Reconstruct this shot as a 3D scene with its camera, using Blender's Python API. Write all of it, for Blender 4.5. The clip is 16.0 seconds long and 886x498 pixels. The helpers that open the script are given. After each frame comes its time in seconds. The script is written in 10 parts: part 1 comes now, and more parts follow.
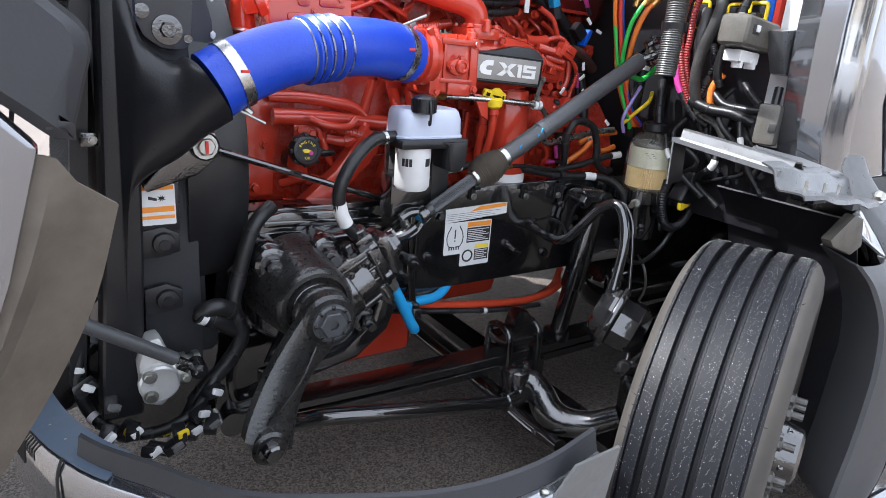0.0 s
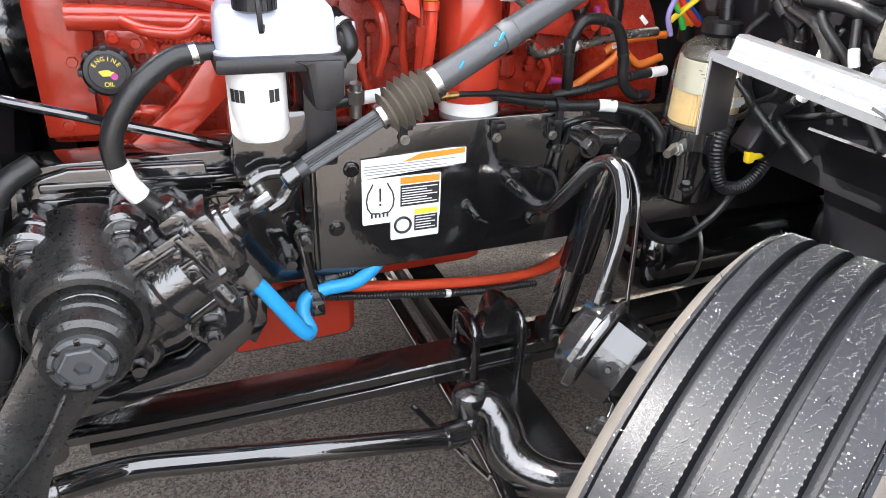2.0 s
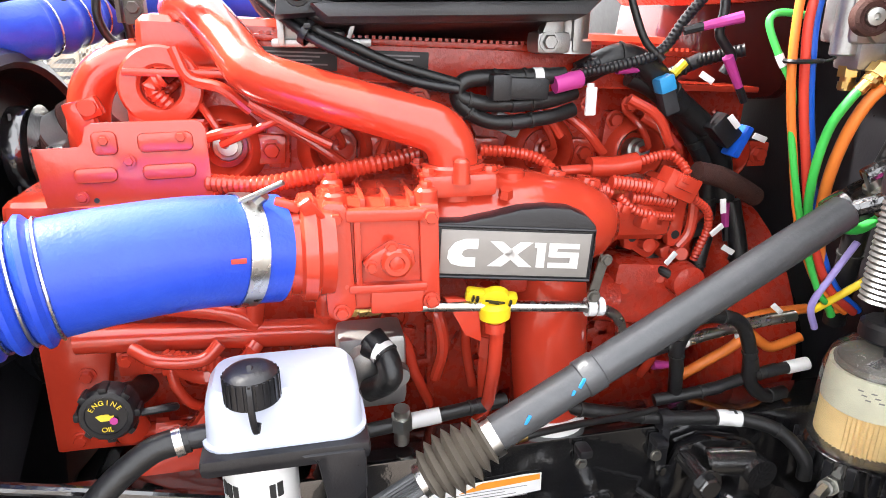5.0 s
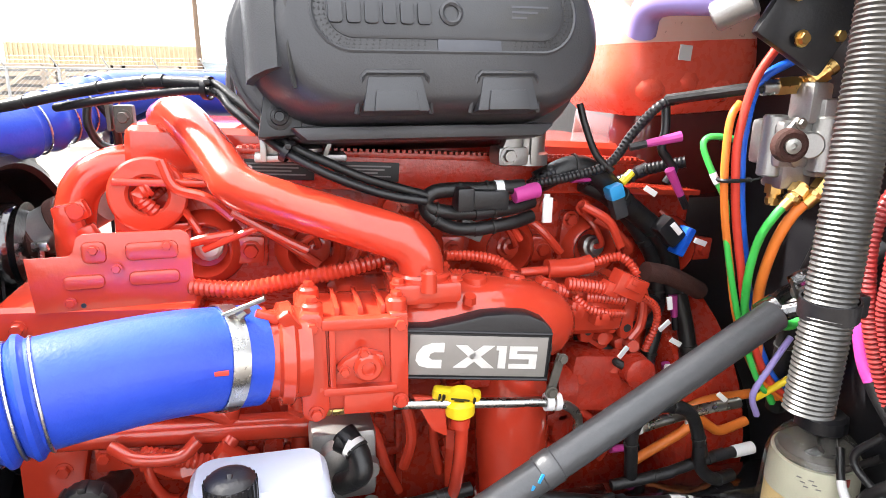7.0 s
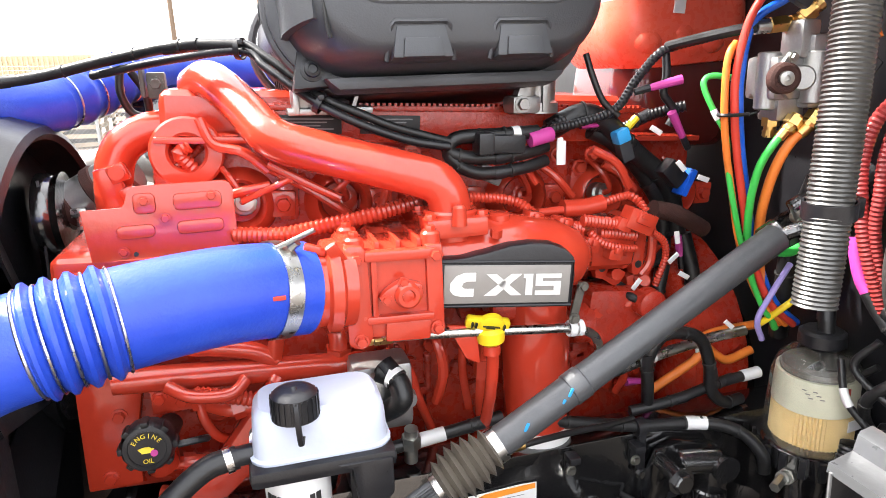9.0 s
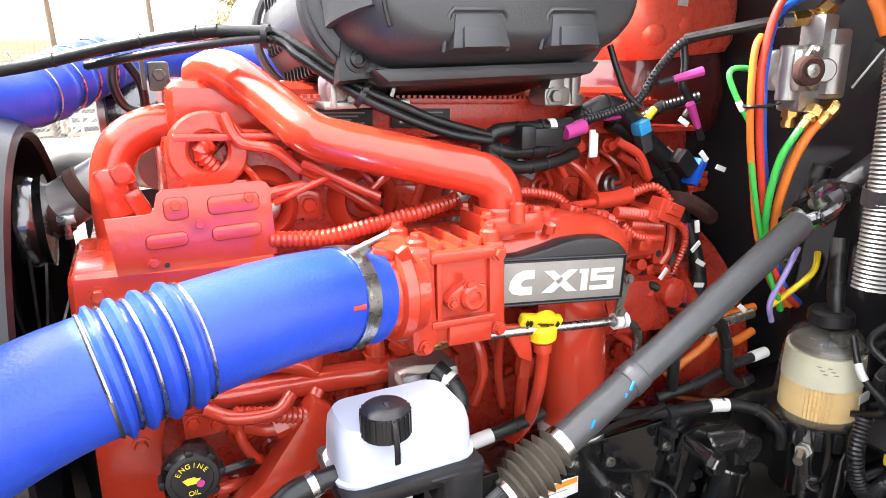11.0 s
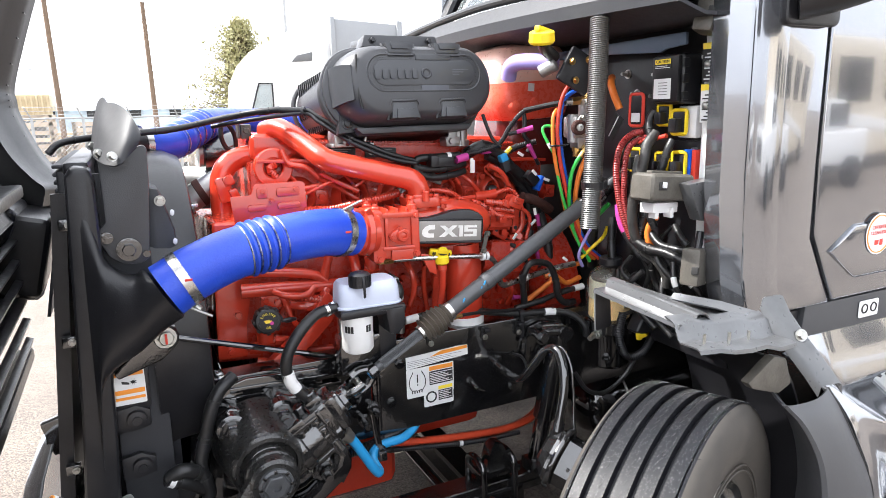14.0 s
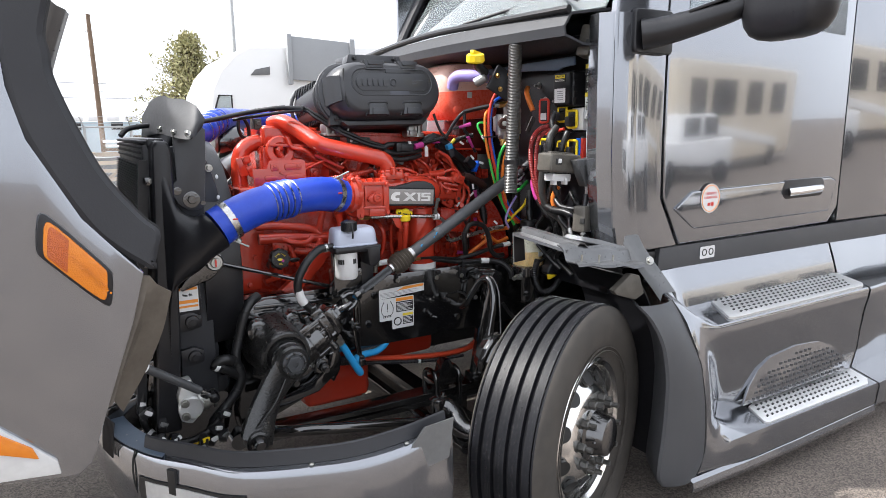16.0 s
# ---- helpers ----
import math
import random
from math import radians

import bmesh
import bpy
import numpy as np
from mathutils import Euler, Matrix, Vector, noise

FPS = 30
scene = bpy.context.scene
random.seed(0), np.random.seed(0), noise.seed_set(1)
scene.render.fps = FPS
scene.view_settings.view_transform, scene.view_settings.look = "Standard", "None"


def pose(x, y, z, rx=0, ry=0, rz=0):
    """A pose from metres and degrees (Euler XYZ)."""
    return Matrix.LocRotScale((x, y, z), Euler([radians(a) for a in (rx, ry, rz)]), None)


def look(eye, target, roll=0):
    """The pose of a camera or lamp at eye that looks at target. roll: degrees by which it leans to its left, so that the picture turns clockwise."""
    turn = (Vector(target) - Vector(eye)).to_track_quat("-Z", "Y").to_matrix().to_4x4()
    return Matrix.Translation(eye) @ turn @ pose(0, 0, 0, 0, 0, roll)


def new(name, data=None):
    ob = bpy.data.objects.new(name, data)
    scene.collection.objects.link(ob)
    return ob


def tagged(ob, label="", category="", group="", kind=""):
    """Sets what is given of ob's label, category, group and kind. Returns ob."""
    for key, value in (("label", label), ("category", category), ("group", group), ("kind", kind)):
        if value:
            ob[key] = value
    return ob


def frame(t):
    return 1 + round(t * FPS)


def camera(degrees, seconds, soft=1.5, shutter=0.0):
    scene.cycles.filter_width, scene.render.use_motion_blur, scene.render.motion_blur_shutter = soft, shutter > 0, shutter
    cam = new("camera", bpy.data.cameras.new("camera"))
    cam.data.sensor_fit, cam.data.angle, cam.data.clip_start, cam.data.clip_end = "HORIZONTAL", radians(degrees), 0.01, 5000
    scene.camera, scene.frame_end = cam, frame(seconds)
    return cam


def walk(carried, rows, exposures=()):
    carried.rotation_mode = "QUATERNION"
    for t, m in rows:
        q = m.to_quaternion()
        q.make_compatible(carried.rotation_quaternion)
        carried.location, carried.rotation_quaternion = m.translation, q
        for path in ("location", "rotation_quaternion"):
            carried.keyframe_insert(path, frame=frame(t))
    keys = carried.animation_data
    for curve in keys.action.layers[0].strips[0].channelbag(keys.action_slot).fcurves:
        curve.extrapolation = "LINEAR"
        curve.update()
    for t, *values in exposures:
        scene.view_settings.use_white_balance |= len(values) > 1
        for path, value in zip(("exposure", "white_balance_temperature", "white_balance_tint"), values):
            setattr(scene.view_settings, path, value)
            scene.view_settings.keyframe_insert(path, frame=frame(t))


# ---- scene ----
cam = camera(68.5, 16.0, soft=0.7)
PATH = [
    (0, (-1.061, -1.61, 1.464), (-0.016, -0.027, 0.832), 4.2),
    (0.5, (-0.808, -1.437, 1.418), (0.158, 0.165, 0.709), 6.1),
    (1, (-0.641, -1.331, 1.407), (0.229, 0.283, 0.608), 4.1),
    (1.5, (-0.46, -1.274, 1.403), (0.301, 0.357, 0.531), 3.2),
    (2, (-0.331, -1.225, 1.416), (0.363, 0.401, 0.479), 2.4),
    (2.5, (-0.246, -1.094, 1.398), (0.418, 0.515, 0.413), 1.8),
    (3, (-0.206, -0.943, 1.424), (0.412, 0.669, 0.415), 0.6),
    (3.5, (-0.168, -0.897, 1.472), (0.363, 0.752, 0.472), -0.4),
    (4, (-0.147, -0.872, 1.56), (0.29, 0.832, 0.608), -0.7),
    (4.5, (-0.139, -0.859, 1.621), (0.265, 0.915, 0.789), 0.2),
    (5, (-0.125, -0.869, 1.688), (0.274, 0.973, 1.019), 0.0),
    (7.5, (-0.139, -0.923, 1.79), (0.375, 0.942, 1.282), 0.9),
    (8, (-0.163, -0.926, 1.748), (0.354, 0.94, 1.249), 0.6),
    (8.5, (-0.223, -0.996, 1.707), (0.286, 0.872, 1.203), -0.3),
    (8.7, (-0.213, -1.008, 1.714), (0.292, 0.858, 1.201), -1.0),
    (10.8, (-0.458, -0.807, 1.705), (0.353, 0.934, 1.147), -1.1),
    (11, (-0.44, -0.869, 1.721), (0.367, 0.874, 1.162), -1.1),
    (11.5, (-0.429, -0.998, 1.752), (0.376, 0.75, 1.208), -1.5),
    (12, (-0.417, -1.096, 1.756), (0.397, 0.656, 1.239), -1.8),
    (12.5, (-0.495, -1.21, 1.768), (0.327, 0.549, 1.288), -2.2),
    (13, (-0.656, -1.401, 1.773), (0.175, 0.359, 1.315), -2.2),
    (13.5, (-0.723, -1.641, 1.769), (0.12, 0.12, 1.337), -1.6),
    (14, (-0.778, -1.915, 1.754), (0.076, -0.154, 1.341), -1.3),
    (14.5, (-0.929, -2.092, 1.757), (-0.034, -0.345, 1.374), -1.2),
    (15, (-1.066, -2.244, 1.731), (-0.114, -0.526, 1.353), -1.4),
    (15.5, (-1.147, -2.414, 1.693), (-0.16, -0.715, 1.319), -1.1),
    (16, (-1.211, -2.631, 1.677), (-0.21, -0.939, 1.309), -0.8),
]
walk(cam, [(t, look(eye, target, roll)) for t, eye, target, roll in PATH],
     exposures=[(0, 1.55, 5850, 10), (0.5, 2.02, 5900, 10), (1, 2.35, 6050, 10), (1.5, 2.55, 6200, 10), (2.5, 2.85, 6350, 10), (3.5, 3.05, 6500, 10), (4.2, 2.8, 6500, 10), (5, 2.5, 6500, 10), (8, 2.28, 6500, 10), (11, 2.48, 6500, 10), (12.5, 2.22, 6400, 10), (14, 1.85, 6250, 10), (16, 1.15, 6200, 10)])

# ---- world and sun ----
world = bpy.data.worlds.new("world")
scene.world = world
world.use_nodes = True
wn, wl = world.node_tree.nodes, world.node_tree.links
wn.clear()
sky = wn.new("ShaderNodeTexSky")
sky.sky_type = "NISHITA"
sky.sun_disc = False
sky.sun_elevation, sky.sun_rotation = radians(52), radians(-61)
sky.air_density, sky.dust_density, sky.ozone_density = 0.6, 6.0, 0.4
soft_sky = wn.new("ShaderNodeHueSaturation")
soft_sky.inputs["Saturation"].default_value = 0.35
back = wn.new("ShaderNodeBackground")
back.inputs["Strength"].default_value = 0.15
wout = wn.new("ShaderNodeOutputWorld")
wl.new(sky.outputs[0], soft_sky.inputs["Color"])
haze = wn.new("ShaderNodeMix")
haze.data_type = "RGBA"
haze.inputs["Factor"].default_value = 0.6
haze.inputs["B"].default_value = (7.5, 7.6, 7.9, 1)
wl.new(soft_sky.outputs[0], haze.inputs["A"])
wl.new(haze.outputs["Result"], back.inputs["Color"])
wl.new(back.outputs[0], wout.inputs["Surface"])

sun_data = bpy.data.lights.new("sun", "SUN")
sun_data.energy, sun_data.angle, sun_data.color = 3.3, radians(1), (1.0, 0.95, 0.88)
sun = new("sun", sun_data)
sun.matrix_world = look((-5.5, 3.0, 8.0), (0, 0, 0.6))


# ---- materials ----
def material(name, color, rough=0.5, metal=0.0, other=None, scale=6.0, amount=0.5, fine=60.0, bump=0.0, bump_scale=80.0,
             rough_var=0.08, coat=0.0, spec=0.5, glass=0.0, emit=0.0, ior=1.45, vary=0.0, flake=0.0):
    m = bpy.data.materials.new(name)
    m.use_nodes = True
    nt = m.node_tree
    b = nt.nodes["Principled BSDF"]
    b.inputs["Metallic"].default_value = metal
    b.inputs["Coat Weight"].default_value = coat
    b.inputs["Coat Roughness"].default_value = 0.03
    b.inputs["Coat IOR"].default_value = 1.75 if coat > 0.8 else 1.5
    b.inputs["Specular IOR Level"].default_value = spec
    b.inputs["Transmission Weight"].default_value = glass
    b.inputs["IOR"].default_value = ior
    co = nt.nodes.new("ShaderNodeTexCoord")
    big = nt.nodes.new("ShaderNodeTexNoise")
    big.inputs["Scale"].default_value, big.inputs["Detail"].default_value = scale, 5
    small = nt.nodes.new("ShaderNodeTexNoise")
    small.inputs["Scale"].default_value, small.inputs["Detail"].default_value = fine, 3
    for n in (big, small):
        nt.links.new(co.outputs["Object"], n.inputs["Vector"])
    add = nt.nodes.new("ShaderNodeMath")
    add.operation = "MULTIPLY_ADD"
    nt.links.new(small.outputs["Fac"], add.inputs[0])
    add.inputs[1].default_value = 0.4
    nt.links.new(big.outputs["Fac"], add.inputs[2])
    ramp = nt.nodes.new("ShaderNodeMapRange")
    ramp.inputs["From Min"].default_value, ramp.inputs["From Max"].default_value = 0.5, 0.95
    ramp.inputs["To Max"].default_value = amount
    nt.links.new(add.outputs[0], ramp.inputs["Value"])
    mix = nt.nodes.new("ShaderNodeMix")
    mix.data_type = "RGBA"
    o = other or tuple(c * 0.6 for c in color)
    mix.inputs["A"].default_value, mix.inputs["B"].default_value = (*color, 1), (*o, 1)
    nt.links.new(ramp.outputs[0], mix.inputs["Factor"])
    col = mix.outputs["Result"]
    if vary:
        info = nt.nodes.new("ShaderNodeObjectInfo")
        hs = nt.nodes.new("ShaderNodeHueSaturation")
        rr = nt.nodes.new("ShaderNodeMapRange")
        rr.inputs["To Min"].default_value, rr.inputs["To Max"].default_value = 1 - vary, 1 + vary
        nt.links.new(info.outputs["Random"], rr.inputs["Value"])
        nt.links.new(rr.outputs[0], hs.inputs["Value"])
        nt.links.new(col, hs.inputs["Color"])
        col = hs.outputs["Color"]
    nt.links.new(col, b.inputs["Base Color"])
    rv = nt.nodes.new("ShaderNodeMapRange")
    rv.inputs["To Min"].default_value, rv.inputs["To Max"].default_value = max(0.0, rough - rough_var), min(1.0, rough + rough_var)
    nt.links.new(small.outputs["Fac"], rv.inputs["Value"])
    nt.links.new(rv.outputs[0], b.inputs["Roughness"])
    if bump:
        bn = nt.nodes.new("ShaderNodeTexNoise")
        bn.inputs["Scale"].default_value, bn.inputs["Detail"].default_value = bump_scale, 4
        nt.links.new(co.outputs["Object"], bn.inputs["Vector"])
        bp = nt.nodes.new("ShaderNodeBump")
        bp.inputs["Strength"].default_value, bp.inputs["Distance"].default_value = bump, 0.004
        nt.links.new(bn.outputs["Fac"], bp.inputs["Height"])
        nt.links.new(bp.outputs[0], b.inputs["Normal"])
        nt.links.new(bp.outputs[0], b.inputs["Coat Normal"])
    if emit:
        b.inputs["Emission Color"].default_value = (*color, 1)
        b.inputs["Emission Strength"].default_value = emit
    return m


RED = material("red_engine_paint", (0.50, 0.044, 0.021), 0.20, other=(0.40, 0.031, 0.015), scale=5, amount=0.5, bump=0.12, bump_scale=70, coat=0.5, rough_var=0.12)
REDCAST = material("red_cast_paint", (0.45, 0.037, 0.018), 0.28, other=(0.30, 0.021, 0.011), scale=9, amount=0.8, bump=0.28, bump_scale=160, rough_var=0.14, coat=0.2)
BLACK = material("gloss_black_chassis_paint", (0.005, 0.005, 0.006), 0.12, other=(0.013, 0.0127, 0.0123), scale=9, amount=0.6, bump=0.10, bump_scale=45, rough_var=0.08, coat=0.9, spec=0.7)
CAST = material("black_cast_iron_paint", (0.006, 0.006, 0.007), 0.18, other=(0.016, 0.0155, 0.015), scale=22, amount=0.6, fine=180, bump=0.22, bump_scale=120, rough_var=0.12, coat=1.0, spec=0.8)
DUSTY = material("dusty_black_casting", (0.009, 0.009, 0.009), 0.30, other=(0.026, 0.025, 0.024), scale=16, amount=0.8, fine=140, bump=0.22, bump_scale=130, rough_var=0.14, coat=0.5)
PLASTIC = material("black_plastic", (0.009, 0.009, 0.011), 0.33, other=(0.022, 0.022, 0.024), scale=8, amount=0.6, bump=0.10, bump_scale=240, rough_var=0.10)
AIRBOX = material("charcoal_moulded_plastic", (0.040, 0.041, 0.045), 0.36, other=(0.054, 0.055, 0.059), scale=10, amount=0.6, bump=0.15, bump_scale=320, rough_var=0.06)
LINER = material("dark_grey_liner_plastic", (0.024, 0.025, 0.029), 0.58, other=(0.036, 0.037, 0.041), scale=6, amount=0.6, bump=0.12, bump_scale=200)
RUBBER = material("black_rubber", (0.009, 0.009, 0.010), 0.36, other=(0.018, 0.018, 0.018), scale=20, amount=0.6, bump=0.2, bump_scale=150)
TYRE = material("tyre_rubber", (0.006, 0.0065, 0.009), 0.44, other=(0.013, 0.013, 0.014), scale=22, amount=0.5, fine=320, bump=0.10, bump_scale=500, rough_var=0.2, spec=0.26)
SIDEWALL = material("dusty_tyre_sidewall", (0.040, 0.036, 0.032), 0.78, other=(0.075, 0.066, 0.056), scale=9, amount=0.7, fine=220, bump=0.12, bump_scale=420, rough_var=0.1)
BOOT = material("dusty_brown_rubber_boot", (0.085, 0.072, 0.058), 0.6, other=(0.15, 0.13, 0.105), scale=18, amount=0.6, bump=0.25)
SHAFT = material("dark_grey_shaft_paint", (0.055, 0.058, 0.062), 0.38, 0.2, other=(0.10, 0.10, 0.105), scale=9, amount=0.6, bump=0.15, bump_scale=160)
STEEL = material("bright_steel", (0.55, 0.55, 0.54), 0.28, 1.0, other=(0.38, 0.37, 0.35), scale=20, amount=0.6, bump=0.1)
ZINC = material("zinc_plated_steel", (0.45, 0.45, 0.43), 0.38, 1.0, other=(0.3, 0.29, 0.25), scale=25, amount=0.7, bump=0.2)
ALU = material("cast_aluminium", (0.40, 0.40, 0.395), 0.42, 0.9, other=(0.30, 0.295, 0.285), scale=14, amount=0.6, fine=260, bump=0.12, bump_scale=380)
BAREALU = material("bare_aluminium_casting", (0.66, 0.66, 0.65), 0.40, 0.6, other=(0.52, 0.52, 0.51), scale=18, amount=0.6, bump=0.12, bump_scale=300)
CHROME = material("polished_aluminium_wheel", (0.86, 0.86, 0.85), 0.18, 1.0, other=(0.6, 0.6, 0.58), scale=8, amount=0.5, bump=0.05)
DARKSTEEL = material("phosphated_dark_steel", (0.14, 0.138, 0.132), 0.42, 0.8, other=(0.08, 0.078, 0.073), scale=30, amount=0.6, bump=0.1)
BRASS = material("brass", (0.70, 0.45, 0.16), 0.30, 1.0, scale=30, bump=0.1)
BLUEHOSE = material("blue_silicone_rubber", (0.015, 0.052, 0.46), 0.34, other=(0.026, 0.080, 0.55), scale=7, amount=0.8, bump=0.2, bump_scale=190, rough_var=0.12)
BLUEAIR = material("blue_nylon_tube", (0.01, 0.10, 0.60), 0.3, scale=15, amount=0.3)
SKYBLUE = material("light_blue_hose", (0.03, 0.30, 0.62), 0.35, other=(0.02, 0.22, 0.5), scale=14, amount=0.5, bump=0.1)
WHITE = material("white_translucent_plastic", (0.47, 0.51, 0.62), 0.32, other=(0.42, 0.46, 0.56), scale=5, amount=0.4, bump=0.08, bump_scale=120)
PAPER = material("white_label_paper", (0.68, 0.68, 0.68), 0.45, other=(0.60, 0.60, 0.59), scale=30, amount=0.4)
YELLOW = material("yellow_plastic", (0.80, 0.60, 0.02), 0.35, other=(0.75, 0.48, 0.02), scale=12, amount=0.4)
ORANGELBL = material("orange_print", (0.80, 0.28, 0.03), 0.45, scale=40, amount=0.2)
YELLOWLBL = material("yellow_print", (0.85, 0.65, 0.05), 0.45, scale=40, amount=0.2)
INK = material("black_print", (0.02, 0.02, 0.02), 0.5)
GREYINK = material("grey_print", (0.22, 0.22, 0.22), 0.5)
REDINK = material("red_print", (0.65, 0.05, 0.03), 0.5)
PAINT = material("grey_metallic_paint", (0.245, 0.255, 0.278), 0.12, 0.85, other=(0.215, 0.225, 0.245), scale=3, amount=0.5, fine=900, coat=0.9, rough_var=0.05)
DARKTRIM = material("dark_grey_trim_plastic", (0.055, 0.057, 0.062), 0.45, other=(0.075, 0.076, 0.08), scale=5, amount=0.6, bump=0.12, bump_scale=260)
STEPALU = material("brushed_step_aluminium", (0.70, 0.70, 0.69), 0.38, 0.75, other=(0.56, 0.56, 0.55), scale=12, amount=0.6, bump=0.2, bump_scale=200)
BRACKET = material("bare_grey_bracket_metal", (0.095, 0.098, 0.102), 0.30, 0.3, other=(0.065, 0.066, 0.068), scale=9, amount=0.7, bump=0.12, bump_scale=60, coat=0.3)
BLUEGREY = material("blue_grey_primer", (0.10, 0.135, 0.19), 0.35, other=(0.08, 0.11, 0.155), scale=6, amount=0.5, bump=0.05)
GREYPLASTIC = material("light_grey_composite", (0.150, 0.152, 0.152), 0.36, other=(0.10, 0.10, 0.098), scale=7, amount=0.7, bump=0.15, bump_scale=120)
TAUPE = material("taupe_plastic", (0.098, 0.091, 0.078), 0.42, other=(0.055, 0.050, 0.043), scale=22, amount=0.9, fine=180, bump=0.15)
GLASS = material("window_glass", (0.75, 0.82, 0.82), 0.02, glass=0.9, rough_var=0.0, amount=0.0)
CLEAR = material("clear_bowl_plastic", (0.97, 0.95, 0.86), 0.03, ior=1.06, coat=0.7, glass=0.96, rough_var=0.02, amount=0.1)
TAPE = material("dusty_grey_tape", (0.026, 0.0255, 0.025), 0.45, other=(0.065, 0.063, 0.060), scale=24, amount=0.8, fine=200, bump=0.5, bump_scale=90)
CORRED = material("dark_red_corrugated_sleeve", (0.30, 0.030, 0.028), 0.35, other=(0.18, 0.03, 0.03), scale=40, amount=0.5)
DUCTMETAL = material("grey_metal_duct", (0.13, 0.128, 0.124), 0.36, 0.8, other=(0.09, 0.088, 0.084), scale=14, amount=0.6, bump=0.15)
FACE = material("satin_black_lid_face", (0.042, 0.044, 0.049), 0.32, other=(0.053, 0.055, 0.059), scale=9, amount=0.6, bump=0.12, bump_scale=420, rough_var=0.05)
PALEPRINT = material("faint_grey_print", (0.075, 0.080, 0.095), 0.5, scale=40, amount=0.3)
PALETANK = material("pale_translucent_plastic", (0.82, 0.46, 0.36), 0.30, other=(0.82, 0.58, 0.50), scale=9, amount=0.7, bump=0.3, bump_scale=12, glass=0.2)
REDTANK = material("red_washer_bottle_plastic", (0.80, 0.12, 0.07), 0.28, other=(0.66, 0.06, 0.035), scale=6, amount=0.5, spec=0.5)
# red bottle plastic with the shade below the fluid put into its colour
SHADEDTANK = material("shaded_red_bottle_plastic", (0.10, 0.012, 0.010), 0.18, other=(0.06, 0.010, 0.009), scale=7, amount=0.7, coat=0.6, bump=0.2, bump_scale=14)
PLEAT = material("cream_filter_paper", (0.85, 0.66, 0.34), 0.7, other=(0.6, 0.45, 0.22), scale=30, amount=0.4)
AMBER = material("amber_lens", (0.66, 0.20, 0.006), 0.12, other=(0.52, 0.13, 0.006), scale=40, amount=0.5, coat=0.6, bump=0.3, bump_scale=260)
DEEPAMBER = material("deep_amber_reflector", (0.48, 0.095, 0.004), 0.16, other=(0.36, 0.06, 0.004), scale=120, amount=0.8, coat=0.6, bump=0.6, bump_scale=420)
LENS = material("clear_headlamp_lens", (0.72, 0.74, 0.75), 0.10, 0.35, other=(0.45, 0.46, 0.47), scale=12, amount=0.5, coat=0.8)
GREEN = material("green_wire_cover", (0.05, 0.50, 0.08), 0.4, scale=12, amount=0.3)
ORANGE = material("orange_wire_cover", (0.78, 0.20, 0.03), 0.4, scale=12, amount=0.3)
REDWIRE = material("red_wire_cover", (0.62, 0.05, 0.03), 0.4, scale=12, amount=0.3)
MAGENTA = material("magenta_tape", (0.50, 0.05, 0.28), 0.45, scale=12, amount=0.3)
PURPLE = material("lavender_hose", (0.34, 0.28, 0.62), 0.35, scale=10, amount=0.3)
PLATE = material("brushed_grey_name_plate", (0.27, 0.255, 0.24), 0.48, 0.4, other=(0.23, 0.22, 0.21), scale=30, amount=0.5)
PLATEWHITE = material("satin_silver_lettering", (0.75, 0.75, 0.74), 0.35, 0.4)
ASPHALT = material("worn_asphalt", (0.155, 0.130, 0.110), 0.85, other=(0.080, 0.069, 0.060), scale=1.3, amount=0.7, fine=140, bump=0.9, bump_scale=120, rough_var=0.1)
CRATE = material("pale_weathered_timber", (0.42, 0.34, 0.25), 0.8, other=(0.28, 0.24, 0.20), scale=5, amount=0.7, vary=0.25)
WOOD = material("weathered_wood_pole", (0.16, 0.11, 0.075), 0.8, scale=6, amount=0.6, bump=0.4)
WHITETRUCK = material("white_truck_paint", (0.78, 0.78, 0.77), 0.3, other=(0.7, 0.7, 0.69), scale=2, amount=0.4, coat=0.5)
# white composite with its shade mixed into the base colour
GREYWHITE = material("shaded_white_composite", (0.30, 0.31, 0.32), 0.5, other=(0.24, 0.25, 0.26), scale=2, amount=0.5)
GALV = material("galvanised_fence", (0.42, 0.43, 0.43), 0.5, 0.7, scale=10, amount=0.5)
BUILDING = material("pale_metal_siding", (0.40, 0.50, 0.56), 0.5, other=(0.50, 0.56, 0.60), scale=2, amount=0.5)
TANWALL = material("tan_corrugated_siding", (0.52, 0.42, 0.26), 0.6, scale=2, amount=0.4)
LEAF = material("spruce_needles", (0.26, 0.26, 0.12), 0.7, other=(0.38, 0.34, 0.19), scale=3, amount=0.8)
BARK = material("bark", (0.10, 0.075, 0.055), 0.85, scale=10, bump=0.4)
SNOWROAD = material("pale_concrete_road", (0.34, 0.32, 0.29), 0.85, other=(0.26, 0.245, 0.225), scale=0.6, amount=0.6, bump=0.3, bump_scale=60)
BROWNRUBBER = material("brown_fabric_sleeve", (0.055, 0.018, 0.013), 0.75, other=(0.03, 0.012, 0.009), scale=60, amount=0.7, fine=300, bump=0.5, bump_scale=500)
CREAM = material("cream_label_paper", (0.66, 0.66, 0.54), 0.5, scale=30, amount=0.3)
ORANGERED = material("orange_red_silicone", (0.66, 0.075, 0.03), 0.38, scale=10, amount=0.4)
SNOW = material("old_snow", (0.72, 0.73, 0.75), 0.7, other=(0.5, 0.5, 0.5), scale=3, amount=0.5)

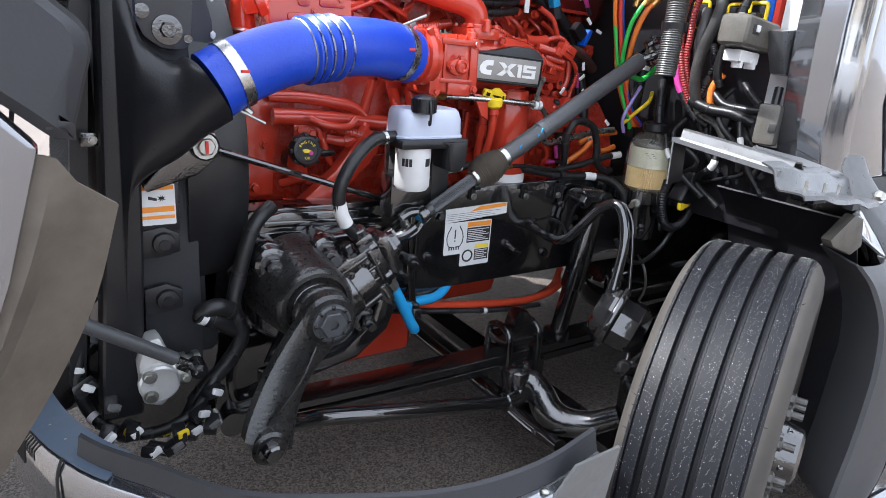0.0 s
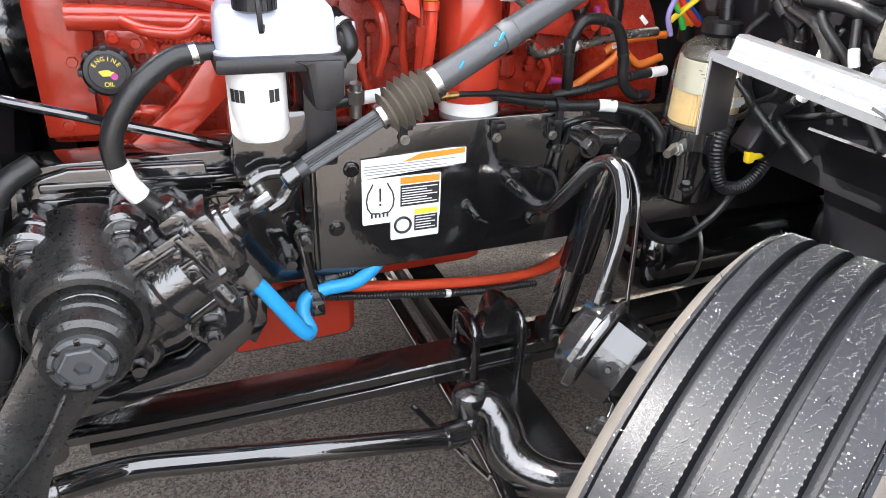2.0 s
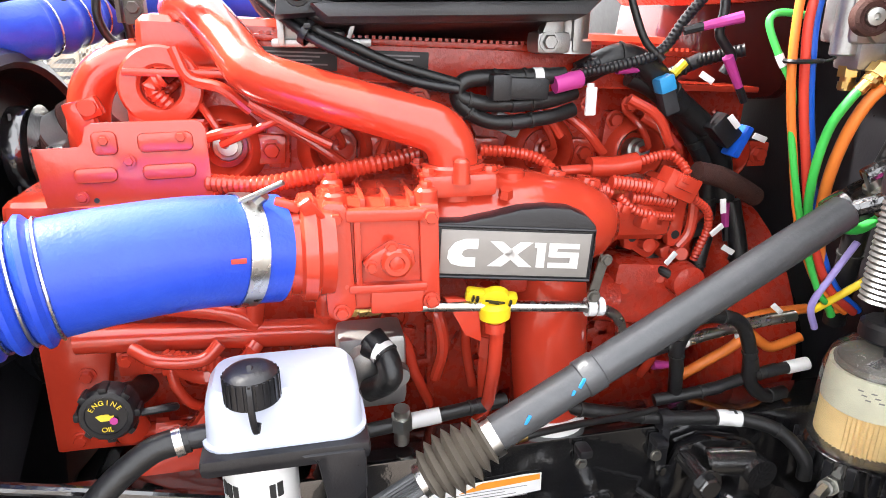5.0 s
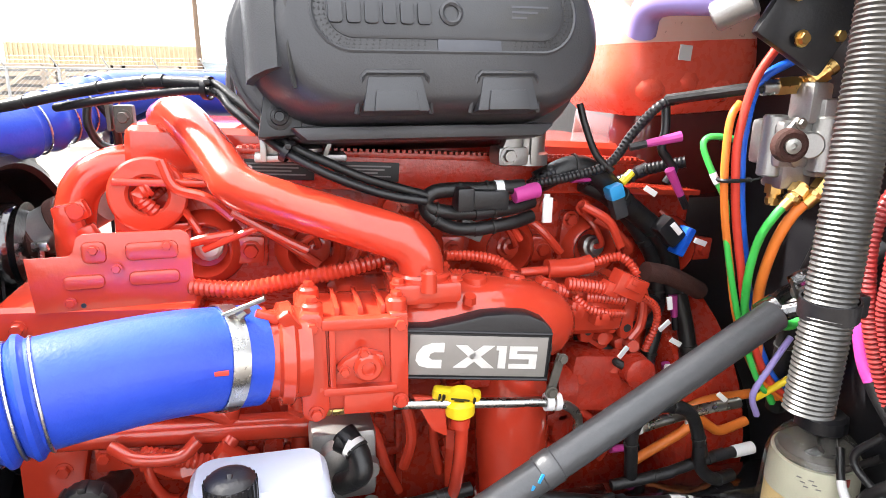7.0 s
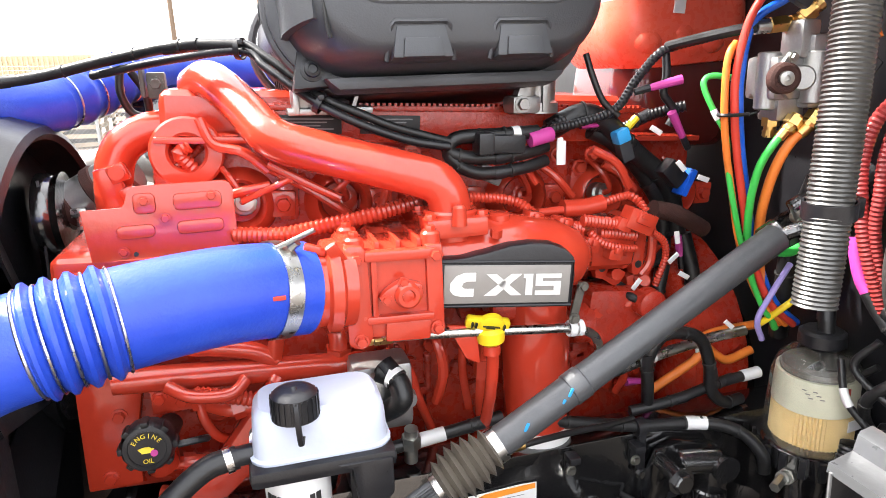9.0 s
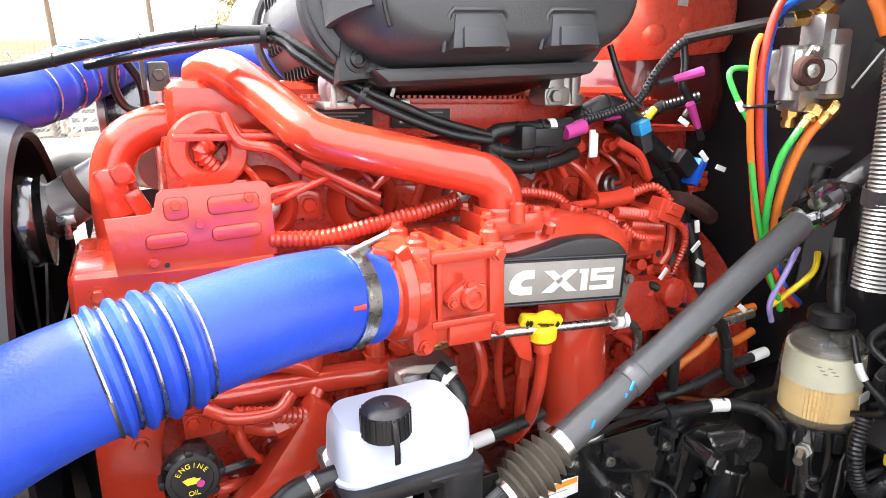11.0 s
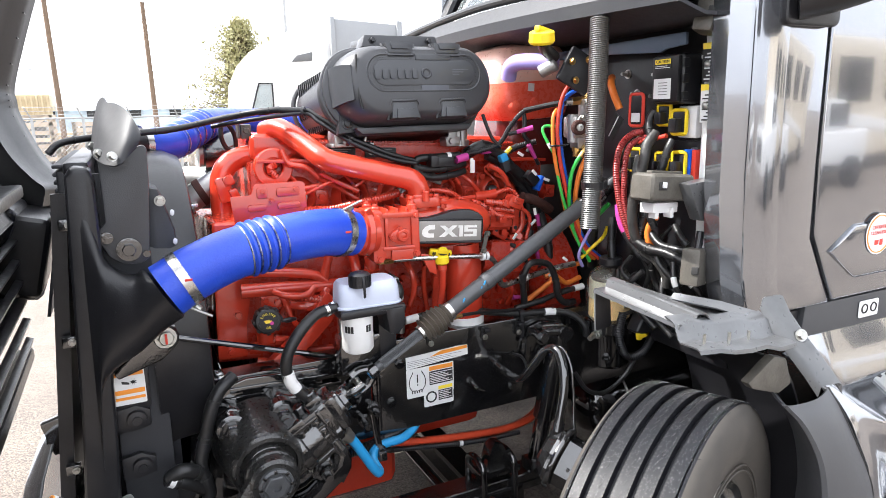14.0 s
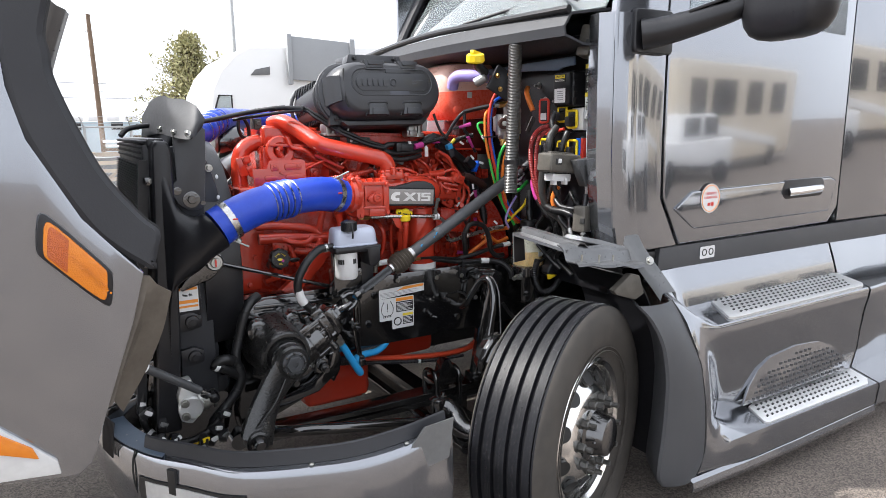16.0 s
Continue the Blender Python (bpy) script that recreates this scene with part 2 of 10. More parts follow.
# asphalt: pale and dark stones in a dark binder
ant = ASPHALT.node_tree
ab = ant.nodes["Principled BSDF"]
aco = ant.nodes.new("ShaderNodeTexCoord")
stones = ant.nodes.new("ShaderNodeTexVoronoi")
stones.inputs["Scale"].default_value = 170
ant.links.new(aco.outputs["Object"], stones.inputs["Vector"])
grey = ant.nodes.new("ShaderNodeSeparateColor")
ant.links.new(stones.outputs["Color"], grey.inputs[0])
vary_stone = ant.nodes.new("ShaderNodeMapRange")
vary_stone.inputs["To Min"].default_value, vary_stone.inputs["To Max"].default_value = 0.45, 1.75
ant.links.new(grey.outputs[0], vary_stone.inputs["Value"])
hue = ant.nodes.new("ShaderNodeHueSaturation")
ant.links.new(vary_stone.outputs[0], hue.inputs["Value"])
ant.links.new(ab.inputs["Base Color"].links[0].from_socket, hue.inputs["Color"])
ant.links.new(hue.outputs[0], ab.inputs["Base Color"])

# ---- mesh helpers ----
OFFSET = {}


def V(*a):
    return Vector(a)


def thing(name, at, label, category, group="", kind=""):
    ob = new(name)
    ob.empty_display_size = 0.05
    ob.location = at
    OFFSET[ob] = Vector(at)
    return tagged(ob, label, category, group, kind)


def nudge(ob, dx, dy, dz):
    """Slides a whole thing."""
    ob.location += Vector((dx, dy, dz))


def mesh_of(bm, name, mat, smooth=35, off=None):
    if off is not None:
        bmesh.ops.translate(bm, verts=bm.verts, vec=-off)
    bmesh.ops.recalc_face_normals(bm, faces=bm.faces)
    me = bpy.data.meshes.new(name)
    bm.to_mesh(me)
    bm.free()
    me.materials.append(mat)
    if smooth:
        me.shade_smooth()
        me.set_sharp_from_angle(angle=radians(smooth))
    return me


def part(name, bm, mat, parent, label="", smooth=35):
    off = OFFSET[parent]
    ob = new(name, mesh_of(bm, name, mat, smooth, off))
    ob.parent = parent
    OFFSET[ob] = off
    if label:
        ob["label"] = label
    return ob


def join(*bms):
    out = bmesh.new()
    for b in bms:
        me = bpy.data.meshes.new("tmp")
        b.to_mesh(me)
        b.free()
        out.from_mesh(me)
        bpy.data.meshes.remove(me)
    return out


def box(c, s, bevel=0.0, rot=(0, 0, 0), seg=2):
    bm = bmesh.new()
    bmesh.ops.create_cube(bm, size=1)
    bmesh.ops.scale(bm, vec=s, verts=bm.verts)
    if bevel:
        bmesh.ops.bevel(bm, geom=bm.edges[:], offset=min(bevel, min(s) * 0.45), segments=seg, affect="EDGES", profile=0.6)
    bmesh.ops.transform(bm, matrix=pose(*c, *rot), verts=bm.verts)
    return bm


def ringed(rings, closed_ends=True, loop=True):
    """A skin over rings of equal count."""
    bm = bmesh.new()
    rows = [[bm.verts.new(p) for p in r] for r in rings]
    n = len(rows[0])
    for a, b in zip(rows, rows[1:]):
        for i in range(n if loop else n - 1):
            j = (i + 1) % n
            bm.faces.new((a[i], a[j], b[j], b[i]))
    if closed_ends and loop:
        bm.faces.new(rows[0])
        bm.faces.new(rows[-1][::-1])
    return bm


def side_axes(d):
    d = d.normalized()
    up = V(0, 0, 1) if abs(d.z) < 0.9 else V(1, 0, 0)
    a = d.cross(up).normalized()
    return a, a.cross(d).normalized()


def lathe(p0, d, profile, seg=24, close=True):
    """profile: (distance along d, radius) rows, turned about the axis through p0."""
    p0, d = Vector(p0), Vector(d).normalized()
    a, b = side_axes(d)
    rings = [[p0 + d * h + (a * math.cos(2 * math.pi * i / seg) + b * math.sin(2 * math.pi * i / seg)) * max(r, 1e-4) for i in range(seg)] for h, r in profile]
    return ringed(rings, close)


def cyl(p0, p1, r, r1=None, seg=16, bevel=0.0):
    p0, p1 = Vector(p0), Vector(p1)
    L = (p1 - p0).length
    r1 = r if r1 is None else r1
    if bevel:
        prof = [(0, r - bevel), (bevel, r), (L - bevel, r1), (L, r1 - bevel)]
    else:
        prof = [(0, r), (L, r1)]
    return lathe(p0, p1 - p0, prof, seg)


def curve_points(pts, steps=6):
    pts = [Vector(p) for p in pts]
    if len(pts) < 3:
        return pts
    ext = [pts[0] * 2 - pts[1]] + pts + [pts[-1] * 2 - pts[-2]]
    out = []
    for i in range(1, len(ext) - 2):
        p0, p1, p2, p3 = ext[i - 1:i + 3]
        for k in range(steps):
            t = k / steps
            out.append(0.5 * (2 * p1 + (p2 - p0) * t + (2 * p0 - 5 * p1 + 4 * p2 - p3) * t * t + (3 * p1 - p0 - 3 * p2 + p3) * t ** 3))
    out.append(pts[-1])
    return out


def sweep(line, radii, seg=10, flat=1.0):
    """A round skin along a line of points."""
    rings, a = [], None
    for i, p in enumerate(line):
        d = (line[min(i + 1, len(line) - 1)] - line[max(i - 1, 0)]).normalized()
        if a is None:
            a, b = side_axes(d)
        else:
            a = (a - d * a.dot(d)).normalized()
        b = a.cross(d)
        r = radii[i] if isinstance(radii, list) else radii
        rings.append([p + (a * math.cos(2 * math.pi * k / seg) + b * math.sin(2 * math.pi * k / seg) * flat) * r for k in range(seg)])
    return ringed(rings)


def tube(pts, r, seg=10, steps=6, flat=1.0):
    return sweep(curve_points(pts, steps), r, seg, flat)


def ribbed(pts, r, pitch=0.008, depth=0.15, seg=10):
    """A corrugated conduit."""
    line = curve_points(pts, 24)
    fine, rad, run = [], [], 0.0
    for p, q in zip(line, line[1:]):
        L = (q - p).length
        while run < L:
            fine.append(p.lerp(q, run / L))
            rad.append(r * (1 - depth * (len(fine) % 2)))
            run += pitch / 2
        run -= L
    return sweep(fine, rad, seg)


def prism(outline, plane, at, depth, bevel=0.0, seg=2):
    """An outline in the xz, yz or xy plane, drawn from at to at + depth along the axis left over."""
    bm = bmesh.new()
    put = {"xz": lambda u, v: (u, at, v), "yz": lambda u, v: (at, u, v), "xy": lambda u, v: (u, v, at)}[plane]
    way = {"xz": (0, depth, 0), "yz": (depth, 0, 0), "xy": (0, 0, depth)}[plane]
    f = bm.faces.new([bm.verts.new(put(u, v)) for u, v in outline])
    ext = bmesh.ops.extrude_face_region(bm, geom=[f])
    bmesh.ops.translate(bm, vec=way, verts=[e for e in ext["geom"] if isinstance(e, bmesh.types.BMVert)])
    if bevel:
        bmesh.ops.recalc_face_normals(bm, faces=bm.faces)
        es = [e for e in bm.edges if len(e.link_faces) == 2 and e.calc_face_angle(0) > 0.5]
        bmesh.ops.bevel(bm, geom=es, offset=bevel, segments=seg, affect="EDGES", profile=0.6)
    return bm


def sheet(rows, thick=0.004):
    """A bent panel from rows of points, given a thickness."""
    bm = ringed(rows, False, False)
    bmesh.ops.recalc_face_normals(bm, faces=bm.faces)
    bmesh.ops.solidify(bm, geom=bm.faces[:], thickness=thick)
    return bm


def ball(c, r, squash=(1, 1, 1), sub=2):
    bm = bmesh.new()
    bmesh.ops.create_icosphere(bm, subdivisions=sub, radius=r)
    bmesh.ops.scale(bm, vec=squash, verts=bm.verts)
    bmesh.ops.translate(bm, vec=c, verts=bm.verts)
    return bm


def hexbolt(p, d, r=0.012, h=0.012, washer=True):
    p, d = Vector(p), Vector(d).normalized()
    a, b = side_axes(d)
    rows = ([(0.0, 1.35, 1.35), (0.003, 1.35, 1.35)] if washer else []) + [(0.003, 1.0, 0.866), (h * 0.8, 1.0, 0.866), (h, 0.82, 0.80)]
    return ringed([[p + d * z + (a * math.cos(math.pi * i / 6) + b * math.sin(math.pi * i / 6)) * r * (k if i % 2 == 0 else q) for i in range(12)] for z, k, q in rows])


def arc(cx, cy, r, a0, a1, n, ry=None):
    ry = r if ry is None else ry
    return [(cx + r * math.cos(radians(a0 + (a1 - a0) * i / n)), cy + ry * math.sin(radians(a0 + (a1 - a0) * i / n))) for i in range(n + 1)]


def round_rect(cx, cy, w, h, r, n=5):
    out = []
    for sx, sy, a in ((1, 1, 0), (-1, 1, 90), (-1, -1, 180), (1, -1, 270)):
        out += arc(cx + sx * (w / 2 - r), cy + sy * (h / 2 - r), r, a, a + 90, n)
    return out


def frame_of(o, u, v):
    """Local axes of a flat thing: u along it, v up, w out of it."""
    u = Vector(u).normalized()
    v = (Vector(v) - u * Vector(v).dot(u)).normalized()
    m = Matrix((u, v, u.cross(v))).transposed().to_4x4()
    m.translation = Vector(o)
    return m


def flat_prism(m, outline, w0, w1, bevel=0.0):
    bm = prism(outline, "xy", w0, w1 - w0, bevel)
    bmesh.ops.transform(bm, matrix=m, verts=bm.verts)
    return bm


def bars(m, rows, w=0.0012):
    """Small printed bars: (u0, v0, u1, v1)."""
    return join(*[flat_prism(m, [(a, b), (c, b), (c, d), (a, d)], 0.0004, w) for a, b, c, d in rows])


def words(text, m, size, mat, parent, depth=0.0006, name="lettering"):
    cu = bpy.data.curves.new("text", "FONT")
    cu.body, cu.size, cu.extrude, cu.align_x, cu.align_y = text, size, depth, "CENTER", "CENTER"
    tmp = new("tmp_text", cu)
    me = bpy.data.meshes.new_from_object(tmp.evaluated_get(bpy.context.evaluated_depsgraph_get()))
    bpy.data.objects.remove(tmp)
    bm = bmesh.new()
    bm.from_mesh(me)
    bpy.data.meshes.remove(me)
    bmesh.ops.transform(bm, matrix=m, verts=bm.verts)
    return part(name, bm, mat, parent, smooth=0)

# ---- ground and distance ----
gb = bmesh.new()
bmesh.ops.create_grid(gb, x_segments=8, y_segments=8, size=400)
tagged(new("ground", mesh_of(gb, "ground", ASPHALT, 0)), "worn brown-grey asphalt of the truck yard", "ground", kind="structure")

# ---- frame rail ----
RAIL_TOP, RAIL_LOW = 1.015, 0.69
FLANGE = 0.085


def rail(y0, inward, label):
    ob = thing("frame_rail", (1.0, y0, RAIL_LOW), label, "frame rail")
    s = inward
    prof = [(0, RAIL_LOW), (0, RAIL_TOP), (s * FLANGE, RAIL_TOP), (s * FLANGE, RAIL_TOP - 0.012), (s * 0.01, RAIL_TOP - 0.012),
            (s * 0.01, RAIL_LOW + 0.012), (s * FLANGE, RAIL_LOW + 0.012), (s * FLANGE, RAIL_LOW)]
    part("channel", prism([(y0 + a, b) for a, b in prof], "yz", -0.12, 3.6, 0.004), BLACK, ob)
    front = [(y0 + a, b if b < 0.9 else b - 0.02) for a, b in prof]
    part("front_channel", prism(front, "yz", -0.72, 0.597, 0.004), BLACK, ob)
    return ob


near_rail = rail(0.0, 1, "glossy black steel frame rail with warning labels")
far_rail = rail(0.86, -1, "glossy black steel frame rail on the far side")
part("splice_plate", box((-0.10, -0.006, 0.86), (0.012, 0.012, 0.30), 0.003), BLACK, near_rail)
for x, z in ((0.247, 0.811), (0.36, 0.875), (0.50, 0.93), (-0.02, 0.93), (-0.055, 0.80), (0.42, 0.76)):
    part("bolt", hexbolt((x, 0, z), (0, -1, 0), 0.013, 0.014), BLACK, near_rail)
part("stud", join(cyl((0.247, 0, 0.811), (0.252, -0.05, 0.80), 0.012, 0.009, 12), cyl((0.25, -0.045, 0.80), (0.275, -0.05, 0.79), 0.005, 0.005, 8)), BLACK, near_rail)
for x in (-0.5, 0.55, 1.4):
    part("crossmember", box((x, 0.43, 0.80), (0.10, 0.68, 0.16), 0.01), BLACK, near_rail)


def warning_label(name, m, w, h, head, parent, head_mat, label, pict=""):
    base = part(name, flat_prism(m, round_rect(w / 2, h / 2, w, h, 0.004, 3), 0.0, 0.001), PAPER, parent, label)
    part("header", flat_prism(m, [(head[0], head[1]), (head[2], head[1]), (head[2], head[3]), (head[0], head[3])], 0.001, 0.0016), head_mat, base)
    return base


ml = frame_of((0.0, -0.0045, 0.905), (1, 0, 0.012), (0, 0, 1))
top_label = part("label", flat_prism(ml, [(0, 0), (0.235, 0.012), (0.235, 0.048), (0.205, 0.050), (0, 0.044)], 0, 0.001), PAPER, near_rail, "white warning label with an orange band")
part("header", flat_prism(ml, [(0.09, 0.030), (0.232, 0.036), (0.232, 0.047), (0.13, 0.045)], 0.001, 0.0016), ORANGELBL, top_label)
part("print", bars(ml, [(0.005 + 0.001 * (i % 2), 0.008 + i * 0.006, 0.21 - 0.02 * (i % 3), 0.0095 + i * 0.006) for i in range(4)]), GREYINK, top_label)
m2 = frame_of((0.0, -0.0045, 0.80), (1, 0, 0), (0, 0, 1))
tp = warning_label("label", m2, 0.178, 0.105, (0.085, 0.086, 0.174, 0.101), near_rail, ORANGELBL, "white tyre pressure warning label with an orange header")
part("print_block", flat_prism(m2, [(0.085, 0.034), (0.174, 0.034), (0.174, 0.083), (0.085, 0.083)], 0.001, 0.0016), INK, tp)
part("print", bars(m2, [(0.088, 0.039 + i * 0.006, 0.170 - 0.012 * (i % 3), 0.0415 + i * 0.006) for i in range(7)], 0.0020), PAPER, tp)
horse = [[(0.040 + k * 0.016, 0.093), (0.040 + k * 0.019, 0.086), (0.040 + k * 0.027, 0.072), (0.040 + k * 0.0305, 0.055), (0.040 + k * 0.028, 0.038), (0.040 + k * 0.020, 0.026), (0.040 + k * 0.002, 0.024)] for k in (-1, 1)]
part("pictogram", join(*[sweep([m2 @ V(u, v, 0.0012) for u, v in h], 0.0017, 6) for h in horse], bars(m2, [(0.0380, 0.052, 0.0420, 0.082), (0.0378, 0.042, 0.0422, 0.047)] + [(0.0185 + 0.0088 * i, 0.015, 0.0225 + 0.0088 * i, 0.024) for i in range(5)], 0.0018)), INK, tp)
m3 = frame_of((0.062, -0.0068, 0.757), (1, 0, 0), (0, 0, 1))
sl = warning_label("label", m3, 0.113, 0.072, (0.055, 0.056, 0.109, 0.068), near_rail, YELLOWLBL, "small white label with a ring symbol and yellow header")
part("print_block", flat_prism(m3, [(0.055, 0.016), (0.109, 0.016), (0.109, 0.053), (0.055, 0.053)], 0.001, 0.0016), INK, sl)
part("print", bars(m3, [(0.058, 0.021 + i * 0.0065, 0.104 - 0.01 * (i % 2), 0.0235 + i * 0.0065) for i in range(5)], 0.002), PAPER, sl)
part("pictogram", sweep([m3 @ V(0.028 + 0.018 * math.cos(radians(a)), 0.034 + 0.018 * math.sin(radians(a)), 0.0015) for a in range(0, 361, 15)], 0.003, 6), INK, sl)

# ---- steer wheel ----
STEER = 23.7
HUB = V(0.466, -0.737, 0.476)
AX = V(math.sin(radians(STEER)), -math.cos(radians(STEER)), 0)
wheel = thing("steer_wheel", (HUB.x, HUB.y, 0.0), "worn black steer tyre on a polished aluminium rim, steered outwards", "wheel")
R, HW = 0.512, 0.158
GROOVES = (-0.079, -0.0265, 0.0265, 0.079)
prof = [(-0.10, 0.290), (-0.118, 0.30), (-HW + 0.006, 0.375), (-HW, 0.43), (-HW + 0.006, 0.472), (-0.136, 0.500), (-0.127, R - 0.005)]
prof += [(-0.121, R - 0.003), (-0.1195, R - 0.011), (-0.1175, R - 0.011), (-0.116, R - 0.002)]
for g in GROOVES:
    prof += [(g - 0.0095, R), (g - 0.0055, R - 0.016), (g + 0.0055, R - 0.016), (g + 0.0095, R)]
prof += [(0.116, R - 0.002), (0.1175, R - 0.011), (0.1195, R - 0.011), (0.121, R - 0.003)]
prof += [(0.127, R - 0.005), (0.136, 0.500), (HW - 0.006, 0.472), (HW, 0.43), (HW - 0.006, 0.375), (0.118, 0.30), (0.10, 0.290)]
tyre = part("tyre", lathe(HUB, AX, prof[6:-6], 128, False), TYRE, wheel, "black ribbed tyre, dusty with grit on the tread")
for side_prof in (prof[:7], prof[-7:]):
    part("sidewall", lathe(HUB, AX, side_prof, 96, False), SIDEWALL, tyre, "dusty grey-brown sidewall")
for r in (0.33, 0.345, 0.455):
    aa, bb = side_axes(AX)
    part("sidewall_rib", sweep([HUB + AX * (HW - (0.010 if r > 0.44 else 0.012)) + (aa * math.cos(radians(t)) + bb * math.sin(radians(t))) * r for t in range(0, 361, 6)], 0.003, 5), SIDEWALL, tyre)
rim = part("rim", lathe(HUB, AX, [(0.085, 0.292), (0.118, 0.298), (0.124, 0.288), (0.112, 0.270), (0.085, 0.262), (0.075, 0.245), (0.095, 0.205), (0.118, 0.185), (0.128, 0.165), (0.128, 0.11)], 64, False), CHROME, wheel, "polished aluminium rim")
a1, a2 = side_axes(AX)
for k in range(10):
    t = 2 * math.pi * (k + 0.5) / 10
    c = HUB + AX * 0.100 + (a1 * math.cos(t) + a2 * math.sin(t)) * 0.222
    n = (AX * 0.8 + (a1 * math.cos(t) + a2 * math.sin(t)) * 0.6).normalized()
    part("hand_hole", lathe(c - n * 0.012, n, [(0, 0.030), (0.016, 0.033), (0.0165, 0.026)], 20), INK, rim)
hub = part("hub", lathe(HUB, AX, [(0.10, 0.112), (0.132, 0.110), (0.140, 0.095), (0.165, 0.085), (0.20, 0.075), (0.208, 0.06), (0.210, 0.0)], 32), CAST, wheel, "dark cast hub")
for k in range(10):
    t = 2 * math.pi * k / 10
    c = HUB + AX * 0.128 + (a1 * math.cos(t) + a2 * math.sin(t)) * 0.143
    part("wheel_nut", join(lathe(c, AX, [(0, 0.022), (0.006, 0.022), (0.007, 0.0175)], 18), lathe(c + AX * 0.006, AX, [(0, 0.018), (0.026, 0.018), (0.030, 0.012)], 6), cyl(c + AX * 0.03, c + AX * 0.062, 0.0105, seg=10)), DARKSTEEL, hub)
    if k % 2 == 0:
        part("hub_bolt", hexbolt(HUB + AX * 0.165 + (a1 * math.cos(t) + a2 * math.sin(t)) * 0.075, AX, 0.010), CAST, hub)
rnd0 = random.Random(4)
sip = []
for rib in (-0.0527, 0.0, 0.0527):
    for k in range(112):
        t = 2 * math.pi * (k + 0.3 * rib) / 112
        rad_d = a1 * math.cos(t) + a2 * math.sin(t)
        tan = a1 * -math.sin(t) + a2 * math.cos(t)
        c = HUB + rad_d * (R + 0.0002) + AX * rib
        z0 = [c + tan * u + AX * v for u, v in ((-0.007, -0.003), (-0.001, 0.001), (0.001, -0.001), (0.007, 0.003))]
        sip.append(sweep(z0, 0.0011, 3))
sipes = part("tread_siping", join(*sip), INK, tyre, "fine sipes in the ribs")
sipes["kind"] = "stuff"
nv, nf = [], []
for g in GROOVES:
    for side_g in (-1, 1):
        for k in range(300):
            t = 2 * math.pi * (k + rnd0.uniform(-0.15, 0.15)) / 300
            rad_d = a1 * math.cos(t) + a2 * math.sin(t)
            tan = a1 * -math.sin(t) + a2 * math.cos(t)
            w0 = g + side_g * 0.0085
            w1 = w0 + side_g * rnd0.uniform(0.0035, 0.0075)
            c = HUB + rad_d * (R + 0.0003) - OFFSET[tyre]
            n = len(nv)
            nv += [c + AX * w0 - tan * 0.0019, c + AX * w0 + tan * 0.0019, c + AX * w1 + tan * 0.0006]
            nf.append((n, n + 1, n + 2))
nm_ = bpy.data.meshes.new("edge_siping")
nm_.from_pydata([tuple(v) for v in nv], [], nf)
nm_.materials.append(INK)
es = new("edge_siping", nm_)
es.parent = tyre
es["label"] = "worn notches along the groove edges"
es["kind"] = "stuff"
gv, gf = [], []
for k in range(24000):
    t = rnd0.uniform(0, 2 * math.pi)
    w = rnd0.uniform(-0.126, 0.126)
    rad_d = a1 * math.cos(t) + a2 * math.sin(t)
    if rad_d.z < rnd0.uniform(-0.5, 1.05):
        continue
    if min(abs(w - g) for g in GROOVES) < 0.0105:
        continue
    r = rnd0.uniform(0.0002, 0.0006) * (2.2 if rnd0.random() < 0.06 else 1)
    c = HUB + rad_d * (R + 0.0003) + AX * w - OFFSET[tyre]
    tan = a1 * -math.sin(t) + a2 * math.cos(t)
    n = len(gv)
    gv += [c + rad_d * r, c + AX * r * rnd0.uniform(0.6, 1.3), c + tan * r * rnd0.uniform(0.6, 1.3), c - AX * r * rnd0.uniform(0.6, 1.3), c - tan * r * rnd0.uniform(0.6, 1.3)]
    gf += [(n, n + 1, n + 2), (n, n + 2, n + 3), (n, n + 3, n + 4), (n, n + 4, n + 1)]
gm = bpy.data.meshes.new("grit")
gm.from_pydata([tuple(v) for v in gv], [], gf)
gm.materials.append(PAPER)
gr = new("grit", gm)
gr.parent = tyre
gr["label"] = "pale grit and ice on the tread"
gr["kind"] = "stuff"
hairs = []
for k in range(120):
    t = 2 * math.pi * rnd0.random()
    w = rnd0.choice((-0.128, -0.122, 0.122, 0.128, -0.0527, 0.0527))
    rad_d = a1 * math.cos(t) + a2 * math.sin(t)
    rr = R - 0.006 if abs(w) > 0.11 else R
    p0 = HUB + rad_d * rr + AX * w
    hairs.append(cyl(p0, p0 + rad_d * rnd0.uniform(0.006, 0.014) + AX * w * 0.06 + (a1 * -math.sin(t) + a2 * math.cos(t)) * rnd0.uniform(-0.004, 0.004), 0.0007, 0.0004, 4))
hh = part("vent_spews", join(*hairs), TYRE, tyre, "fine rubber moulding hairs")
hh["kind"] = "stuff"
part("brake_drum", lathe(HUB, AX, [(-0.12, 0.05), (-0.12, 0.19), (0.06, 0.20), (0.07, 0.1)], 40), CAST, wheel)

# ---- bumper ----
PLAN = [(-0.155, -0.880), (-0.335, -0.915), (-0.50, -0.885), (-0.66, -0.80), (-0.83, -0.675), (-0.945, -0.51), (-1.045, -0.36), (-1.125, -0.16), (-1.17, 0.08), (-1.185, 0.43)]


